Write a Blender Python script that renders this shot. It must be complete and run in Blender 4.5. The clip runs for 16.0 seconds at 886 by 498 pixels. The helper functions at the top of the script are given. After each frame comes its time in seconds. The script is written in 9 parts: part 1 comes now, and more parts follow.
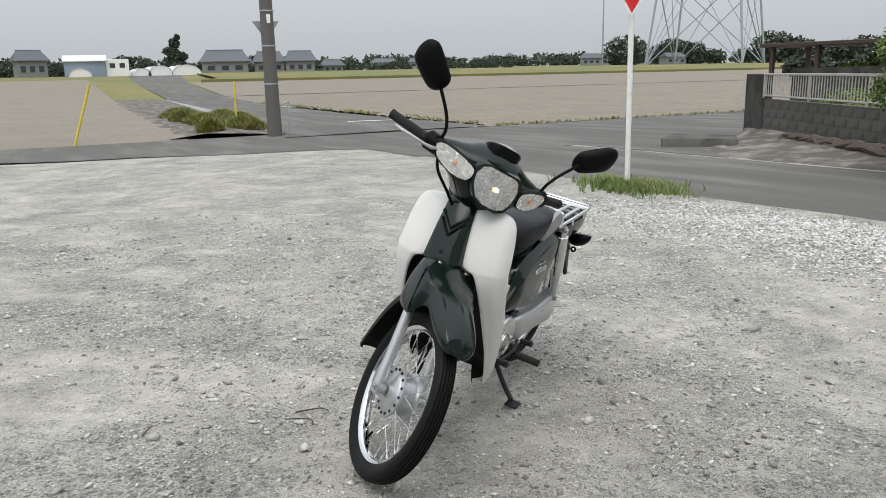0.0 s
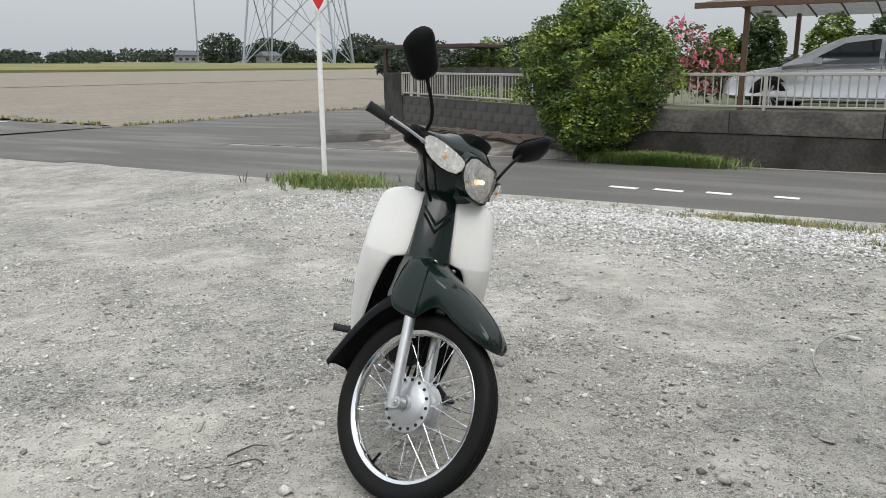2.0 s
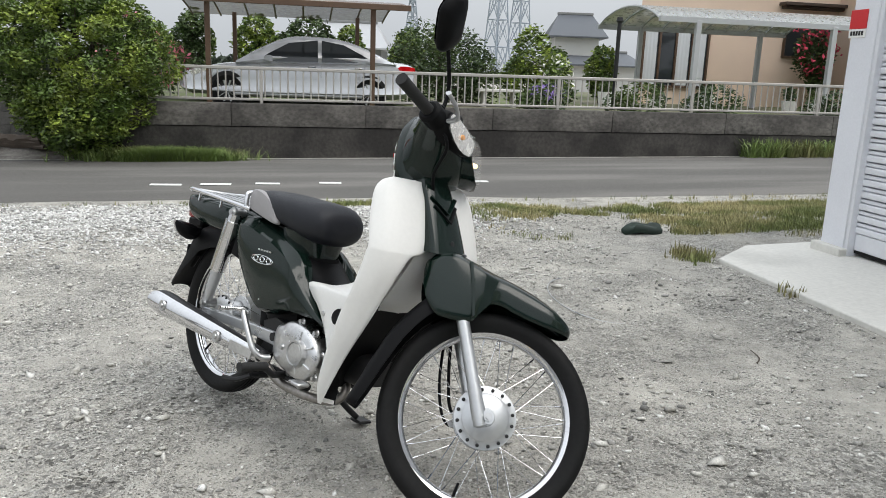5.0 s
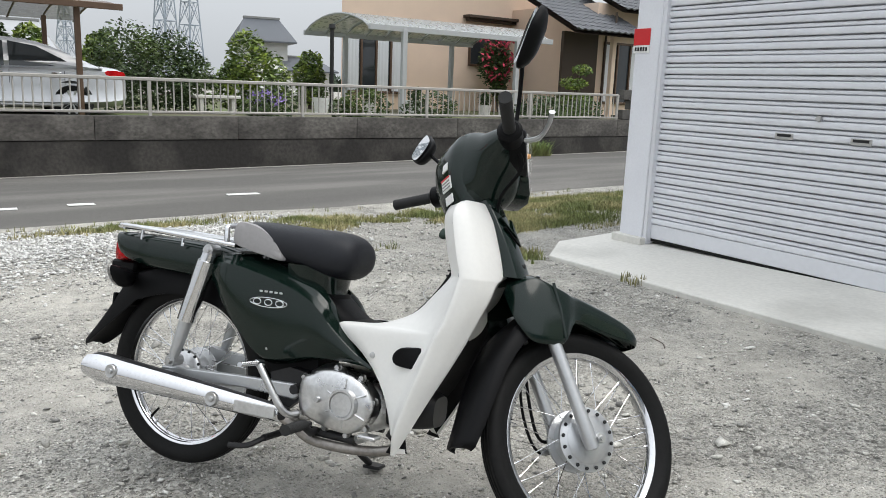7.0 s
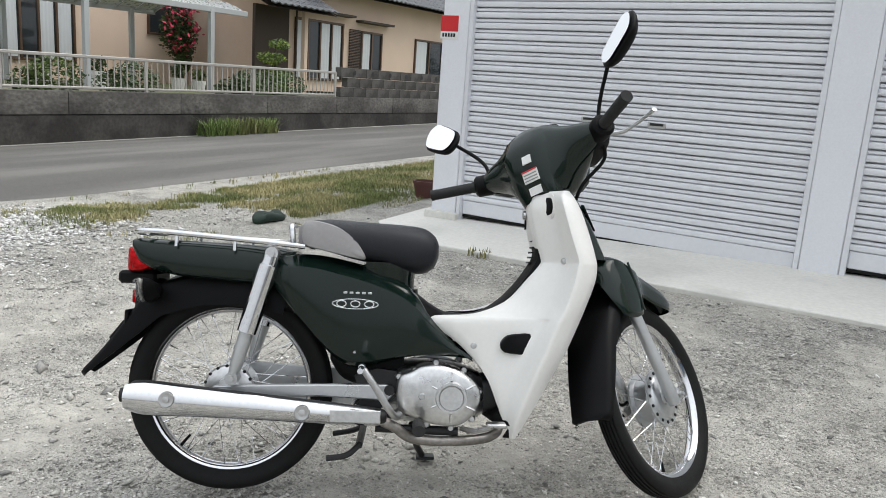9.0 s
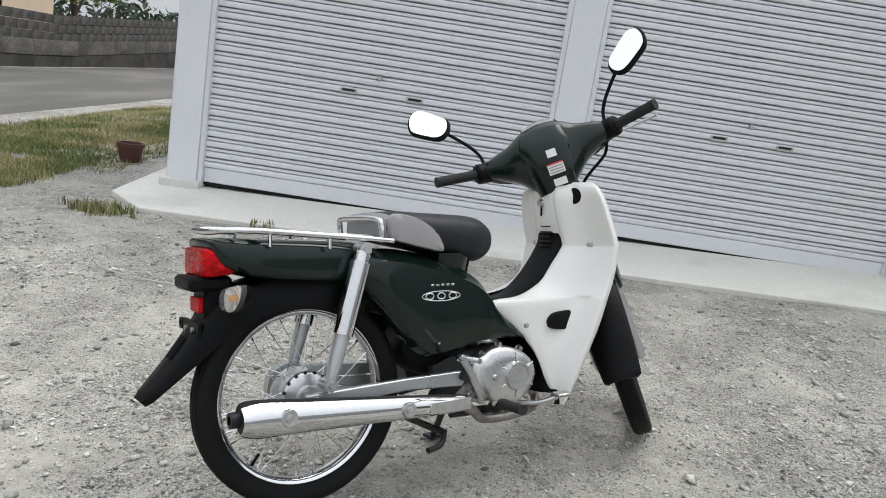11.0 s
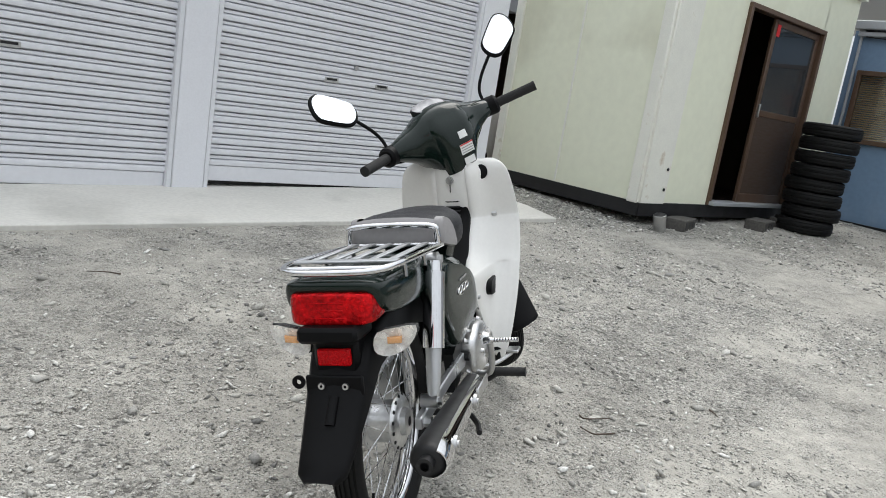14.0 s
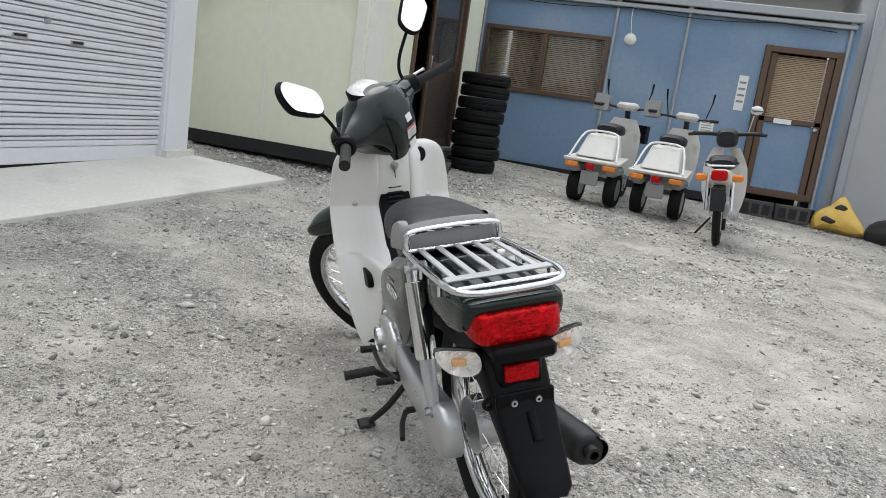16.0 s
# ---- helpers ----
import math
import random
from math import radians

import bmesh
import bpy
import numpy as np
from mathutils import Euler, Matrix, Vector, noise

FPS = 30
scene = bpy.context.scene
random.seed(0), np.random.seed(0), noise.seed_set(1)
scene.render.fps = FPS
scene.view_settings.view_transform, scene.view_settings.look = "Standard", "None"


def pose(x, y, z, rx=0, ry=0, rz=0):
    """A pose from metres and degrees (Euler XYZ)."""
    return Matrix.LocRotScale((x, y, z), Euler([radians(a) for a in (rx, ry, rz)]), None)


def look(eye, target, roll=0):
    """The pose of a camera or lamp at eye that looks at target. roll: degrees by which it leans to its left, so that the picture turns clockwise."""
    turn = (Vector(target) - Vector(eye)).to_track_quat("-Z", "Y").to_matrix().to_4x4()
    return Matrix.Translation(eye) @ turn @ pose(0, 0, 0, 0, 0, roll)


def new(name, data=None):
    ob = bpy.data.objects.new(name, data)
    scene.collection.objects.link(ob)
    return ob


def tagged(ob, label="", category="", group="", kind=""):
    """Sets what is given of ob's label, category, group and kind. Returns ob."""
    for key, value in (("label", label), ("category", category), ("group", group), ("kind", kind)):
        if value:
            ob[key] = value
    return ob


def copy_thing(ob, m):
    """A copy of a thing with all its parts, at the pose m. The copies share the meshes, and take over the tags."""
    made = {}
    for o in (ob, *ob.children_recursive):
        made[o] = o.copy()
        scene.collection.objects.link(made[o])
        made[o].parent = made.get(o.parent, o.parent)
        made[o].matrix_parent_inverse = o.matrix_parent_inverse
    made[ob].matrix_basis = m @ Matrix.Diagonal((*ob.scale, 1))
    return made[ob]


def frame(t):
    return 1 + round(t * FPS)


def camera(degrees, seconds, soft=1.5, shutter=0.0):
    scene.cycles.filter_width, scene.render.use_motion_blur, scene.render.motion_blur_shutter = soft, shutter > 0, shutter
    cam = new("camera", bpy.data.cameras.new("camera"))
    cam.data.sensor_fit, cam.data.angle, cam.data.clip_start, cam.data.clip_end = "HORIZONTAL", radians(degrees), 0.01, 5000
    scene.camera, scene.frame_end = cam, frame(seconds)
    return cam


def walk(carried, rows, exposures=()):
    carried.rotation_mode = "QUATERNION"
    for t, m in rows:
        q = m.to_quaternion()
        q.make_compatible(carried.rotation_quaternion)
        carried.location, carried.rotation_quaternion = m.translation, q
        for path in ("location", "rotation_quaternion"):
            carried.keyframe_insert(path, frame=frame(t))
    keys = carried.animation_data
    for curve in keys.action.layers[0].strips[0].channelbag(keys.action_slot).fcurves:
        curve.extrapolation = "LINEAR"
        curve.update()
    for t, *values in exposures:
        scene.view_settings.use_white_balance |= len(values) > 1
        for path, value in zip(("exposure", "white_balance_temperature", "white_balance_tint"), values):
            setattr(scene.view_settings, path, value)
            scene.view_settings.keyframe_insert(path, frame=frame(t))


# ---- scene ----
cam = camera(59.5, 16.0, soft=0.9)
PATH = [
    (0, (-1.335, -2.906, 1.259), (-0.423, -1.184, 0.812), -1.1),
    (0.5, (-1.584, -2.734, 1.265), (-0.466, -1.14, 0.81), -0.9),
    (1, (-1.865, -2.595, 1.268), (-0.556, -1.155, 0.807), -0.5),
    (1.5, (-2.008, -2.371, 1.231), (-0.522, -1.112, 0.775), -0.4),
    (2, (-2.101, -2.075, 1.246), (-0.475, -1.005, 0.784), -0.2),
    (2.5, (-2.265, -1.81, 1.216), (-0.517, -0.958, 0.75), 0.4),
    (3, (-2.35, -1.566, 1.221), (-0.515, -0.924, 0.752), 0.5),
    (3.5, (-2.291, -1.251, 1.208), (-0.392, -0.845, 0.731), 1.0),
    (4, (-2.297, -0.966, 1.198), (-0.359, -0.811, 0.727), 1.4),
    (4.5, (-2.335, -0.659, 1.199), (-0.392, -0.771, 0.74), 1.8),
    (5, (-2.208, -0.398, 1.152), (-0.292, -0.759, 0.707), 2.1),
    (5.2, (-2.142, -0.303, 1.159), (-0.244, -0.758, 0.722), 2.2),
    (7.3, (-1.66, 0.622, 1.138), (-0.098, -0.56, 0.735), 2.4),
    (7.5, (-1.61, 0.736, 1.116), (-0.097, -0.508, 0.713), 2.5),
    (8, (-1.481, 1.004, 1.141), (-0.104, -0.385, 0.726), 3.0),
    (8.5, (-1.221, 1.148, 1.113), (-0.006, -0.383, 0.69), 3.5),
    (9, (-0.974, 1.261, 1.137), (0.05, -0.404, 0.715), 4.0),
    (9.2, (-0.888, 1.322, 1.125), (0.051, -0.393, 0.705), 4.3),
    (11.3, (0.335, 1.752, 1.095), (0.239, -0.204, 0.686), 8.5),
    (11.5, (0.363, 1.782, 1.094), (0.226, -0.171, 0.687), 8.0),
    (12, (0.658, 1.672, 1.07), (0.258, -0.246, 0.666), 8.6),
    (12.5, (0.957, 1.623, 1.065), (0.288, -0.219, 0.667), 8.9),
    (13, (1.222, 1.597, 1.081), (0.308, -0.137, 0.687), 9.0),
    (13.5, (1.451, 1.394, 1.056), (0.314, -0.204, 0.662), 9.1),
    (14, (1.678, 1.18, 1.068), (0.345, -0.257, 0.672), 9.0),
    (14.5, (1.923, 0.999, 1.047), (0.413, -0.25, 0.65), 8.9),
    (15, (2.065, 0.753, 1.023), (0.395, -0.272, 0.627), 8.8),
    (15.5, (2.118, 0.466, 1.055), (0.33, -0.339, 0.661), 8.5),
    (16, (2.266, 0.196, 1.023), (0.385, -0.365, 0.638), 8.2),
]
walk(cam, [(t, look(eye, target, roll)) for t, eye, target, roll in PATH], [(0.0, -0.03), (3.0, 0.0), (5.0, 0.08), (8.0, 0.12), (9.2, 0.10), (12.0, 0.0), (14.5, 0.05), (16.0, 0.05)])

# ---- light: an overcast day, bright even sky with a weak soft sun ----
world = bpy.data.worlds.new("overcast_sky")
scene.world = world
world.use_nodes = True
wt = world.node_tree
wt.nodes.clear()
w_out = wt.nodes.new("ShaderNodeOutputWorld")
w_bg = wt.nodes.new("ShaderNodeBackground")
w_sky = wt.nodes.new("ShaderNodeTexSky")
w_sky.sky_type = "NISHITA"
w_sky.sun_disc = False
w_sky.sun_elevation = radians(55)
w_sky.sun_rotation = radians(200)
w_sky.dust_density = 6.0
w_sky.air_density = 1.0
w_hsv = wt.nodes.new("ShaderNodeHueSaturation")
w_hsv.inputs["Saturation"].default_value = 0.3
w_mix = wt.nodes.new("ShaderNodeMix")
w_mix.data_type = "RGBA"
w_mix.inputs["Factor"].default_value = 0.75
w_mix.inputs["B"].default_value = (8.75, 9.25, 9.8, 1.0)
# an overcast sky is brightest overhead
w_tc = wt.nodes.new("ShaderNodeTexCoord")
w_sep = wt.nodes.new("ShaderNodeSeparateXYZ")
w_up = wt.nodes.new("ShaderNodeMapRange")
w_up.inputs["From Min"].default_value, w_up.inputs["From Max"].default_value = 0.0, 0.9
w_up.inputs["To Min"].default_value, w_up.inputs["To Max"].default_value = 0.075, 0.185
wt.links.new(w_tc.outputs["Generated"], w_sep.inputs[0])
wt.links.new(w_sep.outputs["Z"], w_up.inputs["Value"])
wt.links.new(w_up.outputs[0], w_bg.inputs["Strength"])
wt.links.new(w_sky.outputs[0], w_hsv.inputs["Color"])
wt.links.new(w_hsv.outputs[0], w_mix.inputs["A"])
wt.links.new(w_mix.outputs["Result"], w_bg.inputs["Color"])
wt.links.new(w_bg.outputs[0], w_out.inputs[0])
sun_data = bpy.data.lights.new("sun", "SUN")
sun_data.energy = 1.0
sun_data.angle = radians(35)
sun_data.color = (1.0, 0.96, 0.9)
sun = new("sun", sun_data)
sun.matrix_world = look((-6, -4, 14), (0, 0, 0))

# ---- mesh helpers ----
class Geo:
    """Vertices and faces of one mesh, with a material index a face."""

    def __init__(self):
        self.v, self.f, self.m = [], [], []

    def add(self, verts, faces, mi=0, mat=None):
        n = len(self.v)
        if mat is not None:
            verts = [tuple(mat @ Vector(p)) for p in verts]
        self.v += [tuple(p) for p in verts]
        self.f += [tuple(n + i for i in q) for q in faces]
        self.m += [mi] * len(faces)
        return self

    def box(self, c, s, mi=0, mat=None, ch=0.0):
        """A box with its centre and sizes; ch chamfers its upright and lying edges."""
        hx, hy, hz = s[0] / 2, s[1] / 2, s[2] / 2
        cx, cy, cz = c
        if ch <= 0:
            v = [(cx + a * hx, cy + b * hy, cz + d * hz) for a in (-1, 1) for b in (-1, 1) for d in (-1, 1)]
            f = [(0, 1, 3, 2), (4, 6, 7, 5), (0, 4, 5, 1), (2, 3, 7, 6), (0, 2, 6, 4), (1, 5, 7, 3)]
            return self.add(v, f, mi, mat)
        ch = min(ch, hx * 0.95, hy * 0.95, hz * 0.95)
        rings = []
        for z, o in ((-hz, ch), (-hz + ch, 0), (hz - ch, 0), (hz, ch)):
            x, y = hx - o, hy - o
            rings.append([(cx - x + (ch - o), cy - y, cz + z), (cx + x - (ch - o), cy - y, cz + z), (cx + x, cy - y + (ch - o), cz + z), (cx + x, cy + y - (ch - o), cz + z),
                          (cx + x - (ch - o), cy + y, cz + z), (cx - x + (ch - o), cy + y, cz + z), (cx - x, cy + y - (ch - o), cz + z), (cx - x, cy - y + (ch - o), cz + z)])
        return self.rings(rings, True, True, True, mi, mat)

    def rings(self, rings, closed=True, cap0=True, cap1=True, mi=0, mat=None, strip=None):
        """Faces between rings of points; strip gives material indices along the ring."""
        n = len(rings[0])
        v = [p for r in rings for p in r]
        base = len(self.v)
        if mat is not None:
            v = [tuple(mat @ Vector(p)) for p in v]
        self.v += [tuple(p) for p in v]
        for i in range(len(rings) - 1):
            for j in range(n if closed else n - 1):
                k = (j + 1) % n
                self.f.append((base + i * n + j, base + i * n + k, base + (i + 1) * n + k, base + (i + 1) * n + j))
                self.m.append(mi if strip is None else strip[j])
        if cap0:
            self.f.append(tuple(base + j for j in reversed(range(n))))
            self.m.append(mi)
        if cap1:
            self.f.append(tuple(base + (len(rings) - 1) * n + j for j in range(n)))
            self.m.append(mi)
        return self

    def tube(self, path, r, seg=10, mi=0, mat=None, caps=True, flat=1.0):
        """A round bar along a path of points; r is one radius or one for each point."""
        pts = [Vector(p) for p in path]
        rs = r if isinstance(r, (list, tuple)) else [r] * len(pts)
        rings, up = [], None
        for i, p in enumerate(pts):
            d = (pts[min(i + 1, len(pts) - 1)] - pts[max(i - 1, 0)]).normalized()
            if up is None:
                up = Vector((0, 0, 1)) if abs(d.z) < 0.9 else Vector((0, 1, 0))
            a = d.cross(up).normalized()
            b = a.cross(d).normalized()
            up = b
            rings.append([p + a * (rs[i] * math.cos(2 * math.pi * k / seg)) + b * (rs[i] * flat * math.sin(2 * math.pi * k / seg)) for k in range(seg)])
        return self.rings(rings, True, caps, caps, mi, mat)

    def lathe(self, prof, seg=32, mi=0, mat=None, caps=False, a0=0.0, a1=360.0):
        """A profile of (radius, height along y) turned about the y axis."""
        full = abs(a1 - a0) >= 359.9
        n = seg if full else seg + 1
        rings = [[(r * math.cos(radians(a0 + (a1 - a0) * k / seg)), y, r * math.sin(radians(a0 + (a1 - a0) * k / seg))) for k in range(n)] for r, y in prof]
        return self.rings(rings, full, caps, caps, mi, mat)

    def prism(self, outline, y0, y1, mi=0, mat=None):
        """An outline in the xz plane, given thickness from y0 to y1."""
        return self.rings([[(x, y0, z) for x, z in outline], [(x, y1, z) for x, z in outline]], True, True, True, mi, mat)

    def obj(self, name, mats, parent=None, label="", smooth=40, bevel=0.0, seg=2, loc=None):
        me = bpy.data.meshes.new(name)
        me.from_pydata(self.v, [], self.f)
        for m in (mats if isinstance(mats, (list, tuple)) else [mats]):
            me.materials.append(m)
        me.polygons.foreach_set("material_index", self.m)
        fix = bmesh.new()
        fix.from_mesh(me)
        bmesh.ops.recalc_face_normals(fix, faces=fix.faces)
        fix.to_mesh(me)
        fix.free()
        if smooth:
            me.polygons.foreach_set("use_smooth", [True] * len(me.polygons))
            me.set_sharp_from_angle(angle=radians(smooth))
        ob = new(name, me)
        if loc is not None:
            ob.matrix_world = loc
        if parent is not None:
            ob.parent = parent
        if label:
            ob["label"] = label
        if bevel:
            mod = ob.modifiers.new("worn_edges", "BEVEL")
            mod.width, mod.segments, mod.limit_method, mod.angle_limit = bevel, seg, "ANGLE", radians(35)
            mod.harden_normals = False
        return ob


def thing(name, label, category, group="", kind="", m=None):
    e = new(name)
    e.empty_display_size = 0.1
    if m is not None:
        e.matrix_world = m
    return tagged(e, label, category, group, kind)


def spline(pts, n, closed=False):
    """Points along a smooth curve through pts, n to each span."""
    p = [np.array(q, float) for q in pts]
    out, m = [], len(p)
    for i in range(m if closed else m - 1):
        if closed:
            a, b, c, d = p[(i - 1) % m], p[i], p[(i + 1) % m], p[(i + 2) % m]
        else:
            a, b, c, d = p[max(i - 1, 0)], p[i], p[i + 1], p[min(i + 2, m - 1)]
        for k in range(n):
            t = k / n
            out.append(0.5 * (2 * b + (c - a) * t + (2 * a - 5 * b + 4 * c - d) * t * t + (3 * b - a - 3 * c + d) * t ** 3))
    if not closed:
        out.append(p[-1])
    return [tuple(float(x) for x in q) for q in out]


def smooth_rings(rings, nu, nv, closed=True):
    """Rings made finer along and between them."""
    fine = [spline(r, nu, closed) for r in rings]
    cols = [spline([f[j] for f in fine], nv) for j in range(len(fine[0]))]
    return [[c[i] for c in cols] for i in range(len(cols[0]))]

# ---- materials ----
def material(name, base, rough=0.5, metal=0.0, var=0.12, scale=8.0, fine=90.0, bump=0.0, bump_scale=60.0, coat=0.0, spec=0.5, second=None, second_at=0.55, island=False, objrand=0.0, stretch=(1, 1, 1), emit=0.0, alpha=1.0, trans=0.0, rough_var=0.1, detail=6.0):
    """A surface with its base colour broken up at two scales, fine relief and uneven gloss."""
    mat = bpy.data.materials.new(name)
    mat.use_nodes = True
    nt = mat.node_tree
    N, L = nt.nodes, nt.links
    b = N["Principled BSDF"]
    tc = N.new("ShaderNodeTexCoord")
    mp = N.new("ShaderNodeMapping")
    mp.inputs["Scale"].default_value = stretch
    L.new(tc.outputs["Object"], mp.inputs["Vector"])
    big = N.new("ShaderNodeTexNoise")
    big.inputs["Scale"].default_value, big.inputs["Detail"].default_value = scale, detail
    sm = N.new("ShaderNodeTexNoise")
    sm.inputs["Scale"].default_value, sm.inputs["Detail"].default_value = fine, 4.0
    for t in (big, sm):
        L.new(mp.outputs[0], t.inputs["Vector"])
    mix = N.new("ShaderNodeMath")
    mix.operation = "ADD"
    L.new(big.outputs[0], mix.inputs[0])
    L.new(sm.outputs[0], mix.inputs[1])
    rng = N.new("ShaderNodeMapRange")
    rng.inputs["From Min"].default_value, rng.inputs["From Max"].default_value = 0.6, 1.4
    rng.inputs["To Min"].default_value, rng.inputs["To Max"].default_value = 1 - var, 1 + var
    L.new(mix.outputs[0], rng.inputs["Value"])
    val = rng.outputs[0]
    if objrand:
        oi = N.new("ShaderNodeObjectInfo") if not island else N.new("ShaderNodeNewGeometry")
        r2 = N.new("ShaderNodeMapRange")
        r2.inputs["To Min"].default_value, r2.inputs["To Max"].default_value = 1 - objrand, 1 + objrand
        L.new(oi.outputs["Random Per Island" if island else "Random"], r2.inputs["Value"])
        mm = N.new("ShaderNodeMath")
        mm.operation = "MULTIPLY"
        L.new(val, mm.inputs[0])
        L.new(r2.outputs[0], mm.inputs[1])
        val = mm.outputs[0]
    col = N.new("ShaderNodeMix")
    col.data_type = "RGBA"
    col.inputs["A"].default_value = (*base, 1)
    col.inputs["B"].default_value = (*(second or base), 1)
    if second:
        ramp = N.new("ShaderNodeMapRange")
        ramp.inputs["From Min"].default_value, ramp.inputs["From Max"].default_value = second_at - 0.08, second_at + 0.08
        L.new(big.outputs[0], ramp.inputs["Value"])
        L.new(ramp.outputs[0], col.inputs["Factor"])
    else:
        col.inputs["Factor"].default_value = 0
    mul = N.new("ShaderNodeVectorMath")
    mul.operation = "SCALE"
    L.new(col.outputs["Result"], mul.inputs[0])
    L.new(val, mul.inputs["Scale"])
    L.new(mul.outputs[0], b.inputs["Base Color"])
    rr = N.new("ShaderNodeMapRange")
    rr.inputs["From Min"].default_value, rr.inputs["From Max"].default_value = 0.3, 0.7
    rr.inputs["To Min"].default_value, rr.inputs["To Max"].default_value = max(rough - rough_var, 0.02), min(rough + rough_var, 1)
    L.new(big.outputs[0], rr.inputs["Value"])
    L.new(rr.outputs[0], b.inputs["Roughness"])
    b.inputs["Metallic"].default_value = metal
    b.inputs["Specular IOR Level"].default_value = spec
    b.inputs["Coat Weight"].default_value = coat
    b.inputs["Coat Roughness"].default_value = 0.05
    b.inputs["Transmission Weight"].default_value = trans
    b.inputs["Alpha"].default_value = alpha
    if emit:
        b.inputs["Emission Color"].default_value = (*base, 1)
        b.inputs["Emission Strength"].default_value = emit
    if bump:
        bt = N.new("ShaderNodeTexNoise")
        bt.inputs["Scale"].default_value, bt.inputs["Detail"].default_value = bump_scale, 8.0
        L.new(mp.outputs[0], bt.inputs["Vector"])
        bp = N.new("ShaderNodeBump")
        bp.inputs["Strength"].default_value, bp.inputs["Distance"].default_value = bump, 0.01
        L.new(bt.outputs[0], bp.inputs["Height"])
        L.new(bp.outputs[0], b.inputs["Normal"])
    return mat


M_GREEN = material("dark_green_paint", (0.0050, 0.0125, 0.0095), 0.13, var=0.1, rough_var=0.04, spec=0.40)
M_WHITE = material("ivory_plastic", (0.80, 0.79, 0.76), 0.34, var=0.03, rough_var=0.06, bump=0.02, bump_scale=400)
M_BLACK = material("black_plastic", (0.0035, 0.0035, 0.004), 0.5, spec=0.13, var=0.2, bump=0.05, bump_scale=500)
M_RUBBER = material("tyre_rubber", (0.009, 0.009, 0.009), 0.6, spec=0.16, var=0.25, bump=0.08, bump_scale=300)
M_GRIP = material("grip_rubber", (0.016, 0.016, 0.016), 0.8, var=0.2, bump=0.2, bump_scale=600)
M_CHROME = material("chrome", (0.72, 0.72, 0.73), 0.05, 1.0, var=0.06, rough_var=0.06)
M_STEEL = material("zinc_steel", (0.55, 0.55, 0.55), 0.35, 1.0, var=0.12)
M_SILVER = material("silver_paint", (0.55, 0.56, 0.57), 0.35, 0.75, var=0.05)
M_ALU = material("cast_aluminium", (0.66, 0.66, 0.66), 0.33, 1.0, var=0.18, bump=0.06, bump_scale=200)
M_DARKMETAL = material("dark_steel", (0.014, 0.014, 0.015), 0.5, 0.2, var=0.3)
M_SEAT = material("seat_vinyl", (0.013, 0.014, 0.018), 0.5, spec=0.30, var=0.15, bump=0.12, bump_scale=700)
M_SEATGREY = material("grey_vinyl", (0.30, 0.29, 0.29), 0.55, var=0.08, bump=0.12, bump_scale=700)
M_RED = material("red_lens", (0.52, 0.003, 0.006), 0.25, var=0.5, spec=0.14, fine=260, bump=0.5, bump_scale=260)
M_CLEAR = material("clear_lens", (0.85, 0.85, 0.84), 0.04, var=0.02, spec=0.5, alpha=0.10, rough_var=0.02)
M_REFLECTOR = material("lamp_reflector", (0.82, 0.80, 0.76), 0.24, 0.45, var=0.4, scale=40, fine=130, bump=0.6, bump_scale=45)
M_AMBER = material("amber_bulb", (0.80, 0.38, 0.12), 0.25, var=0.1)
M_MIRROR = material("mirror_glass", (0.92, 0.93, 0.94), 0.02, 1.0, var=0.0, rough_var=0.0)
M_GLASS = material("window_glass", (0.03, 0.035, 0.04), 0.05, var=0.1, spec=0.7, rough_var=0.02)
M_WHITEPAINT = material("white_paint", (0.78, 0.78, 0.76), 0.45, var=0.08, second=(0.6, 0.58, 0.54), second_at=0.68)
M_REDPAINT = material("red_sign_paint", (0.6, 0.015, 0.02), 0.4, var=0.06)
M_STICKER = material("white_sticker", (0.8, 0.8, 0.78), 0.5, var=0.04)
M_GREYINK = material("grey_ink", (0.25, 0.25, 0.25), 0.6, var=0.1)
M_SHUTTER = material("shutter_aluminium", (0.73, 0.74, 0.775), 0.45, 0.1, var=0.05, scale=1.5, fine=30, objrand=0.02, rough_var=0.08)
M_PILLAR = material("painted_steel_post", (0.76, 0.77, 0.81), 0.4, 0.0, var=0.05, scale=2.0)
M_CONCRETE = material("pale_concrete", (0.66, 0.645, 0.60), 0.85, var=0.12, scale=1.2, fine=40, bump=0.15, bump_scale=80, second=(0.50, 0.49, 0.455), second_at=0.6)
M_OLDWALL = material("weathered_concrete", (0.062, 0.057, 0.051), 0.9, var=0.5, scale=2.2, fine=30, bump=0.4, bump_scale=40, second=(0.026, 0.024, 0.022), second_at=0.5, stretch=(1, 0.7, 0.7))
M_BLOCK = material("concrete_block", (0.095, 0.090, 0.082), 0.9, var=0.4, scale=2.2, fine=50, bump=0.3, bump_scale=70, second=(0.045, 0.042, 0.039), second_at=0.52, objrand=0.15)
M_CREAM = material("cream_panel", (0.80, 0.82, 0.66), 0.5, var=0.05, scale=0.8, fine=12, second=(0.62, 0.62, 0.48), second_at=0.66)
M_CREAMPOST = material("cream_post", (0.80, 0.80, 0.72), 0.45, var=0.06, second=(0.5, 0.42, 0.3), second_at=0.72)
M_BLUEWALL = material("blue_panel", (0.175, 0.27, 0.40), 0.5, var=0.1, scale=0.9, fine=20, second=(0.23, 0.31, 0.42), second_at=0.6)
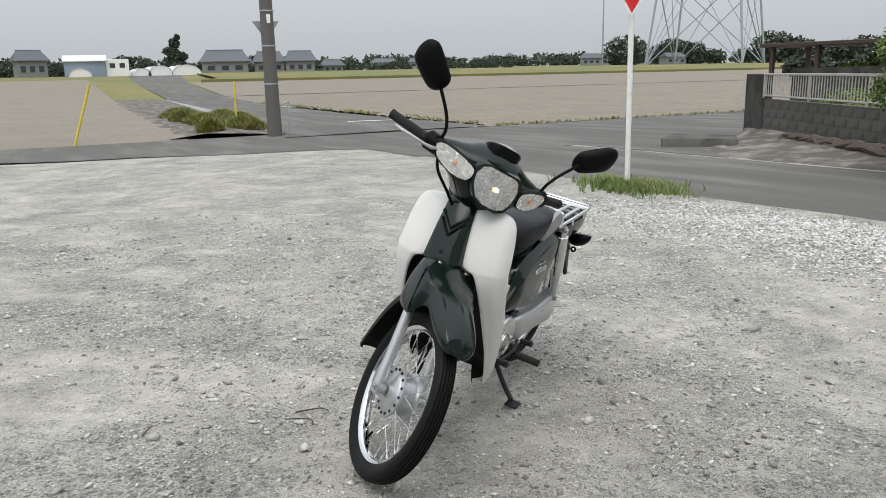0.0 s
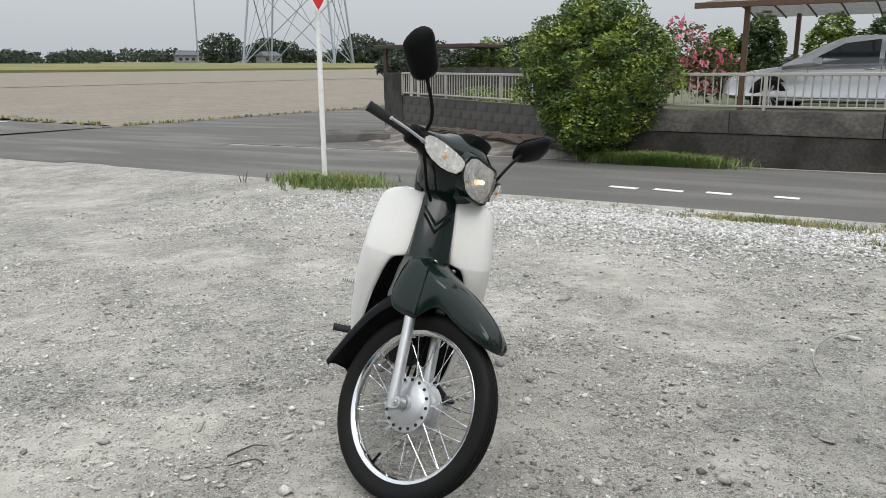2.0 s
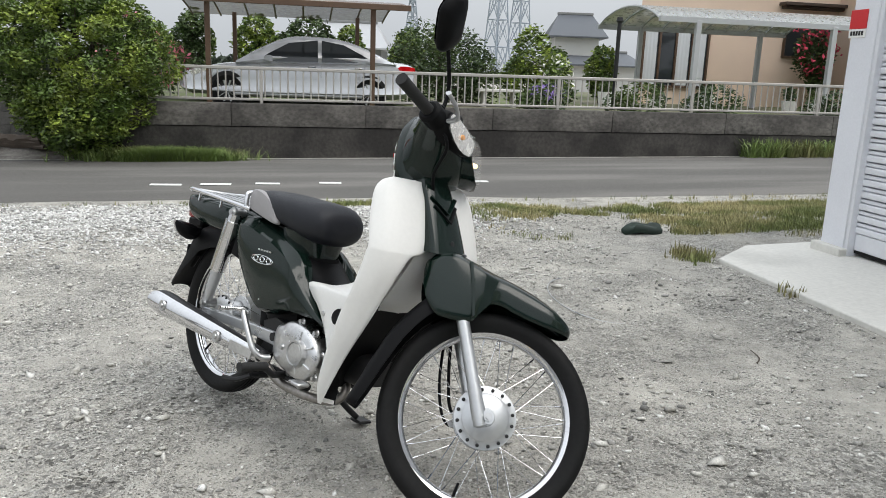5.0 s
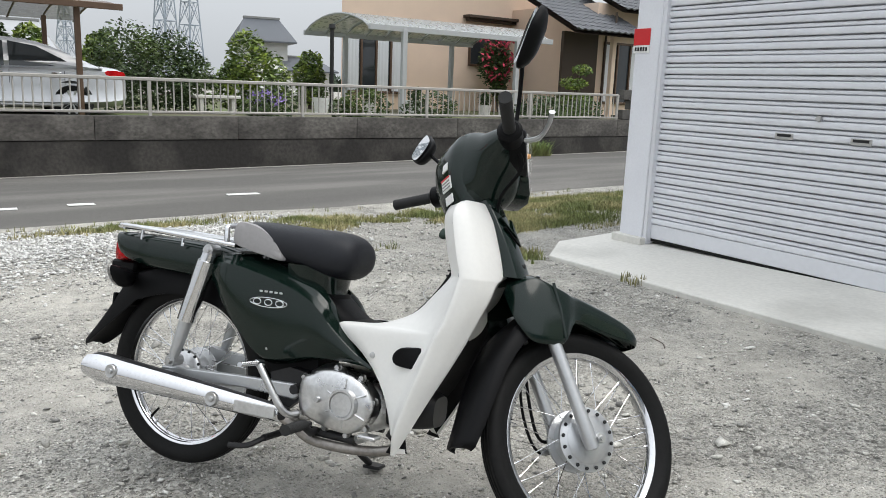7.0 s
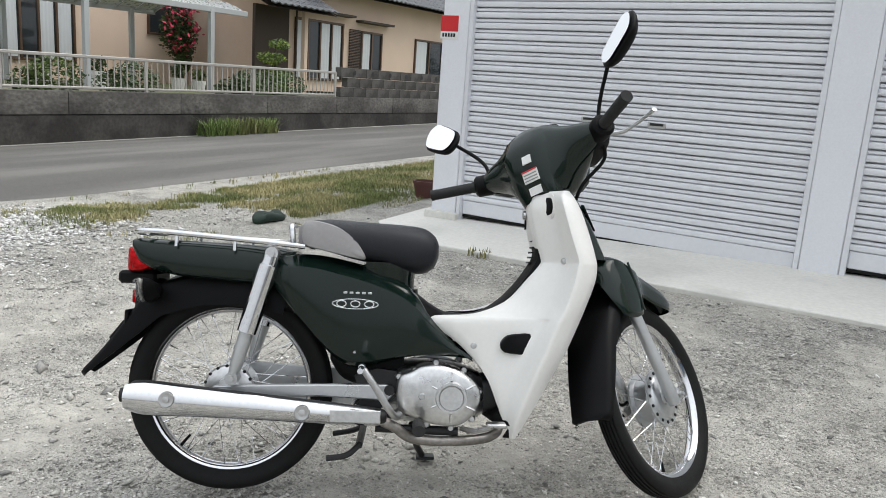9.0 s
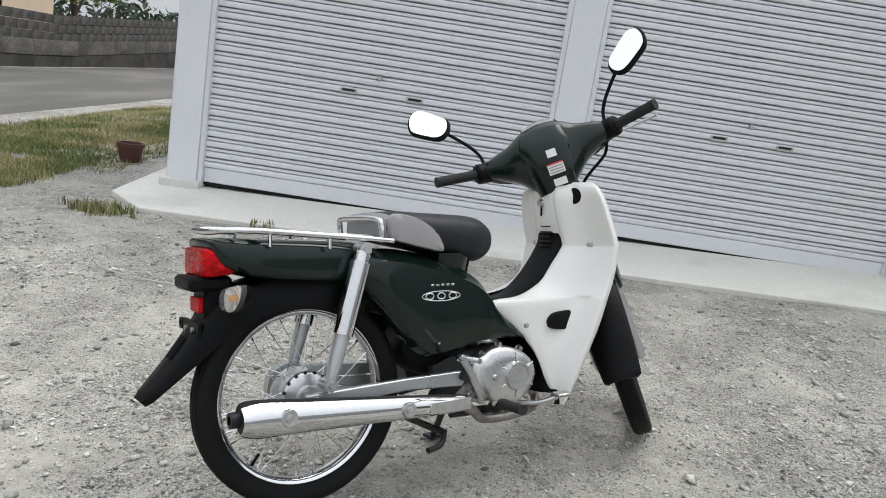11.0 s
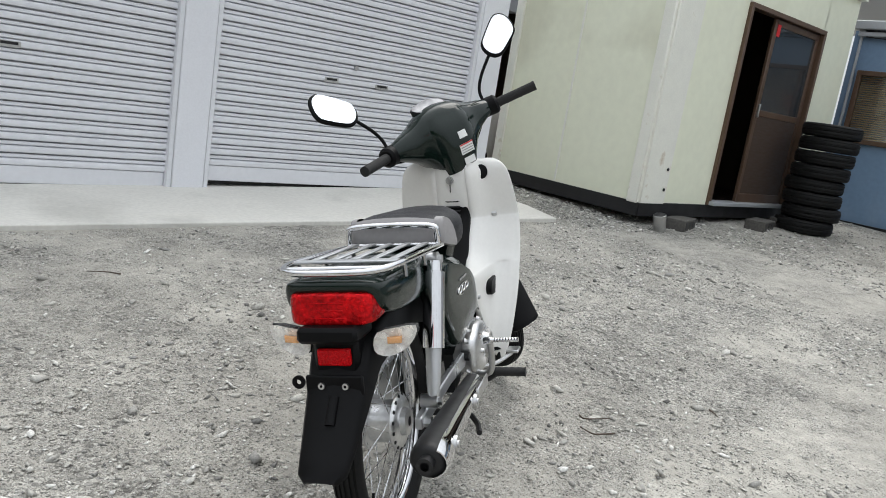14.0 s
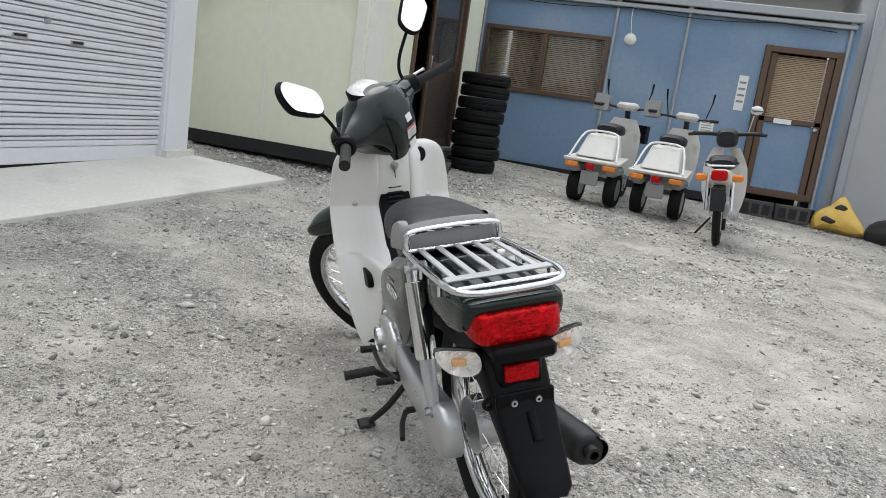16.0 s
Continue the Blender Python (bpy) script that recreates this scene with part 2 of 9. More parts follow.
M_GREYWALL = material("grey_cladding", (0.42, 0.43, 0.44), 0.55, var=0.08, scale=0.6, second=(0.33, 0.34, 0.35), second_at=0.6)
M_BROWN = material("bronze_aluminium", (0.12, 0.075, 0.05), 0.4, 0.3, var=0.12)
M_BLIND = material("tan_blind", (0.50, 0.38, 0.26), 0.6, var=0.1, objrand=0.05)
M_ASPHALT = material("worn_asphalt", (0.122, 0.117, 0.109), 0.92, var=0.3, scale=1.6, fine=170, bump=0.3, bump_scale=220, second=(0.155, 0.149, 0.138), second_at=0.55, stretch=(1, 0.16, 1), spec=0.25)
M_ROADPAINT = material("road_paint", (0.7, 0.7, 0.67), 0.7, var=0.15, scale=6, fine=60)
M_SOIL = material("tilled_soil", (0.215, 0.188, 0.150), 0.95, var=0.22, scale=0.4, fine=6, bump=0.4, bump_scale=12, stretch=(1, 1, 1))
M_RAIL = material("rail_paint", (0.42, 0.40, 0.37), 0.5, 0.2, var=0.1)
M_HOUSE = material("salmon_stucco", (0.72, 0.56, 0.44), 0.85, var=0.06, scale=1.5, fine=80, bump=0.15, bump_scale=120)
M_ROOF = material("grey_roof_tile", (0.10, 0.105, 0.115), 0.45, var=0.2, objrand=0.12)
M_UPWALL = material("stained_concrete", (0.12, 0.112, 0.10), 0.9, var=0.7, scale=2.0, fine=30, bump=0.35, bump_scale=40, second=(0.050, 0.046, 0.042), second_at=0.49, stretch=(1, 0.6, 0.9))
# real dark timber, and inner walls darkened to stand for unlit rooms
M_WOODDARK = material("dark_timber_and_interior", (0.055, 0.036, 0.026), 0.6, var=0.25, stretch=(1, 1, 6))
M_CURTAIN = material("white_curtain", (0.62, 0.64, 0.66), 0.8, var=0.08, stretch=(8, 8, 0.4))
M_CARPAINT = material("silver_car_paint", (0.58, 0.59, 0.61), 0.2, 0.5, var=0.03, coat=0.7, rough_var=0.04)
M_LEAF = material("bush_leaf", (0.085, 0.14, 0.026), 0.5, var=0.35, scale=2.6, island=True, objrand=0.6, second=(0.22, 0.28, 0.045), second_at=0.54)
M_LEAFDARK = material("tree_leaf", (0.045, 0.078, 0.022), 0.6, var=0.35, scale=0.8, island=True, objrand=0.55, second=(0.085, 0.12, 0.03), second_at=0.55)
M_GRASS = material("grass_blade", (0.16, 0.23, 0.06), 0.6, var=0.3, scale=0.9, island=True, objrand=0.4, second=(0.22, 0.20, 0.09), second_at=0.58)
# paled green stands in for the haze over distant trees
M_FARTREE = material("hazed_far_foliage", (0.050, 0.068, 0.046), 0.9, var=0.35, scale=0.12, fine=1.2, island=True, objrand=0.35)
M_BARK = material("bark", (0.09, 0.07, 0.055), 0.9, var=0.3, bump=0.5, bump_scale=30, stretch=(1, 1, 0.2))
M_RICE = material("ripening_field", (0.20, 0.175, 0.055), 0.9, var=0.25, scale=0.05, fine=2.0, second=(0.13, 0.145, 0.045), second_at=0.5)
M_YELLOW = material("yellow_paint", (0.62, 0.48, 0.05), 0.5, var=0.12)
M_FLOWER = material("pink_blossom", (0.62, 0.06, 0.12), 0.6, var=0.3, island=True, objrand=0.4)
M_FLOWERWHITE = material("white_blossom", (0.75, 0.75, 0.7), 0.6, var=0.1)
M_FLOWERLILAC = material("lilac_blossom", (0.35, 0.25, 0.6), 0.6, var=0.2)
M_GALV = material("galvanised_steel", (0.40, 0.42, 0.44), 0.5, 0.4, var=0.1)
M_POLE = material("utility_pole_concrete", (0.115, 0.108, 0.10), 0.85, var=0.12, scale=3, bump=0.1)

# ---- the ground: a sloping gravel lot, the road and the fields, one sheet to the horizon ----
def smooth(a, b, x):
    t = min(max((x - a) / (b - a), 0.0), 1.0)
    return t * t * (3 - 2 * t)


def lot_z(x, y):
    return -0.02544 * x - 0.04078 * y - 0.0183


def road_z(y):
    return -0.12 - 0.02 * min(max(y, -25.0), 19.0)


def ground_z(x, y):
    """The height of the ground at a place."""
    z = lot_z(max(min(x, 8.0), -14.0), max(min(y, 9.0), -9.0))
    k = max(smooth(3.4, 5.2, x), smooth(6.5, 10.4, y))
    z = z * (1 - k) + road_z(y) * k
    heap = math.exp(-((x - 4.25) / 0.75) ** 2) * (smooth(-3.0, -1.6, y) - smooth(1.4, 4.2, y))
    return z + 0.075 * heap * (0.75 + 0.5 * noise.noise(Vector((x * 1.7, y * 1.7, 3.0))))


def rough_z(x, y):
    """Ruts, humps and small unevenness of the gravel."""
    n = noise.noise(Vector((x * 0.9, y * 0.9, 0))) * 0.012 + noise.noise(Vector((x * 4.0, y * 4.0, 1))) * 0.006 + noise.noise(Vector((x * 13.0, y * 13.0, 2))) * 0.0035
    return n * (1 - smooth(4.6, 5.1, x)) * (1 - smooth(9.0, 10.2, y)) * smooth(-9.5, -8.5, x)


def axis(lo, hi, fine_lo, fine_hi, fine, grow=1.35):
    a, step = [fine_lo], fine
    while a[-1] < fine_hi:
        a.append(a[-1] + fine)
    while a[-1] < hi:
        step *= grow
        a.append(min(a[-1] + step, hi))
    b, step = [fine_lo], fine
    while b[-1] > lo:
        step *= grow
        b.append(max(b[-1] - step, lo))
    return list(reversed(b[1:])) + a


def sheet(name, xs, ys, zf, mat, keep=None):
    n, m = len(xs), len(ys)
    verts = [(x, y, zf(x, y)) for y in ys for x in xs]
    faces = [(j * n + i, j * n + i + 1, (j + 1) * n + i + 1, (j + 1) * n + i) for j in range(m - 1) for i in range(n - 1)
             if keep is None or keep((xs[i] + xs[i + 1]) / 2, (ys[j] + ys[j + 1]) / 2)]
    g = Geo().add(verts, faces)
    return g.obj(name, mat, smooth=60)


def gravel_material():
    mat = bpy.data.materials.new("grey_gravel")
    mat.use_nodes = True
    N, L = mat.node_tree.nodes, mat.node_tree.links
    b = N["Principled BSDF"]
    tc = N.new("ShaderNodeTexCoord")

    def noise_tex(scale, detail=6.0, dist=0.0):
        n = N.new("ShaderNodeTexNoise")
        n.inputs["Scale"].default_value, n.inputs["Detail"].default_value, n.inputs["Distortion"].default_value = scale, detail, dist
        L.new(tc.outputs["Object"], n.inputs["Vector"])
        return n.outputs[0]

    def ramp(src, a, c, lo, hi):
        r = N.new("ShaderNodeMapRange")
        r.inputs["From Min"].default_value, r.inputs["From Max"].default_value = a, c
        r.inputs["To Min"].default_value, r.inputs["To Max"].default_value = lo, hi
        L.new(src, r.inputs["Value"])
        return r.outputs[0]

    def mixc(fac, a, c):
        m = N.new("ShaderNodeMix")
        m.data_type = "RGBA"
        L.new(fac, m.inputs["Factor"])
        for k, v in (("A", a), ("B", c)):
            if isinstance(v, tuple):
                m.inputs[k].default_value = (*v, 1)
            else:
                L.new(v, m.inputs[k])
        return m.outputs["Result"]

    def op(kind, a, c):
        m = N.new("ShaderNodeMath")
        m.operation = kind
        for i, v in enumerate((a, c)):
            if isinstance(v, (int, float)):
                m.inputs[i].default_value = v
            else:
                L.new(v, m.inputs[i])
        return m.outputs[0]

    def stones(scale):
        v = N.new("ShaderNodeTexVoronoi")
        v.inputs["Scale"].default_value = scale
        v.inputs["Randomness"].default_value = 1.0
        L.new(tc.outputs["Object"], v.inputs["Vector"])
        return v

    v1, v2, v3 = stones(62), stones(150), stones(330)
    dust = ramp(noise_tex(1.1, 8.0, 0.8), 0.38, 0.62, 0.0, 1.0)
    patch = ramp(noise_tex(4.6, 7.0, 0.5), 0.36, 0.64, 0.0, 1.0)
    seps = []
    for v in (v1, v2, v3):
        s = N.new("ShaderNodeSeparateColor")
        L.new(v.outputs["Color"], s.inputs[0])
        seps.append(s)
    sep, sep2, sep3 = seps
    stone = mixc(sep.outputs[0], (0.15, 0.146, 0.134), (0.67, 0.652, 0.605))
    grit = mixc(sep2.outputs[1], (0.10, 0.096, 0.087), (0.67, 0.652, 0.60))
    sand = mixc(sep3.outputs[1], (0.15, 0.145, 0.130), (0.59, 0.572, 0.52))
    powder = mixc(noise_tex(38.0, 9.0), (0.32, 0.306, 0.274), (0.535, 0.515, 0.465))
    load = op("ADD", op("MULTIPLY", dust, 0.5), op("MULTIPLY", patch, 0.42))
    is_stone = ramp(op("ADD", sep.outputs[1], load), 0.50, 0.55, 1.0, 0.0)
    is_grit = ramp(op("ADD", sep2.outputs[0], load), 0.72, 0.78, 1.0, 0.0)
    is_sand = ramp(op("ADD", sep3.outputs[0], load), 0.92, 1.0, 1.0, 0.0)
    col = mixc(is_sand, powder, sand)
    col = mixc(is_grit, col, grit)
    col = mixc(is_stone, col, stone)
    col = mixc(ramp(noise_tex(0.32, 5.0), 0.4, 0.66, 0.0, 0.4), col, (0.455, 0.432, 0.383))
    tone = N.new("ShaderNodeVectorMath")
    tone.operation = "SCALE"
    L.new(col, tone.inputs[0])
    L.new(op("MULTIPLY", ramp(noise_tex(13.0, 9.0, 0.4), 0.3, 0.7, 0.84, 1.16), ramp(noise_tex(1.9, 6.0, 0.6), 0.32, 0.68, 0.84, 1.14)), tone.inputs["Scale"])
    L.new(tone.outputs[0], b.inputs["Base Color"])
    b.inputs["Roughness"].default_value = 0.95
    b.inputs["Specular IOR Level"].default_value = 0.2
    h = op("ADD", op("MULTIPLY", op("MULTIPLY", ramp(v1.outputs["Distance"], 0.0, 0.5, 1.0, 0.0), is_stone), 1.0), op("MULTIPLY", op("MULTIPLY", ramp(v2.outputs["Distance"], 0.0, 0.5, 1.0, 0.0), is_grit), 0.6))
    h = op("ADD", h, op("MULTIPLY", op("MULTIPLY", ramp(v3.outputs["Distance"], 0.0, 0.5, 1.0, 0.0), is_sand), 0.32))
    h = op("ADD", h, op("MULTIPLY", noise_tex(60.0, 10.0), 0.8))
    bp = N.new("ShaderNodeBump")
    bp.inputs["Strength"].default_value, bp.inputs["Distance"].default_value = 1.0, 0.016
    L.new(h, bp.inputs["Height"])
    L.new(bp.outputs[0], b.inputs["Normal"])
    return mat


M_GRAVEL = gravel_material()


def stone_material(name, stops):
    """Broken stone: every piece takes its own shade from the stops, with fine mottling."""
    mat = bpy.data.materials.new(name)
    mat.use_nodes = True
    N, L = mat.node_tree.nodes, mat.node_tree.links
    b = N["Principled BSDF"]
    geo = N.new("ShaderNodeNewGeometry")
    r = N.new("ShaderNodeValToRGB")
    while len(r.color_ramp.elements) < len(stops):
        r.color_ramp.elements.new(0.5)
    for e, (at, c) in zip(r.color_ramp.elements, stops):
        e.position, e.color = at, (*c, 1)
    L.new(geo.outputs["Random Per Island"], r.inputs[0])
    tc = N.new("ShaderNodeTexCoord")
    n = N.new("ShaderNodeTexNoise")
    n.inputs["Scale"].default_value, n.inputs["Detail"].default_value = 170.0, 5.0
    L.new(tc.outputs["Object"], n.inputs["Vector"])
    k = N.new("ShaderNodeMapRange")
    k.inputs["From Min"].default_value, k.inputs["From Max"].default_value = 0.3, 0.7
    k.inputs["To Min"].default_value, k.inputs["To Max"].default_value = 0.74, 1.22
    L.new(n.outputs[0], k.inputs["Value"])
    m = N.new("ShaderNodeVectorMath")
    m.operation = "SCALE"
    L.new(r.outputs[0], m.inputs[0])
    L.new(k.outputs[0], m.inputs["Scale"])
    L.new(m.outputs[0], b.inputs["Base Color"])
    b.inputs["Roughness"].default_value = 0.88
    b.inputs["Specular IOR Level"].default_value = 0.3
    return mat


M_STONE = stone_material("loose_stone", [(0.0, (0.15, 0.146, 0.137)), (0.10, (0.30, 0.294, 0.277)), (0.40, (0.47, 0.457, 0.418)), (0.70, (0.58, 0.564, 0.515)), (0.90, (0.70, 0.685, 0.64)), (1.0, (0.80, 0.79, 0.76))])
gx = axis(-60, 75, -4.2, 5.4, 0.09)
gy = axis(-60, 40, -4.4, 5.0, 0.09)
ground = sheet("ground", gx, gy, lambda x, y: ground_z(x, y) + rough_z(x, y) - (0.06 if y > 15.2 else 0.0), M_GRAVEL)
tagged(ground, "dusty grey gravel lot with scattered loose stones", "gravel", kind="structure")

# the road past the lot, the crossing road, and the lane between the fields
rx = [5.2 + i * 0.38 for i in range(11)]
road = sheet("road", rx, [-60 + i for i in range(71)] + [10.4], lambda x, y: road_z(y) - 0.004 + (0.032 if y < 9.5 else 0.018) * max(0.0, math.sin((x - 5.2) / 3.8 * math.pi)) ** 0.6, M_ASPHALT)
tagged(road, "worn grey asphalt road along the gravel lot", "road", kind="structure")
def far_z(y):
    """The fields rise gently towards the far houses."""
    return -0.45 + 0.022 * min(max(y - 60.0, 0.0), 90.0) + 0.0085 * max(y - 150.0, 0.0)


def edge_y(x):
    return 14.75 - 0.335 * x + 0.12 * math.sin(x * 1.9)


cross = Geo()
cross.rings([[(x, edge_y(x) + (19.95 - edge_y(x)) * k / 5, road_z(edge_y(x) + (19.95 - edge_y(x)) * k / 5) + 0.010) for k in range(6)] for x in [-12.0 + 0.4 * i for i in range(44)]], False, False, False)
cross.rings([[(x, y, road_z(y) + 0.009) for y in (10.4, 12.4, 14.4, 16.4, 18.5)] for x in [5.2] + [6.0 + 1.5 * i for i in range(46)]], False, False, False)
tagged(cross.obj("road_crossing", M_ASPHALT), "grey asphalt side road at the crossing", "road", kind="structure")
lane = Geo()
lane.rings([[(a, y, far_z(y) - 0.012), ((a + b) / 2, y, far_z(y) + 0.01), (b, y, far_z(y) - 0.012)] for y, a, b in ((18.4, 5.0, 11.7), (20, 5.5, 11.6), (28, 6.4, 11.2), (31, 6.8, 11.1), (41, 7.4, 11.2), (57, 8.2, 12.6), (90, 10.6, 16.0), (123, 13.4, 21.0), (150, 16.0, 25.0))], False, False, False)
tagged(lane.obj("road_lane", M_ASPHALT), "narrow asphalt lane between tilled fields", "road", kind="structure")
field = Geo()
field.rings([[(-60, y, far_z(y) + (0.03 if y > 20.2 else -0.05)), (x - 2.0, y, far_z(y) + (0.03 if y > 20.2 else -0.05)), (x, y, far_z(y) + (0.015 if y > 20.2 else -0.05))] for y, x in ((19.8, 2.7), (20.6, 2.75), (25, 3.0), (32, 3.4), (45, 4.1), (62, 4.8), (90, 6.0), (124, 7.4))], False, False, False)
tagged(field.obj("field_soil_near", M_SOIL), "bare tilled brown field with wheel tracks", "field", kind="structure")
field = Geo()
for i in range(46):
    y = 18.55 + i * 0.95
    for dy, z in ((0.0, -0.475), (0.30, -0.415), (0.70, -0.415)):
        field.v += [(11.75 + 0.12 * math.sin(i * 1.3) + max(0.0, y - 45) * 0.08, y + dy, z - 0.03), (12.1 + 0.12 * math.sin(i * 1.3) + max(0.0, y - 45) * 0.08, y + dy, z), (90.0, y + dy, z)]
k = len(field.v) // 3
field.f = [(3 * i + j, 3 * i + 1 + j, 3 * i + 4 + j, 3 * i + 3 + j) for i in range(k - 1) for j in (0, 1)]
field.m = [0] * len(field.f)
field.rings([[(x0, y, far_z(y) + 0.02), (140, y, far_z(y) + 0.02)] for y, x0 in ((62.0, 13.3), (90, 16.4), (101, 17.8))], False, False, False)
tagged(field.obj("field_soil_far", M_SOIL, smooth=0), "bare tilled brown field with furrows", "field", kind="structure")
far = Geo()
far.add([(-900, 60, -0.47), (900, 60, -0.47), (900, 150, 1.50), (-900, 150, 1.50), (-900, 330, 3.0), (900, 330, 3.0), (-2500, 2500, 14.0), (2500, 2500, 14.0), (75, -60, -0.47), (900, -60, 1.5), (2500, -60, 8.0), (75, 60, -0.47)],
        [(0, 1, 2, 3), (3, 2, 5, 4), (4, 5, 7, 6), (8, 9, 1, 11), (9, 10, 7, 5), (9, 5, 2, 1)])
tagged(far.obj("ground_far", M_RICE), "yellow-green ripening fields reaching the horizon", "field", kind="structure")

corner = Geo()
corner.add([(x, y, road_z(y) + 0.010) for x, y in ((9.0, 6.3), (9.7, 7.4), (13.2, 9.6), (15.0, 10.4), (9.0, 10.4))], [(0, 1, 2, 3, 4)])
tagged(corner.obj("road_corner", M_ASPHALT), "worn asphalt where the two roads meet", "road", kind="structure")

# white dashes on the road
for y0, y1, x in ((1.16, 0.84, 6.30), (0.65, 0.33, 6.30), (0.08, -0.18, 6.31), (-0.60, -0.84, 6.31), (-2.15, -2.50, 6.34)):
    d = Geo()
    d.box((x, (y0 + y1) / 2, road_z((y0 + y1) / 2) + 0.029), (0.11, abs(y1 - y0), 0.006), ch=0.002)
    tagged(d.obj("road_dash", M_ROADPAINT), "worn white painted dash on the asphalt", "road marking", "road dashes", "structure")
d = Geo()
d.box((10.05, 23.3, -0.437), (2.35, 0.24, 0.006), mat=Matrix.Translation((10.05, 23.3, 0)) @ Matrix.Rotation(radians(-12), 4, "Z") @ Matrix.Translation((-10.05, -23.3, 0)))
tagged(d.obj("road_line", M_ROADPAINT), "white painted stop line on the lane", "road marking", kind="structure")

# concrete apron before the garage
ap = Geo()
ring = [(-3.2, -2.80), (2.12, -2.97), (2.45, -3.35), (2.62, -9.0), (-3.3, -9.0), (-3.3, -3.2)]
ap.rings([[(x, y, lot_z(x, y) + dz) for x, y in ring] for dz in (-0.15, 0.018, 0.03)], True, True, True)
tagged(ap.obj("pavement_apron", M_CONCRETE, bevel=0.008), "pale concrete apron in front of the garage", "concrete apron", kind="structure")


# ---- the garage with two roller shutters ----
GY = -3.78
garage = thing("garage", "grey steel garage with two aluminium roller shutters", "garage", kind="structure")
posts = {"road": (2.03, 2.25), "middle": (-0.62, -0.40), "yard": (-3.24, -2.95)}
for key, (x0, x1) in posts.items():
    g = Geo()
    zb = lot_z((x0 + x1) / 2, GY)
    g.box(((x0 + x1) / 2, GY - 0.08, (zb + 3.0) / 2), (x1 - x0, 0.2, 3.0 - zb), ch=0.006)
    post = g.obj("post", M_PILLAR, garage, "light grey painted steel post")
    if key != "middle":
        g = Geo()
        g.box(((x0 + x1) / 2, GY - 0.06, zb + 0.045), (x1 - x0 + 0.06, 0.26, 0.07), ch=0.006)
        g.obj("footing", M_CONCRETE, post, "concrete footing")
SLAT_H = 0.0745


def slat_mesh(length):
    g = Geo()
    prof = [(-0.040, 0.0), (0.006, 0.0004), (0.013, 0.003), (0.0155, 0.009), (0.0155, 0.026), (0.0135, 0.036), (0.006, 0.0395), (-0.018, 0.0400), (-0.018, 0.0445), (0.004, 0.0455), (0.0085, 0.049), (0.0085, 0.061), (0.003, 0.0655), (-0.036, 0.0665), (-0.036, 0.0740), (-0.042, 0.0740), (-0.042, 0.0)]
    g.rings([[(x, y, z) for y, z in prof] for x in (-length / 2, length / 2)], True, True, True)
    return g


for xa, xb in ((-0.40, 2.03), (-2.95, -0.62)):
    L0 = xb - xa - 0.07
    sh = thing("shutter", "closed light grey aluminium roller shutter with horizontal slats", "roller shutter", "garage shutters")
    z0 = lot_z((xa + xb) / 2, GY) + 0.15
    first = None
    for i in range(37):
        zz = z0 + i * SLAT_H
        if first is None:
            first = slat_mesh(L0).obj("slat", M_SHUTTER, sh, smooth=30)
            ob = first
        else:
            ob = new("slat", first.data)
            ob.parent = sh
        ob.location = ((xa + xb) / 2, GY - 0.035, zz)
    g = Geo()
    g.box(((xa + xb) / 2, GY - 0.04, z0 - 0.055), (L0, 0.03, 0.105), ch=0.006)
    g.obj("bottom_bar", M_SHUTTER, sh, "aluminium bottom bar")
    # added black strip stands for the dark gap under the shutter
    g = Geo()
    g.box(((xa + xb) / 2, GY - 0.045, z0 - 0.118), (L0, 0.025, 0.022), ch=0.003)
    g.obj("gap_shade_strip", M_RUBBER, sh, "black strip standing for the shaded gap below the shutter")
    for x in (xa + 0.018, xb - 0.018):
        g = Geo()
        g.box((x, GY - 0.02, (z0 + 2.9) / 2 - 0.08), (0.034, 0.07, 2.9 - z0 + 0.25), ch=0.004)
        g.obj("guide_rail", M_SHUTTER, sh)
    cx = (xa + xb) / 2
    for x in (cx - 0.24, cx + 0.225):
        g = Geo()
        g.box((x, GY - 0.018, z0 + 0.685), (0.12, 0.006, 0.038), ch=0.002)
        g.box((x, GY - 0.0145, z0 + 0.69), (0.09, 0.004, 0.016), mi=1)
        g.obj("handle", [M_STEEL, M_DARKMETAL], sh, "recessed metal pull")
    g = Geo()
    g.lathe([(0.0, 0.012), (0.016, 0.012), (0.018, 0.0), (0.018, -0.01)], 16, mat=pose(cx + 0.02, GY - 0.02, z0 + 0.80))
    g.obj("lock", M_STEEL, sh, "round lock cylinder")
g = Geo()
g.box((-0.5, GY - 0.15, 3.15), (5.6, 0.5, 0.5))
g.obj("header", M_PILLAR, garage, "grey steel lintel box")
g = Geo()
g.box((2.19, -6.4, 1.5), (0.1, 5.0, 3.4))
g.box((-3.17, -6.4, 1.5), (0.1, 5.0, 3.4))
g.box((-0.5, -8.9, 1.5), (5.5, 0.1, 3.4))
g.obj("wall", M_PILLAR, garage)
g = Geo()
g.box((-0.5, -6.3, 3.42), (5.9, 5.6, 0.1))
g.obj("roof", M_GREYWALL, garage)
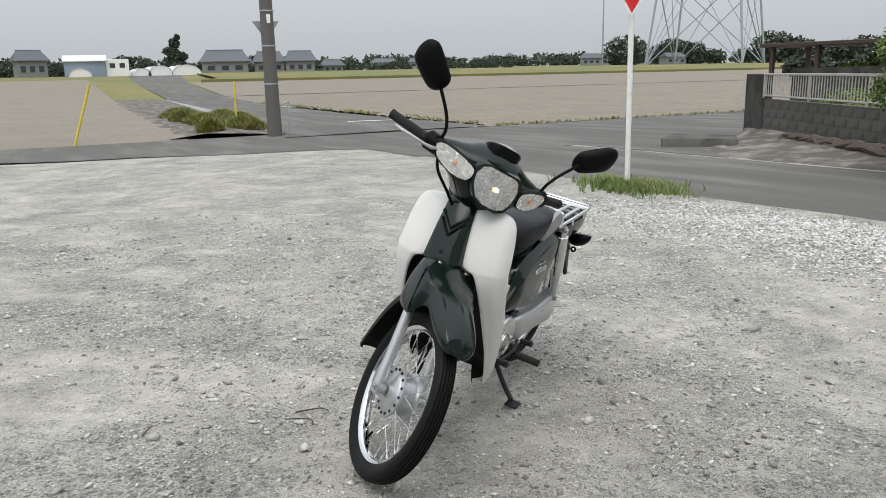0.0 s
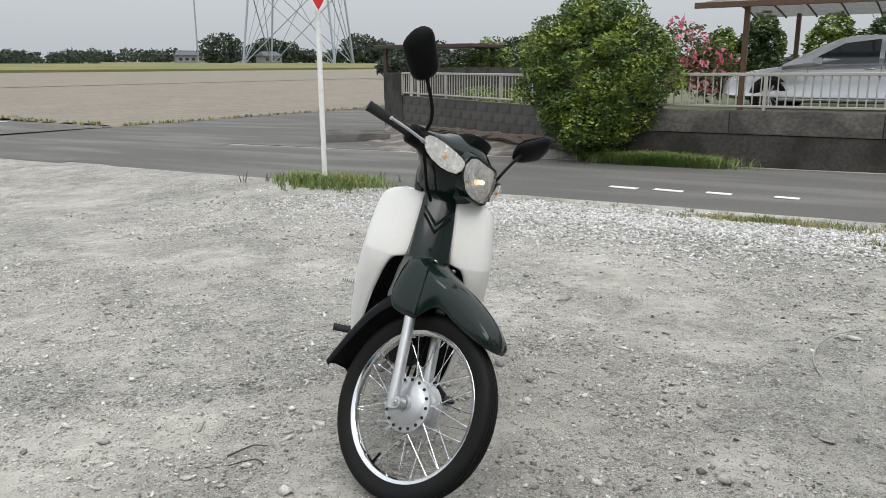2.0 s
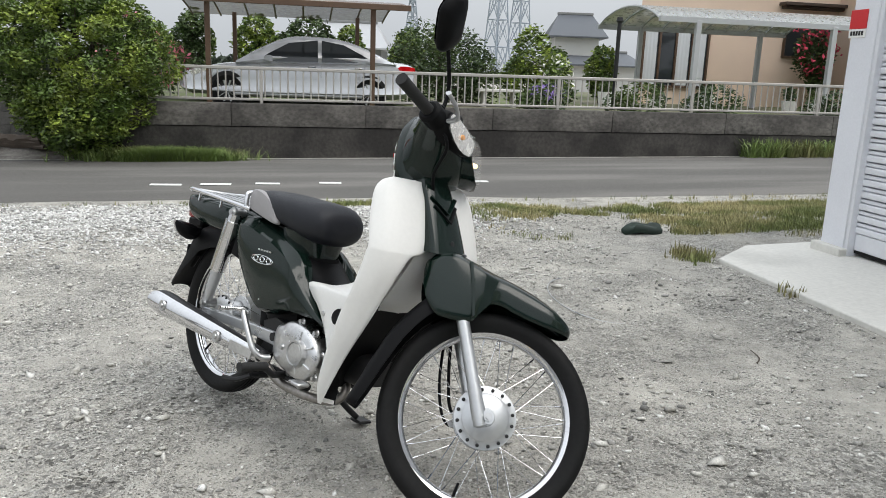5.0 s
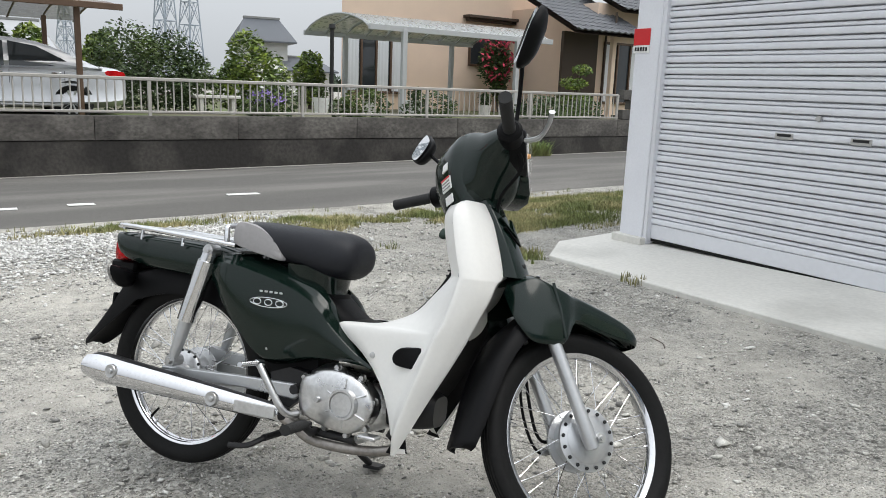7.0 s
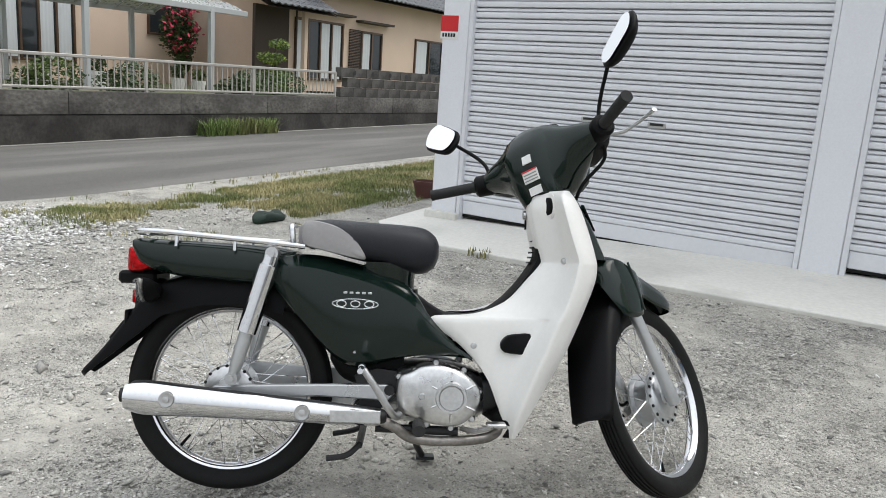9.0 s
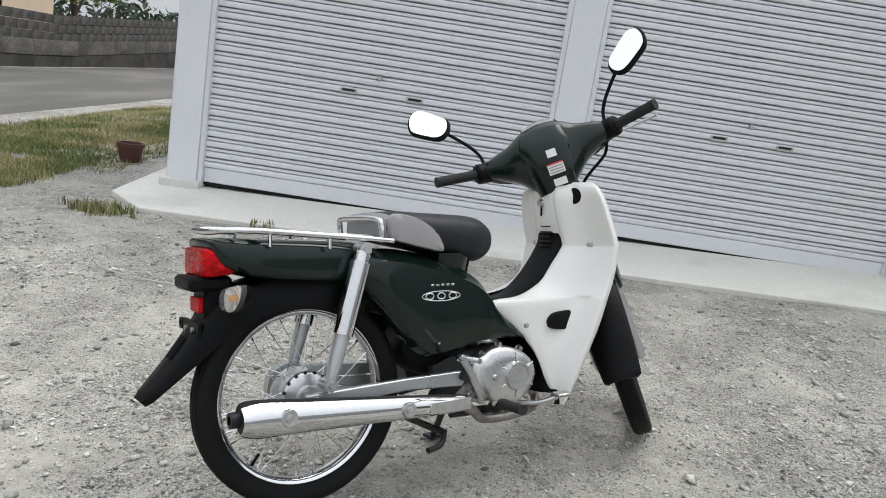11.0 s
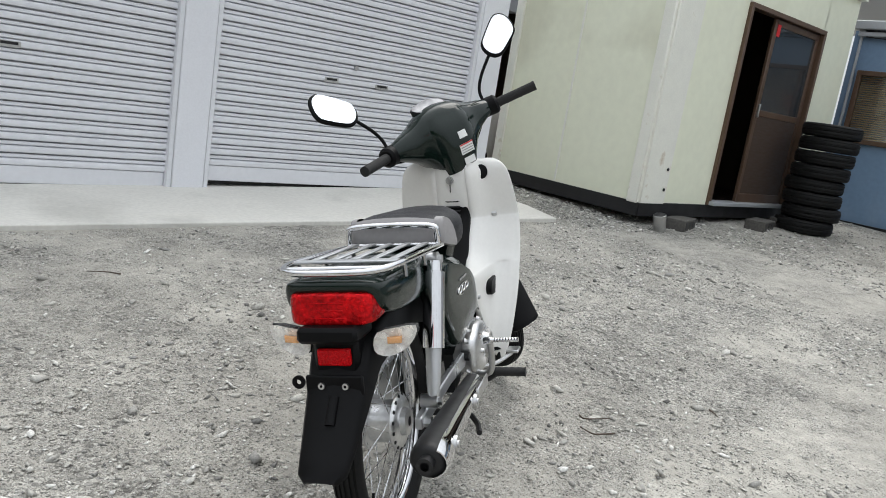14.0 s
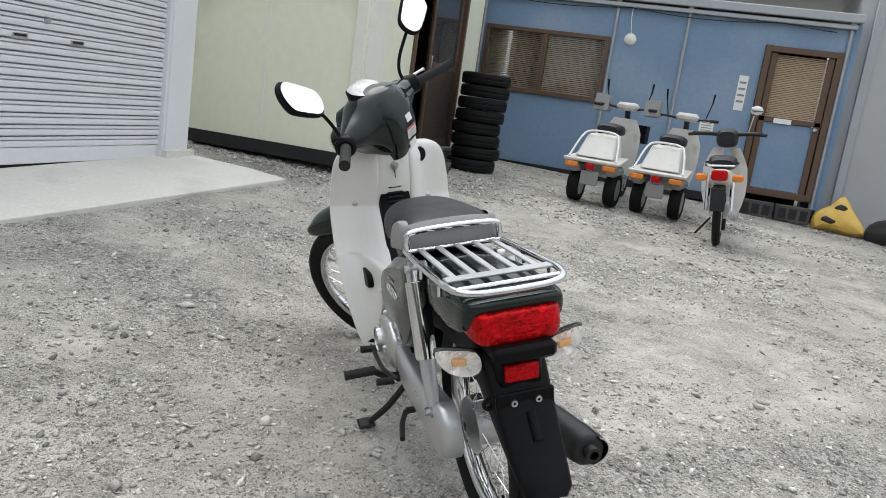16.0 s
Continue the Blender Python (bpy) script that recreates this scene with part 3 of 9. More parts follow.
for key in ("road", "yard"):
    x0, x1 = posts[key]
    s = thing("security_sign", "small red and white sign plate with dark lettering", "sign", "security signs")
    x, zs = (2.19, 1.556) if key == "road" else (-3.15, 1.588)
    g = Geo()
    g.box((x, GY + 0.0225, zs), (0.15, 0.005, 0.113), ch=0.002)
    g.obj("upper_plate", M_REDPAINT, s, "red upper plate")
    g = Geo()
    g.box((x, GY + 0.0225, zs - 0.084), (0.15, 0.005, 0.052), ch=0.002)
    g.obj("lower_plate", M_STICKER, s, "white lower plate")
    g = Geo()
    for k2 in range(5):
        g.box((x - 0.048 + 0.024 * k2, GY + 0.026, zs - 0.083), (0.016, 0.003, 0.026))
    g.obj("lettering_bar", M_DARKMETAL, s, "dark bars of lettering")

# ---- the cream site office ----
CX, CY = -4.0, -2.6
office = thing("site_office", "cream prefabricated site office with a bronze glass door, raised on blocks", "prefab office")
zb = 0.40
g = Geo()
g.box((CX - 0.025, CY - 0.94, zb + 1.15), (0.05, 1.70, 2.3))
g.obj("side_wall", M_CREAM, office, "cream insulated wall panels")
for yy in (CY - 0.96,):
    g = Geo()
    g.box((CX + 0.003, yy, zb + 1.15), (0.01, 0.018, 2.28))
    g.obj("seam", M_CREAMPOST, office, "panel seam")
g = Geo()
g.box((CX - 0.18, CY - 0.02, zb + 1.17), (0.37, 0.07, 2.36), ch=0.008)
g.box((CX - 0.0, CY - 0.06, zb + 1.17), (0.07, 0.11, 2.36), ch=0.008)
corner = g.obj("corner_post", M_CREAMPOST, office, "off-white corner post with rust specks")
for zz in (0.12, 0.3):
    g = Geo()
    g.lathe([(0, 0.01), (0.014, 0.008), (0.014, 0)], 8, mat=pose(CX - 0.31, CY + 0.016, zb + zz))
    g.obj("bolt", M_DARKMETAL, corner)
g = Geo()
g.box((CX - 0.02, CY - 1.76, zb + 1.17), (0.09, 0.1, 2.36), ch=0.008)
g.obj("corner_post", M_CREAMPOST, office)
for c, sz in ((((CX - 0.37 - 5.12) / 2, CY - 0.03, zb + 1.15), (5.12 - 4.37, 0.05, 2.3)), ((-5.9, CY - 0.03, zb + 2.08), (1.6, 0.05, 0.44)), ((-7.05, CY - 0.03, zb + 1.15), (0.72, 0.05, 2.3))):
    g = Geo()
    g.box(c, sz)
    g.obj("front_panel", M_CREAM, office, "cream insulated wall panel")
g = Geo()
g.box((-5.7, CY - 0.03, zb - 0.06), (3.4, 0.08, 0.12))
g.box((CX - 0.03, CY - 0.9, zb - 0.06), (0.08, 1.8, 0.12))
g.obj("base_beam", M_DARKMETAL, office, "black steel base beam")
g = Geo()
g.box((-5.7, CY - 0.9, zb + 2.36), (3.5, 1.9, 0.1))
g.obj("roof", M_CREAMPOST, office)
# inner walls and floor take a dark colour for the unlit room
g = Geo()
g.box((-5.7, CY - 1.75, zb + 1.15), (3.4, 0.06, 2.3))
g.box((-7.38, CY - 0.9, zb + 1.15), (0.06, 1.7, 2.3))
g.box((-5.7, CY - 0.9, zb + 0.0), (3.3, 1.7, 0.03))
g.obj("inner_wall", M_WOODDARK, office, "inner walls coloured dark for the unlit room")
door = Geo()
for x in (-5.12, -6.68):
    door.box((x, CY - 0.02, zb + 0.92), (0.045, 0.1, 1.84), ch=0.004)
door.box((-5.9, CY - 0.02, zb + 1.85), (1.6, 0.1, 0.045), ch=0.004)
door.box((-5.9, CY - 0.0, zb + 0.02), (1.6, 0.16, 0.035), mi=1, ch=0.004)
sl = door.obj("sliding_door", [M_BROWN, M_GALV], office, "bronze aluminium sliding door, half open")
for x0, x1, yy in ((-5.70, -6.62, CY - 0.03), (-5.78, -6.66, CY - 0.075)):
    leaf = Geo()
    for x in (x0, x1):
        leaf.box((x, yy, zb + 0.93), (0.06, 0.03, 1.78), ch=0.004)
    for zz, hh in ((0.08, 0.09), (0.93, 0.06), (1.79, 0.06)):
        leaf.box(((x0 + x1) / 2, yy, zb + zz), (abs(x1 - x0), 0.03, hh), ch=0.004)
    leaf.box(((x0 + x1) / 2, yy, zb + 0.5), (abs(x1 - x0), 0.012, 0.84), mi=1)
    lf = leaf.obj("leaf", [M_BROWN, M_WOODDARK], sl, "bronze frame with a brown lower panel")
    if yy > CY - 0.05:
        p = Geo()
        p.box(((x0 + x1) / 2, yy, zb + 1.36), (abs(x1 - x0) - 0.05, 0.008, 0.82))
        p.obj("pane", M_GLASS, sl, "dark glass pane")
        p = Geo()
        p.box((x0 - 0.0, yy + 0.025, zb + 0.95), (0.022, 0.025, 0.13), ch=0.004)
        p.obj("handle", M_STEEL, sl, "steel pull handle")
        p = Geo()
        p.box((x0 - 0.05, yy + 0.018, zb + 1.72), (0.06, 0.004, 0.11))
        p.obj("sticker", M_REDPAINT, sl, "red warning sticker")
for x, y in ((-4.55, -2.5), (-5.75, -2.35), (-6.35, -2.35)):
    b = thing("concrete_block", "grey hollow concrete block lying on gravel by the office", "concrete block", "blocks by the office")
    g = Geo()
    g.box((0, 0, 0.05), (0.39, 0.19, 0.1), ch=0.006)
    body = g.obj("body", M_BLOCK, b)
    # dark plates on the solid face stand for the shade in the cores
    for dx in (-0.115, 0.0, 0.115):
        g = Geo()
        g.box((dx, 0.0953, 0.05), (0.07, 0.002, 0.06))
        g.obj("core_hole", M_DARKMETAL, body, "dark plate standing for a shaded core hole")
    b.matrix_world = pose(x, y, ground_z(x, y) - 0.01, 0, 0, random.uniform(-25, 25))

# ---- the blue shed ----
SX = -8.05
shed = thing("blue_shed", "blue panelled prefab shed with bronze window and door", "shed")
sz0, sz1 = 0.30, 2.42
for a, b2, z0, z1 in ((-2.78, -2.70, sz0, sz1), (-2.70, -1.08, sz0, 1.21), (-2.70, -1.08, 2.04, sz1), (-1.08, 0.77, sz0, sz1), (0.77, 1.63, 2.16, sz1), (1.63, 1.70, sz0, sz1)):
    g = Geo()
    g.box((SX - 0.03, (a + b2) / 2, (z0 + z1) / 2), (0.06, b2 - a, z1 - z0))
    g.obj("wall_panel", M_BLUEWALL, shed, "faded blue metal panel")
for y in (-2.76, -1.04, -0.165, 1.66):
    g = Geo()
    g.tube([(SX + 0.02, y, sz0), (SX + 0.02, y, sz1 + 0.04)], 0.018, 8)
    g.box((SX + 0.02, y, sz1 + 0.06), (0.05, 0.07, 0.08), ch=0.004)
    g.obj("joint_cover", M_GALV, shed, "grey joint cover strip")
g = Geo()
g.box((SX - 0.02, -0.54, sz0 - 0.05), (0.1, 4.5, 0.1))
g.obj("base_beam", M_DARKMETAL, shed)
g = Geo()
g.box((SX - 0.9, -0.54, sz1 + 0.13), (2.0, 4.6, 0.1), ch=0.01)
g.box((SX + 0.03, -0.54, sz1 + 0.03), (0.08, 4.5, 0.05), ch=0.006)
g.obj("roof", M_GALV, shed, "grey sheet-metal roof with gutter")
g = Geo()
g.box((SX - 1.6, -0.54, 1.3), (0.05, 4.4, 2.4))
g.obj("back_wall", M_WOODDARK, shed)
for y in (-2.84, 1.74):
    g = Geo()
    g.box((SX - 0.85, y, 1.35), (1.6, 0.06, 2.3))
    g.obj("end_wall", M_BLUEWALL, shed, "faded blue end panel")
win = Geo()
for y in (-2.68, -1.89, -1.10):
    win.box((SX + 0.01, y, 1.625), (0.07, 0.05, 0.83), ch=0.004)
for z in (1.235, 2.015):
    win.box((SX + 0.011, -1.89, z), (0.075, 1.63, 0.055), ch=0.004)
wd = win.obj("window", M_BROWN, shed, "bronze aluminium sliding window frame")
first = None
for i in range(30):
    for yc in (-2.285, -1.495):
        if first is None:
            s = Geo()
            s.box((0, 0, 0), (0.018, 0.79, 0.004), mat=pose(0, 0, 0, 0, 50, 0))
            first = s.obj("blind_slat", M_BLIND, wd)
            ob = first
        else:
            ob = new("blind_slat", first.data)
            ob.parent = wd
        ob.location = (SX - 0.03, yc, 1.275 + i * 0.0245)
for yc in (-2.285, -1.495):
    s = Geo()
    s.box((SX + 0.0, yc, 1.625), (0.005, 0.74, 0.74))
    pane = s.obj("pane", material("clear_glass", (0.9, 0.92, 0.92), 0.03, var=0.0, trans=1.0, rough_var=0.01, spec=0.0), wd, "clear window pane")
    pane.visible_shadow = False
dr = Geo()
for y in (0.81, 1.60):
    dr.box((SX + 0.01, y, 1.27), (0.08, 0.07, 1.78), ch=0.004)
for z, h in ((2.12, 0.07), (0.42, 0.08)):
    dr.box((SX + 0.012, 1.205, z), (0.082, 0.84, h), ch=0.004)
fr = dr.obj("door", M_BROWN, shed, "bronze framed door with a blue lower panel")
dr = Geo()
dr.box((SX + 0.005, 1.205, 1.30), (0.05, 0.72, 0.06), ch=0.004)
for y in (0.89, 1.52):
    dr.box((SX + 0.005, y, 1.27), (0.05, 0.07, 1.62), ch=0.004)
dr.obj("leaf_frame", M_BROWN, fr)
dr = Geo()
dr.box((SX - 0.005, 1.205, 0.865), (0.02, 0.62, 0.8))
dr.obj("lower_panel", M_BLUEWALL, fr, "blue lower door panel")
for i in range(36):
    ob = new("blind_slat", first.data)
    ob.parent = fr
    ob.location = (SX - 0.02, 1.205, 1.34 + i * 0.0205)
    ob.scale = (1, 0.92, 1)
dr = Geo()
dr.lathe([(0, 0.05), (0.02, 0.05), (0.028, 0.035), (0.022, 0.02), (0.01, 0.012), (0.01, 0)], 16, mat=pose(SX + 0.03, 1.50, 1.24, 0, 0, -90))
dr.obj("knob", M_STEEL, fr, "round steel door knob")
dr = Geo()
dr.box((SX + 0.033, 1.13, 1.29), (0.004, 0.2, 0.06))
dr.obj("letter_slot", M_STICKER, fr, "white name strip")
g = Geo()
g.lathe([(0, 0.05), (0.045, 0.045), (0.075, 0.015), (0.075, 0)], 20, mat=pose(SX, -0.83, 2.04, 0, 0, -90))
g.tube([(SX + 0.02, -0.83, 2.1), (SX + 0.025, -0.86, 2.3), (SX + 0.02, -0.86, 2.42)], 0.006, 6)
g.obj("wall_lamp", M_CREAMPOST, shed, "round cream wall lamp")
cable = [(SX + 0.05, y, 2.42 - 0.05 * abs(math.sin((y + 2.7) * 1.75))) for y in [-2.7 + i * 0.15 for i in range(29)]]
g = Geo()
g.tube(cable, 0.006, 6)
g.obj("cable", M_DARKMETAL, shed, "sagging black cable")
for y, z, h, w in ((0.60, 1.56, 0.42, 0.11), (0.28, 1.1, 0.17, 0.17)):
    n = thing("paper_notice", "sun-bleached paper notice taped to the blue wall", "notice", "wall notices")
    g = Geo()
    g.box((SX + 0.004, y, z), (0.004, w, h))
    g.obj("sheet", M_STICKER, n)
    for i in range(4):
        g = Geo()
        g.box((SX + 0.007, y, z + h * (0.3 - 0.18 * i)), (0.002, w * 0.7, h * 0.06))
        g.obj("print_line", M_GREYINK, n, "faded line of print")
# grey hall behind and beside the shed
hall = thing("grey_hall", "grey corrugated metal hall behind the sheds", "hall")
g = Geo()
n = 60
g.rings([[(SX - 0.25 + (0.018 if (i // 2) % 2 else 0), 1.75 + i * 0.1, z) for i in range(n)] for z in (0.0, 3.1)], False, False, False)
g.box((SX - 1.3, 4.7, 1.5), (1.9, 5.8, 3.2))
g.obj("wall", M_GREYWALL, hall, "grey corrugated cladding")
for y in (1.95, 4.2):
    g = Geo()
    g.box((SX - 0.21, y, 1.5), (0.06, 0.1, 3.1), ch=0.006)
    g.obj("column", M_GALV, hall, "steel column")
g = Geo()
g.box((SX - 2.4, 0.5, 3.05), (3.2, 14.0, 0.12))
g.rings([[(SX - 0.8, -6 + i * 0.12, 3.16 + (0.05 if i % 2 else 0)), (SX - 4.0, -6 + i * 0.12, 3.6 + (0.05 if i % 2 else 0))] for i in range(110)], False, False, False)
g.obj("roof", M_GREYWALL, hall, "corrugated roof")
# lean-to between garage and office; inner walls coloured dark for the unlit store
lean_to = thing("lean_to", "grey-framed dark open store behind the office", "lean-to")
LY = -5.8
for name, c, sz, m_, lab in (("front_panel", (-4.13, LY, 1.2), (1.76, 0.08, 1.9), M_GREYWALL, "grey metal front panel"), ("door_jamb", (-4.98, LY + 0.01, 1.2), (0.07, 0.12, 1.9), M_PILLAR, "pale steel jamb"),
                             ("lintel", (-5.2, LY + 0.02, 2.20), (3.9, 0.14, 0.17), M_GALV, "grey steel lintel"), ("lintel_flashing", (-5.2, LY + 0.04, 2.315), (3.9, 0.2, 0.05), M_PILLAR, "pale metal flashing"),
                             ("back_wall", (-5.5, LY - 2.2, 1.3), (3.2, 0.08, 2.2), M_WOODDARK, "back wall coloured dark for the unlit store"), ("side_wall", (-6.9, LY - 1.1, 1.3), (0.08, 2.2, 2.2), M_WOODDARK, "side wall coloured dark for the unlit store"),
                             ("roof", (-5.3, LY - 1.2, 2.36), (4.0, 2.5, 0.05), M_GALV, "metal sheet roof"), ("floor_slab", (-5.2, LY - 1.0, 0.26), (3.6, 2.4, 0.2), M_CONCRETE, "concrete floor slab")):
    g = Geo()
    g.box(c, sz, ch=0.006)
    g.obj(name, m_, lean_to, lab)

# ---- the motorbike: forward +x, left +y, rear axle over the origin ----
BIKE = Matrix(((-0.82199, 0.55065, 0.14531, 0.50345), (-0.56907, -0.80413, -0.17185, -0.10297), (0.02222, -0.22394, 0.97435, 0.00748), (0, 0, 0, 1)))
AXIS = Vector((-0.446, 0, 0.895)).normalized()
# the fork and handlebar, turned to the left about the steering head
STEER = Matrix.Translation((1.28, 0, 0)) @ Matrix.Rotation(radians(48), 4, AXIS) @ Matrix.Translation((-1.28, 0, 0))
R_TYRE = 0.276
bike = thing("motorbike", "dark green and ivory step-through motorbike leaning on its side stand", "motorbike", m=BIKE)


def part(name, g, mat, label="", parent=None, m=None, smooth=40, bevel=0.0):
    ob = g.obj(name, mat, parent or bike, label, smooth, bevel)
    if m is not None:
        ob.matrix_local = m
    return ob


def pillow(outline, y0, y1, n=3, steps=((1.0, 0.0), (0.985, 0.35), (0.94, 0.7), (0.8, 0.9), (0.5, 1.0)), back=None):
    """A bulged panel: an outline in xz that swells from y0 at its rim to y1."""
    o = spline([(x, 0, z) for x, z in outline], n, True)
    cx, cz = sum(p[0] for p in o) / len(o), sum(p[2] for p in o) / len(o)
    rings = []
    if back is not None:
        rings.append([(x, back, z) for x, _, z in o])
    for s, k in steps:
        rings.append([(cx + (x - cx) * s, y0 + (y1 - y0) * k, cz + (z - cz) * s) for x, _, z in o])
    return Geo().rings(rings, True, back is not None, True)


def along(rows, n=4, u=2, closed_ring=None):
    """A body lofted along x from rows of (x, half width, top, bottom, round)."""
    rings = []
    for x, w, t, b, k in rows:
        h = (t - b) / 2
        c = (t + b) / 2
        r = []
        for i in range(16):
            a = 2 * math.pi * i / 16
            ca, sa = math.cos(a), math.sin(a)
            e = 2 / k
            r.append((x, w * math.copysign(abs(ca) ** e, ca), c + h * math.copysign(abs(sa) ** e, sa)))
        rings.append(r)
    return Geo().rings(smooth_rings(rings, u, n), True, True, True)


def wheel(name, label, rear):
    w = Geo()
    lip = [(0.209, 0.0), (0.210, 0.007), (0.213, 0.011), (0.216, 0.0150), (0.2215, 0.0165), (0.2225, 0.0185), (0.2205, 0.0198), (0.2125, 0.0165), (0.2065, 0.010), (0.2055, 0.0)]
    prof = lip + [(r, -y) for r, y in reversed(lip[1:-1])]
    w.lathe(prof + [prof[0]], 72)
    rim = part(name, w, M_CHROME, label)
    t = Geo()
    k = 1.12 if rear else 1.0
    half = [(0.2165, 0.0155), (0.223, 0.0205 * k), (0.240, 0.029 * k), (0.252, 0.0315 * k), (0.262, 0.030 * k), (0.2685, 0.026 * k), (0.2715, 0.0225 * k), (0.2688, 0.0215 * k), (0.2692, 0.0190 * k), (0.2735, 0.0175 * k), (0.2748, 0.0125 * k), (0.2715, 0.0115 * k), (0.2715, 0.0090 * k), (0.2755, 0.0080 * k), (0.276, 0.0028 * k), (0.2725, 0.0018 * k)]
    prof = half + [(r, -y) for r, y in reversed(half)]
    t.lathe(prof, 96)
    part("tyre", t, M_RUBBER, "black ribbed tyre", rim)
    h = Geo()
    if rear:
        hp = [(0.012, -0.062), (0.032, -0.060), (0.034, -0.046), (0.060, -0.044), (0.066, -0.040), (0.068, -0.034), (0.052, -0.030), (0.050, 0.028), (0.068, 0.032), (0.068, 0.038), (0.050, 0.042), (0.03, 0.05), (0.012, 0.052)]
    else:
        hp = [(0.010, -0.050), (0.022, -0.049), (0.024, -0.042), (0.058, -0.038), (0.060, -0.036), (0.062, -0.034), (0.080, -0.032), (0.081, -0.026), (0.066, -0.022), (0.064, 0.022), (0.078, 0.026), (0.079, 0.032), (0.045, 0.038), (0.012, 0.042)]
    h.lathe(hp, 48)
    hub = part("hub", h, M_SILVER if not rear else M_ALU, "silver drum hub", rim)
    for i in range(16):
        a = 2 * math.pi * i / 16
        b = Geo()
        b.lathe([(0.0, -0.004), (0.0044, -0.003), (0.005, 0.0)], 8)
        part("spoke_head", b, M_DARKMETAL, "", rim, Matrix.Translation(((0.064 if rear else 0.071) * math.cos(a), -0.0335 if not rear else -0.0405, (0.064 if rear else 0.071) * math.sin(a))))
    sp = None
    for i in range(36):
        side = 1 if i % 2 else -1
        cross = 1 if (i // 2) % 2 else -1
        a0 = 2 * math.pi * i / 36
        a1 = a0 + cross * radians(38)
        p0 = Vector((0.063 * math.cos(a0), side * 0.029, 0.063 * math.sin(a0)))
        p1 = Vector((0.207 * math.cos(a1 - cross * radians(14)), side * 0.005, 0.207 * math.sin(a1 - cross * radians(14))))
        d = p1 - p0
        if sp is None:
            g = Geo()
            g.tube([(0, 0, 0), (0, 0, d.length * 0.9)], 0.0011, 6)
            g.tube([(0, 0, d.length * 0.9), (0, 0, d.length)], 0.0024, 6)
            ob = part("spoke", g, M_CHROME, "", rim)
            sp = ob
        else:
            ob = new("spoke", sp.data)
            ob.parent = rim
        ob.matrix_local = Matrix.Translation(p0) @ d.to_track_quat("Z", "Y").to_matrix().to_4x4()
    g = Geo()
    g.tube([(0.205, 0, 0), (0.172, 0.004, 0)], [0.0045, 0.0035], 8)
    part("valve", g, M_BLACK, "", rim, Matrix.Rotation(radians(95 if not rear else 112), 4, "Y"))
    return rim


front_wheel = wheel("front_wheel", "chromed spoked front wheel turned to the left", False)
front_wheel.matrix_local = STEER @ Matrix.Translation((1.205, 0, 0.276))
rear_wheel = wheel("rear_wheel", "chromed spoked rear wheel", True)
rear_wheel.matrix_local = Matrix.Translation((0, 0, 0.276)) @ Matrix.Rotation(radians(17), 4, "Y")

# front fork
up = AXIS
for side in (-1, 1):
    g = Geo()
    base = Vector((1.190, 0.071 * side, 0.262))
    top = base + up * 0.36
    g.tube([base - up * 0.018, base - up * 0.014, base + up * 0.02, base + up * 0.09, base + up * 0.30, base + up * 0.302, top], [0.008, 0.0175, 0.019, 0.0165, 0.0165, 0.0185, 0.0185], 20)
    g.tube([base + Vector((0.016, -0.014 * side, 0.012)), base + Vector((0.016, 0.014 * side, 0.012))], 0.017, 16)
    leg = part("fork_leg", g, M_SILVER, "silver telescopic fork leg", m=STEER)
    g = Geo()
    g.tube([base + Vector((0.016, 0.012 * side, 0.012)), base + Vector((0.016, 0.022 * side, 0.012))], 0.0115, 6)
    g.tube([base + Vector((0.016, 0.02 * side, 0.012)), base + Vector((0.016, 0.028 * side, 0.012))], 0.006, 10)
    part("axle_nut", g, M_STEEL, "steel axle nut", leg)
g = Geo()
g.tube(spline([(1.205, 0.058, 0.30), (1.13, 0.064, 0.27), (1.09, 0.066, 0.36), (1.05, 0.05, 0.52), (1.0, 0.04, 0.66)], 8), 0.0045, 8)
part("brake_cable", g, M_BLACK, "black brake cable", m=STEER)
g = Geo()
g.tube(spline([(1.19, 0.05, 0.262), (1.12, 0.06, 0.24), (1.07, 0.066, 0.34), (1.04, 0.05, 0.52)], 8), 0.004, 8)
part("speedometer_cable", g, M_BLACK, "black speedometer cable", m=STEER)
g = Geo()
g.prism([(1.19, 0.29), (1.21, 0.262), (1.13, 0.232), (1.118, 0.245)], 0.045, 0.053)
part("brake_arm", g, M_STEEL, "", m=STEER)

# front fender: a tall cheek over the fork legs that runs out into a low beak, and its black rear flap
rows = [(0.942, 0.632, 0.600, 0.050), (0.955, 0.650, 0.548, 0.074), (0.978, 0.664, 0.512, 0.086), (1.010, 0.671, 0.486, 0.092), (1.060, 0.660, 0.487, 0.093), (1.098, 0.652, 0.496, 0.089), (1.116, 0.649, 0.526, 0.082), (1.134, 0.647, 0.556, 0.074), (1.160, 0.644, 0.564, 0.069),
        (1.200, 0.637, 0.557, 0.065), (1.250, 0.625, 0.550, 0.062), (1.300, 0.607, 0.547, 0.058), (1.335, 0.586, 0.546, 0.050), (1.354, 0.567, 0.546, 0.035), (1.361, 0.556, 0.547, 0.014)]
outer = []
for x, t, b, w in rows:
    h = t - b
    sh = min(0.040, h * 0.45)
    sect = [(-0.97, -h), (-1.02, -h * 0.62), (-0.985, -sh), (-0.90, -sh * 0.62), (-0.50, -0.006), (0, 0), (0.50, -0.006), (0.90, -sh * 0.62), (0.985, -sh), (1.02, -h * 0.62), (0.97, -h)]
    outer.append([(x, w * a, t + c) for a, c in sect])
ring = []
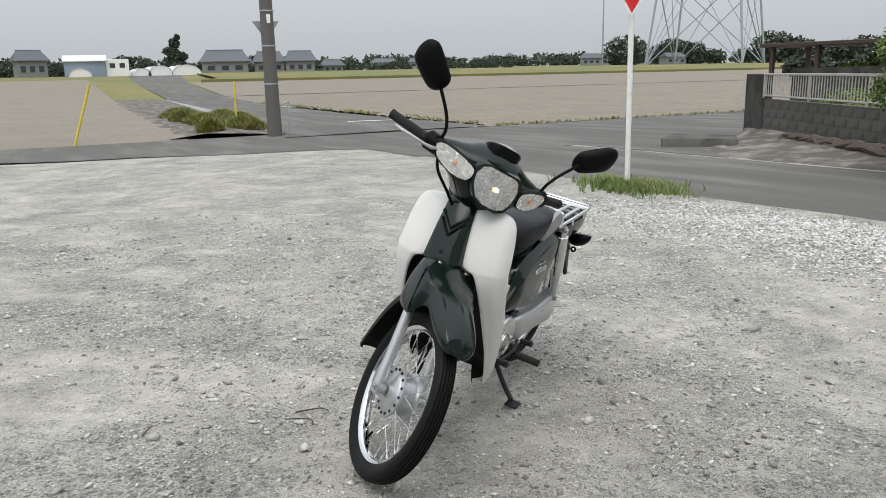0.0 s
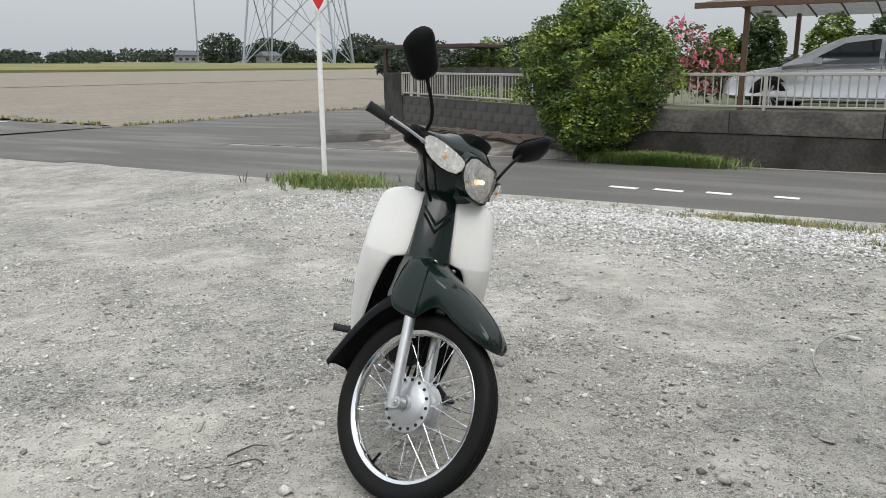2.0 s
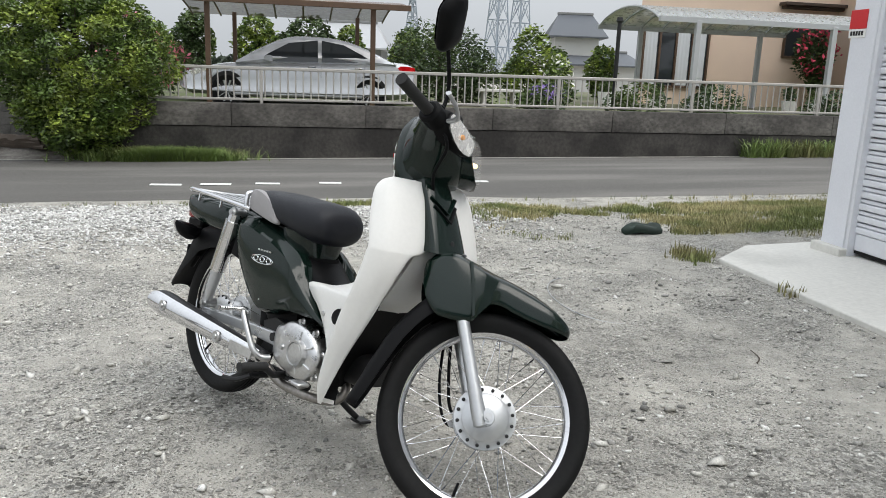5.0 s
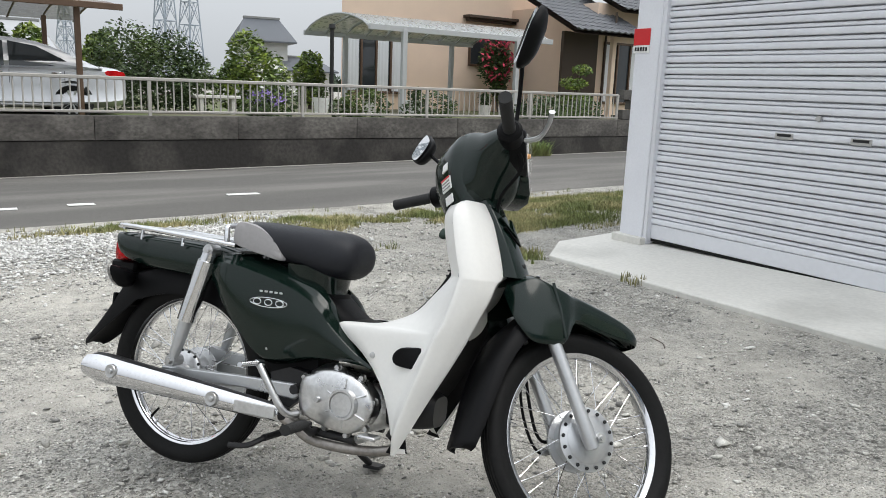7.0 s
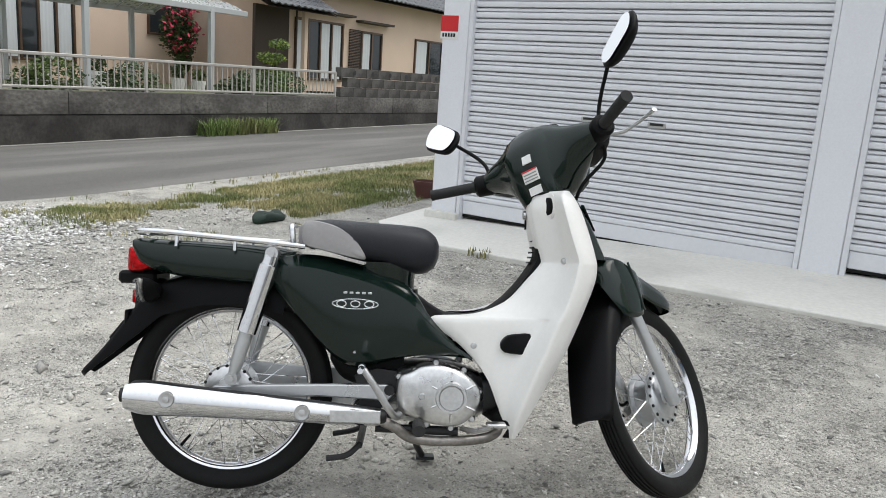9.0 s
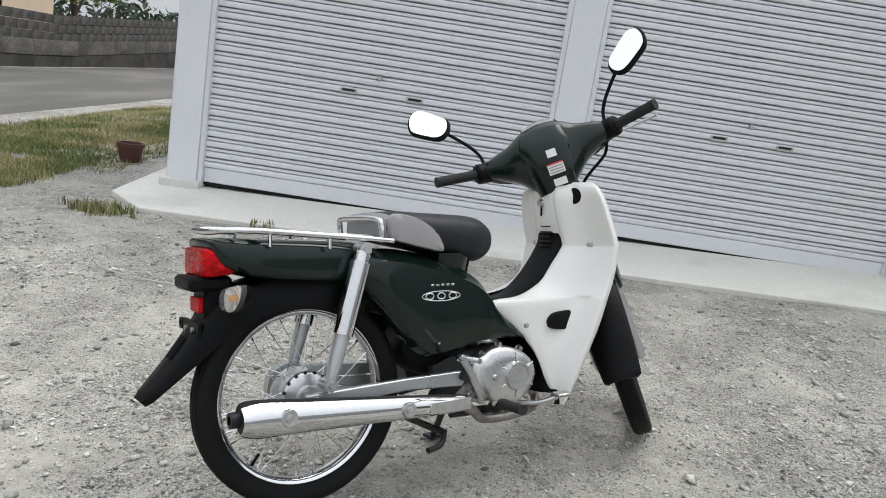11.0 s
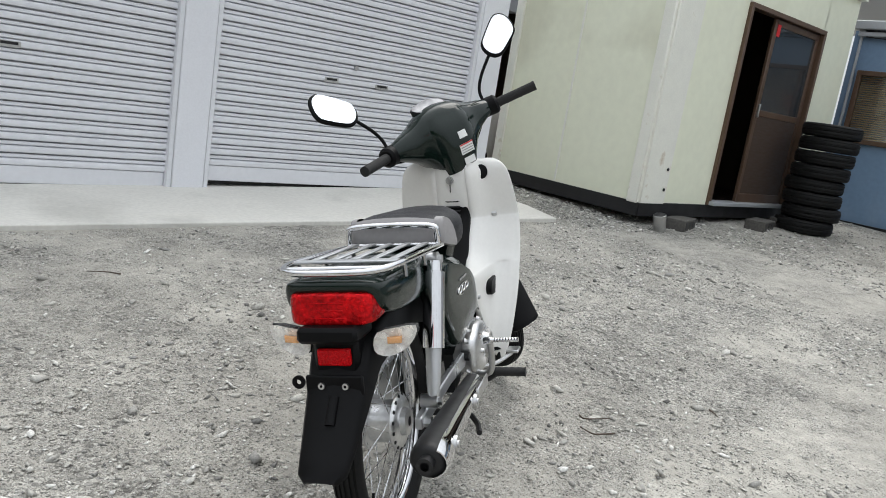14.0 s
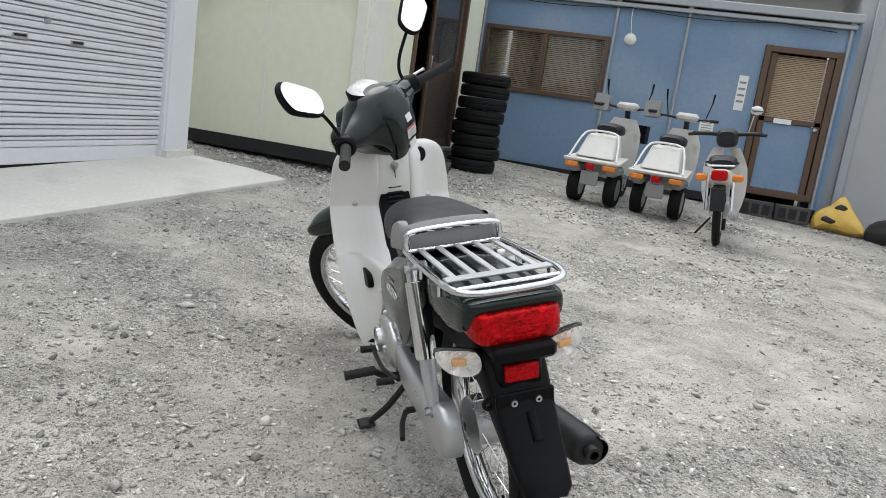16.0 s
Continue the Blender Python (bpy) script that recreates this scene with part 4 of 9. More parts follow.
for r in smooth_rings(outer, 3, 3, closed=False):
    ring.append(list(r) + [(x - 0.002, y * 0.93, z - 0.005) for x, y, z in reversed(r)])
fender = part("front_fender", Geo().rings(ring, True, True, True), M_GREEN, "glossy dark green front fender", m=STEER, smooth=50)
for y in (-0.045, 0.045):
    g = Geo()
    g.lathe([(0, 0.004), (0.006, 0.003), (0.007, 0)], 10, mat=pose(1.030, y * 1.1, 0.662, 78, 0, 0))
    part("screw", g, M_STEEL, "", fender)
for side in (-1, 1):
    g = Geo()
    g.tube([(1.052, side * 0.0935, 0.640), (1.075, side * 0.0945, 0.580), (1.098, side * 0.091, 0.505)], 0.0045, 8, flat=0.6)
    part("edge_bead", g, M_GREEN, "", fender)
path = spline([(1.12, 0, 0.612), (1.04, 0, 0.580), (0.965, 0, 0.512), (0.918, 0, 0.430), (0.891, 0, 0.342), (0.873, 0, 0.266), (0.858, 0, 0.208)], 5)
ring = []
for i, (x, _, z) in enumerate(path):
    a = path[max(i - 1, 0)]
    b = path[min(i + 1, len(path) - 1)]
    t = Vector((b[0] - a[0], 0, b[2] - a[2])).normalized()
    nrm = Vector((-t.z, 0, t.x)) * -1
    if nrm.x > 0:
        nrm = -nrm
    w = 0.062 + 0.006 * math.sin(i / len(path) * 3.0) - (0.012 if i == len(path) - 1 else 0)
    lip = 0.052 * (1.0 - 0.55 * i / len(path))
    w *= 1.08 - 0.22 * (i / len(path)) ** 3
    r = []
    for a2, d in ((-1, -lip), (-1, -lip * 0.4), (-0.85, 0.0), (0, 0.008), (0.85, 0.0), (1, -lip * 0.4), (1, -lip)):
        p = Vector((x, w * a2, z)) + nrm * d
        r.append(tuple(p))
    for a2, d in ((0.94, -lip), (0.94, -lip * 0.4 - 0.002), (0.8, -0.006), (0, 0.002), (-0.8, -0.006), (-0.94, -lip * 0.4 - 0.002), (-0.94, -lip)):
        p = Vector((x, w * a2, z)) + nrm * d
        r.append(tuple(p))
    ring.append(r)
part("fender_flap", Geo().rings(ring, True, True, True), M_BLACK, "matt black rear part of the front fender", m=STEER, smooth=50)

# leg shield: a level for each height, from the front panel's edge round the wing to the inside
LEV = [
    (0.842, (0.903, 0.050), (0.901, 0.085), (0.893, 0.118), (0.880, 0.132), (0.870, 0.118), (0.852, 0.090), (0.815, 0.050)),
    (0.826, (0.914, 0.054), (0.911, 0.102), (0.895, 0.146), (0.869, 0.163), (0.860, 0.146), (0.846, 0.100), (0.806, 0.055)),
    (0.790, (0.934, 0.056), (0.930, 0.110), (0.908, 0.162), (0.873, 0.184), (0.864, 0.166), (0.848, 0.110), (0.799, 0.060)),
    (0.710, (0.962, 0.058), (0.958, 0.118), (0.934, 0.174), (0.895, 0.198), (0.886, 0.180), (0.868, 0.115), (0.817, 0.062)),
    (0.658, (0.976, 0.068), (0.971, 0.126), (0.946, 0.181), (0.911, 0.203), (0.901, 0.185), (0.880, 0.118), (0.833, 0.062)),
    (0.640, (0.974, 0.108), (0.968, 0.142), (0.946, 0.183), (0.909, 0.205), (0.899, 0.186), (0.878, 0.119), (0.828, 0.062)),
    (0.600, (0.966, 0.127), (0.959, 0.154), (0.938, 0.185), (0.901, 0.207), (0.890, 0.187), (0.862, 0.122), (0.796, 0.064)),
    (0.540, (0.943, 0.140), (0.934, 0.164), (0.916, 0.189), (0.882, 0.208), (0.871, 0.187), (0.838, 0.124), (0.742, 0.072)),
    (0.505, (0.928, 0.147), (0.918, 0.168), (0.900, 0.190), (0.866, 0.208), (0.853, 0.185), (0.815, 0.125), (0.660, 0.085)),
    (0.490, (0.921, 0.150), (0.911, 0.170), (0.893, 0.190), (0.858, 0.207), (0.845, 0.184), (0.805, 0.126), (0.552, 0.096)),
    (0.420, (0.890, 0.157), (0.880, 0.174), (0.863, 0.189), (0.832, 0.203), (0.818, 0.180), (0.775, 0.126), (0.628, 0.100)),
    (0.340, (0.847, 0.160), (0.838, 0.172), (0.824, 0.184), (0.800, 0.193), (0.788, 0.172), (0.752, 0.128), (0.690, 0.106)),
    (0.250, (0.799, 0.156), (0.793, 0.164), (0.783, 0.172), (0.768, 0.176), (0.759, 0.162), (0.745, 0.134), (0.727, 0.112)),
    (0.188, (0.764, 0.148), (0.762, 0.151), (0.759, 0.154), (0.756, 0.154), (0.753, 0.150), (0.751, 0.142), (0.753, 0.134)),
]
shields = []
for side in (-1, 1):
    rings = []
    for z, *ps in LEV:
        r = [(x, side * y, z) for x, y in ps]
        x4, y4 = ps[-1]
        x0, y0 = ps[0]
        r += [((x4 + 0.03), side * (y4 - 0.02), z), (x0 - 0.03, side * (y0 - 0.012), z)]
        rings.append(r)
    fine = smooth_rings(rings, 4, 4)
    n = len(fine[0])
    strip = [1 if (7 * 4 - 1 <= j < n - 1) else 0 for j in range(n)]
    shields.append(part("leg_shield", Geo().rings(fine, True, True, True, strip=strip), [M_WHITE, M_BLACK], "ivory plastic leg shield half", smooth=45))
# black pads standing for the shaded vent openings, and screws on the shield flanks
for side, sw in zip((-1, 1), shields):
    o = [(0.722, 0.424), (0.726, 0.440), (0.742, 0.454), (0.770, 0.459), (0.800, 0.461), (0.806, 0.446), (0.797, 0.410), (0.790, 0.404), (0.765, 0.405), (0.733, 0.409)]
    part("vent_hole", pillow(o, side * 0.108, side * 0.1335, n=2, steps=((1.0, 0.0), (0.98, 0.9), (0.9, 1.0))), M_BLACK, "black pad standing for a shaded vent opening", sw)
    for x, z, y in ((0.654, 0.422, 0.104), (0.752, 0.250, 0.128), (0.885, 0.655, 0.128)):
        g = Geo()
        g.lathe([(0, 0.006), (0.007, 0.005), (0.009, 0), (0.009, -0.01)], 12, mat=pose(x, side * y, z, 0, 0, 0 if side > 0 else 180))
        part("screw", g, M_STEEL, "", sw)
# centre front panel
rows = [(0.860, 0.892, 0.046), (0.842, 0.906, 0.051), (0.80, 0.932, 0.054), (0.759, 0.955, 0.057), (0.70, 0.984, 0.060), (0.662, 1.001, 0.063)]
ring = []
for z, x, w in rows:
    ring.append([(x - 0.06, -w, z), (x - 0.004, -w, z), (x + 0.010, -w * 0.92, z), (x + 0.019, -w * 0.5, z), (x + 0.021, 0, z), (x + 0.019, w * 0.5, z), (x + 0.010, w * 0.92, z), (x - 0.004, w, z), (x - 0.06, w, z)])
fp = part("front_panel", Geo().rings(smooth_rings(ring, 2, 4), True, True, True), M_GREEN, "glossy dark green centre panel", smooth=45)
for dz, w in ((0.0, 0.046), (-0.022, 0.040)):
    g = Geo()
    pts_ = []
    for s, k in ((-1, 0.0), (0, -0.042), (1, 0.0)):
        pts_.append((0.942 + (0.036 if s == 0 else 0.004) - dz * 0.55, s * w, 0.810 + k + dz))
    g.tube(pts_, 0.006, 8, flat=0.5)
    part("chevron", g, M_BLACK if dz else M_GREEN, "black chevron trim", fp)
g = Geo()
g.lathe([(0, 0.004), (0.007, 0.003), (0.008, 0)], 12, mat=pose(1.008, 0, 0.692, 0, 62, -90))
part("screw", g, M_DARKMETAL, "", fp)
# dark arch cover behind the wheel
ring = []
for z, x, w in ((0.662, 0.992, 0.085), (0.60, 0.968, 0.137), (0.50, 0.926, 0.156), (0.40, 0.880, 0.164), (0.30, 0.824, 0.162), (0.22, 0.782, 0.150)):
    ring.append([(x - 0.03, -w, z), (x - 0.06, -w * 0.5, z), (x - 0.06, w * 0.5, z), (x - 0.03, w, z), (x - 0.07, w * 0.66, z), (x - 0.09, 0, z), (x - 0.07, -w * 0.66, z)])
part("inner_fender", Geo().rings(ring, True, True, True), M_BLACK, "black inner cover of the leg shield")

# white centre column and black tunnel cover
rows = [(0.848, 0.808, 0.89, 0.050), (0.825, 0.799, 0.90, 0.058), (0.795, 0.797, 0.915, 0.061), (0.718, 0.812, 0.93, 0.064), (0.656, 0.834, 0.95, 0.066), (0.625, 0.827, 0.945, 0.070), (0.591, 0.790, 0.93, 0.076), (0.534, 0.738, 0.90, 0.084), (0.500, 0.680, 0.88, 0.090), (0.470, 0.610, 0.85, 0.090), (0.43, 0.60, 0.83, 0.090)]
ring = []
for z, xr, xf, w in rows:
    ring.append([(xr, -w * 0.55, z), (xr, w * 0.55, z), (xr + 0.022, w, z), (xf - 0.02, w * 1.1, z), (xf, w * 0.8, z), (xf, -w * 0.8, z), (xf - 0.02, -w * 1.1, z), (xr + 0.022, -w, z)])
col = part("centre_column", Geo().rings(smooth_rings(ring, 2, 4), True, True, True), M_WHITE, "ivory centre column cover", smooth=50)
g = Geo()
g.box((0.797, 0, 0.775), (0.006, 0.0015, 0.07))
part("seam", g, M_BLACK, "", col)
path = [(0.485, 0.560, 0.050), (0.492, 0.525, 0.052), (0.517, 0.500, 0.056), (0.580, 0.487, 0.060), (0.650, 0.485, 0.064), (0.700, 0.502, 0.064), (0.748, 0.538, 0.062), (0.790, 0.585, 0.058), (0.822, 0.632, 0.055), (0.836, 0.664, 0.052), (0.834, 0.700, 0.046), (0.825, 0.716, 0.036)]
ring = []
for i, (x, z, w) in enumerate(path):
    a, b = path[max(i - 1, 0)], path[min(i + 1, len(path) - 1)]
    t = Vector((b[0] - a[0], 0, b[1] - a[1])).normalized()
    nr = Vector((-t.z, 0, t.x))
    r = []
    for a2, d in ((-1.0, -0.05), (-1.0, 0.0), (-0.8, 0.012), (0, 0.016), (0.8, 0.012), (1.0, 0.0), (1.0, -0.05)):
        r.append(tuple(Vector((x, w * a2, z)) + nr * d))
    ring.append(r)
tun = part("tunnel_cover", Geo().rings(smooth_rings(ring, 2, 4), True, True, True), M_BLACK, "black plastic tunnel cover with vents", smooth=50)
for i in range(4):
    g = Geo()
    x, z = 0.822 + i * 0.003, 0.648 + i * 0.014
    g.box((x - 0.014, 0, z), (0.006, 0.05, 0.005), mat=None, ch=0.001)
    part("vent_slot", g, M_DARKMETAL, "", tun)
g = Geo()
g.lathe([(0, 0.012), (0.016, 0.012), (0.024, 0.010), (0.027, 0.0), (0.027, -0.01)], 20, mat=pose(0.848, -0.092, 0.800, 0, 0, 108))
lock = part("ignition_lock", g, M_BLACK, "black ignition key lock")
g = Geo()
g.lathe([(0.028, 0.006), (0.036, 0.004), (0.038, -0.012)], 24, mat=pose(0.848, -0.092, 0.800, 0, 0, 108))
part("lock_surround", g, M_WHITE, "ivory boss round the lock", lock)
g = Geo()
g.lathe([(0, 0.008), (0.012, 0.007), (0.014, 0)], 12, mat=pose(0.796, 0.0, 0.780, 0, 0, 90))
part("hook", g, M_STEEL, "small steel luggage hook")

# frame, engine hanger and body under the seat
part("frame", along([(0.12, 0.06, 0.62, 0.50, 3), (0.25, 0.085, 0.63, 0.46, 3.5), (0.36, 0.09, 0.62, 0.42, 3.5), (0.46, 0.088, 0.58, 0.41, 3.5), (0.56, 0.07, 0.51, 0.41, 3), (0.68, 0.05, 0.47, 0.40, 3)]), M_BLACK, "black pressed-steel frame")
for side in (-1, 1):
    ring = []
    for x, zt, zr, zb in ((0.118, 0.628, 0.605, 0.556), (0.140, 0.640, 0.615, 0.534), (0.172, 0.645, 0.617, 0.502), (0.205, 0.643, 0.614, 0.466), (0.243, 0.637, 0.608, 0.424), (0.283, 0.628, 0.598, 0.388), (0.325, 0.618, 0.588, 0.364), (0.368, 0.608, 0.577, 0.366),
                          (0.412, 0.595, 0.563, 0.374), (0.462, 0.575, 0.542, 0.386), (0.503, 0.541, 0.512, 0.391), (0.528, 0.504, 0.482, 0.392), (0.560, 0.468, 0.452, 0.391), (0.592, 0.436, 0.425, 0.390), (0.625, 0.406, 0.402, 0.387), (0.652, 0.386, 0.385, 0.383)):
        f_ = min(1.0, max(0.0, (0.66 - x) / 0.16))
        e_ = min(1.0, (x - 0.10) / 0.08)
        top, full = 0.082 + 0.010 * f_, 0.100 + 0.030 * f_ * e_
        ring.append([(x, side * 0.05, zt - 0.01), (x, side * top, zt), (x, side * (top + 0.010), zt - (zt - zr) * 0.30), (x, side * (full - 0.004), zr + 0.004), (x, side * full, zr - 0.006), (x, side * (full + 0.002), (zr + zb) / 2),
                     (x, side * (full - 0.008), zb + (zr - zb) * 0.12), (x, side * (full - 0.022), zb), (x, side * 0.05, zb + 0.01)])
    cv = part("side_cover", Geo().rings(smooth_rings(ring, 2, 3), True, True, True), M_GREEN, "glossy dark green side cover", smooth=38)
    def oval(cx, cz, w2, h2, rr):
        g.tube([(cx + w2 * math.cos(a), side * 0.1335, cz + h2 * math.sin(a)) for a in [i * math.pi / 10 for i in range(21)]], rr, 8, flat=0.9)

    g = Geo()
    oval(0.338, 0.524, 0.060, 0.013, 0.0017)
    for x in (0.302, 0.338, 0.374):
        oval(x, 0.524, 0.012, 0.008, 0.0021)
    em = part("emblem", g, M_CHROME, "chrome emblem shapes", cv)
    g = Geo()
    for k in range(5):
        g.box((0.311 + k * 0.016, side * 0.1335, 0.553), (0.010, 0.002, 0.0055), ch=0.0008)
    part("emblem_bar", g, M_STEEL, "pale bars above the emblem", cv)
    g = Geo()
    g.lathe([(0, 0.004), (0.006, 0.003), (0.008, 0)], 12, mat=pose(0.340, side * 0.120, 0.400, 0, 0, 0 if side > 0 else 180))
    part("screw", g, M_STEEL, "", cv)
ring = []
for z, xf, w in ((0.635, 0.500, 0.090), (0.60, 0.492, 0.082), (0.56, 0.492, 0.070), (0.53, 0.505, 0.060), (0.505, 0.54, 0.056)):
    ring.append([(0.36, -w, z), (xf - 0.05, -w, z), (xf - 0.01, -w * 0.7, z), (xf, 0, z), (xf - 0.01, w * 0.7, z), (xf - 0.05, w, z), (0.36, w, z)])
part("seat_post_cover", Geo().rings(smooth_rings(ring, 2, 3), True, True, True), M_GREEN, "dark green cover below the seat nose", smooth=50)

part("battery_box", along([(0.27, 0.05, 0.47, 0.36, 3.4), (0.31, 0.062, 0.46, 0.31, 3.6), (0.40, 0.066, 0.45, 0.29, 3.6), (0.47, 0.06, 0.44, 0.31, 3.4)]), M_BLACK, "black box below the side covers", smooth=50)

# seat: black top and grey rear flank
seat_rows = [(0.186, 0.095, 0.718, 0.672, 3), (0.196, 0.112, 0.738, 0.668, 3.2), (0.25, 0.120, 0.746, 0.658, 3.0), (0.32, 0.122, 0.744, 0.640, 2.9), (0.40, 0.120, 0.741, 0.624, 2.8), (0.47, 0.112, 0.738, 0.606, 2.7), (0.515, 0.098, 0.731, 0.606, 2.5), (0.543, 0.080, 0.712, 0.624, 2.4), (0.554, 0.050, 0.692, 0.648, 2.2)]
st = part("seat", along(seat_rows, n=5, u=2), M_SEAT, "dark blue-black vinyl seat", smooth=70)
for side in (-1, 1):
    o = [(0.190, 0.715), (0.205, 0.738), (0.255, 0.733), (0.30, 0.716), (0.335, 0.69), (0.352, 0.664), (0.356, 0.640), (0.30, 0.649), (0.24, 0.662), (0.195, 0.676)]
    part("seat_flank", pillow(o, side * 0.104, side * 0.1235, n=3, steps=((1.0, 0.0), (0.99, 0.55), (0.94, 0.9), (0.6, 1.0))), M_SEATGREY, "grey vinyl flank", st, smooth=60)
g = Geo()
rg = []
for y in [-0.104 + i * 0.026 for i in range(9)]:
    s = math.sqrt(max(0, 1 - (y / 0.114) ** 2))
    x = 0.190 - 0.010 * s
    rg.append([(x, y, 0.672), (x - 0.006, y, 0.69), (x - 0.004, y, 0.712 + 0.012 * s), (x + 0.014, y, 0.728 + 0.014 * s), (x + 0.02, y, 0.69)])
g.rings(rg, True, True, True)
part("seat_rear", g, M_SEATGREY, "grey vinyl rear edge", st, smooth=50)

# tail body, rear rack, lamps
tail = part("tail_body", along([(-0.258, 0.074, 0.672, 0.655, 3.4), (-0.250, 0.096, 0.676, 0.642, 4.0), (-0.232, 0.107, 0.677, 0.612, 4.6), (-0.212, 0.111, 0.677, 0.600, 5.0), (-0.19, 0.113, 0.676, 0.590, 5.0), (-0.12, 0.117, 0.674, 0.577, 5.0), (0.0, 0.114, 0.671, 0.567, 4.6), (0.10, 0.098, 0.667, 0.560, 3.8), (0.17, 0.08, 0.656, 0.575, 3.0)], n=4), M_GREEN, "glossy dark green tail body", smooth=60)
rows = []
for x, w, t, b in ((-0.271, 0.060, 0.646, 0.594), (-0.268, 0.086, 0.652, 0.588), (-0.256, 0.101, 0.654, 0.586), (-0.236, 0.109, 0.653, 0.588), (-0.208, 0.1145, 0.649, 0.593), (-0.200, 0.1145, 0.646, 0.597)):
    rows.append((x, w * 0.875, t, b, 6.5))
tl = part("tail_lamp", along(rows, n=3), material("lit_tail_lens", (0.52, 0.003, 0.006), 0.2, 0.55, var=0.7, scale=34, fine=150, bump=0.8, bump_scale=60, spec=0.28), "deep red ribbed tail lamp lens", smooth=50)
for i in range(3):
    g = Geo()
    g.tube(spline([(-0.270 + 0.05 * (abs(y) / 0.096) ** 5, y, 0.603 + 0.016 * i) for y in [-0.080 + 0.020 * k for k in range(9)]], 2), 0.0016, 6)
    part("lens_rib", g, M_RED, "", tl)
def rack_part(name, g, mat, label="", parent=None):
    """The rack falls a little towards the seat."""
    g.v = [(x, y * 1.04, z - 0.013 - 0.042 * (x + 0.23)) for x, y, z in g.v]
    return part(name, g, mat, label, parent)


g = Geo()
for side in (-1, 1):
    g.tube(spline([(0.20, side * 0.112, 0.700), (0.10, side * 0.118, 0.704), (-0.10, side * 0.121, 0.709), (-0.17, side * 0.120, 0.710), (-0.226, side * 0.106, 0.708), (-0.246, side * 0.07, 0.704), (-0.250, 0, 0.703)], 5), 0.0075, 10)
g.tube([(0.185, -0.112, 0.700), (0.185, 0.112, 0.700)], 0.006, 8)
rack = rack_part("rear_rack", g, M_CHROME, "chromed tubular rear rack")
for x in (-0.205, 0.165):
    g = Geo()
    g.tube([(x, -0.115, 0.705), (x, 0.115, 0.705)], 0.0065, 10)
    rack_part("cross_bar", g, M_CHROME, "", rack)
g = Geo()
g.box((-0.150, 0, 0.713), (0.030, 0.225, 0.006), ch=0.002)
rack_part("rack_plate", g, M_SILVER, "", rack)
for y in (-0.088, -0.044, 0.0, 0.044, 0.088):
    g = Geo()
    g.box((0.0, y, 0.711), (0.30, 0.016, 0.005), mat=None, ch=0.002)
    rack_part("rack_slat", g, M_SILVER, "flat steel slat", rack)
for x in (-0.13, 0.02):
    for side in (-1, 1):
        g = Geo()
        g.tube([(x, side * 0.117, 0.708), (x, side * 0.119, 0.675)], 0.005, 8)
        rack_part("stay", g, M_CHROME, "", rack)
g = Geo()
g.tube(spline([(0.170, -0.112, 0.700), (0.166, -0.112, 0.735), (0.164, -0.098, 0.752), (0.164, 0, 0.756), (0.164, 0.098, 0.752), (0.166, 0.112, 0.735), (0.170, 0.112, 0.700)], 6), 0.008, 12)
rack_part("grab_handle", g, M_CHROME, "chromed passenger grab bar", rack)

# rear fender, plate bracket and flap
path = spline([(0.16, 0, 0.565), (0.06, 0, 0.585), (-0.06, 0, 0.588), (-0.16, 0, 0.566), (-0.222, 0, 0.532), (-0.270, 0, 0.465), (-0.330, 0, 0.385), (-0.396, 0, 0.311)], 4)
ring = []
for i, (x, _, z) in enumerate(path):
    a, b = path[max(i - 1, 0)], path[min(i + 1, len(path) - 1)]
    t = Vector((b[0] - a[0], 0, b[2] - a[2])).normalized()
    nr = Vector((t.z, 0, -t.x))
    if nr.z < 0 and i < len(path) // 2:
        nr = -nr
    if nr.x > 0.3:
        nr = -nr
    w = 0.074 - 0.018 * (i / len(path)) ** 2 - 0.014 * (i / len(path)) ** 8 - (0.012 if i == len(path) - 1 else 0)
    lip = 0.07 * (1 - smooth(0.45, 1.0, i / len(path))) + 0.014
    r = []
    for a2, d in ((-1, -lip), (-1, -0.01), (-0.86, 0.0), (0, 0.006), (0.86, 0.0), (1, -0.01), (1, -lip)):
        r.append(tuple(Vector((x, w * a2, z)) + nr * d))
    for a2, d in ((0.95, -lip), (0.95, -0.013), (0.8, -0.006), (0, 0.0), (-0.8, -0.006), (-0.95, -0.013), (-0.95, -lip)):
        r.append(tuple(Vector((x, w * a2, z)) + nr * d))
    ring.append(r)
rf = part("rear_fender", Geo().rings(ring, True, True, True), M_BLACK, "matt black rear fender and flap", smooth=50)
g = Geo()
g.box((-0.247, 0, 0.572), (0.10, 0.13, 0.034), ch=0.008)
g.box((-0.222, 0, 0.525), (0.07, 0.10, 0.09), ch=0.01)
pb = part("lamp_bracket", g, M_BLACK, "black number plate light bracket")
g = Geo()
g.box((-0.261, 0, 0.520), (0.012, 0.072, 0.036), ch=0.003)
part("reflector", g, M_RED, "small red reflector", pb)
g = Geo()
g.box((-0.272, 0, 0.462), (0.010, 0.125, 0.045), ch=0.003)
g.lathe([(0.006, -0.003), (0.014, -0.003), (0.014, 0.003), (0.006, 0.003)], 14, mat=pose(-0.275, 0.078, 0.470, 0, 0, 90))
br = part("plate_holder", g, M_BLACK, "black number plate holder without plate")
for y in (-0.026, 0.026):
    g = Geo()
    g.lathe([(0.003, 0.006), (0.007, 0.006), (0.007, 0)], 12, mat=pose(-0.277, y, 0.464, 0, 0, 90))
    part("bolt", g, M_STEEL, "", br)
g = Geo()
g.tube([(-0.290, -0.004, 0.445), (-0.326, -0.004, 0.398)], 0.011, 10)
part("flap_rib", g, M_BLACK, "", rf)


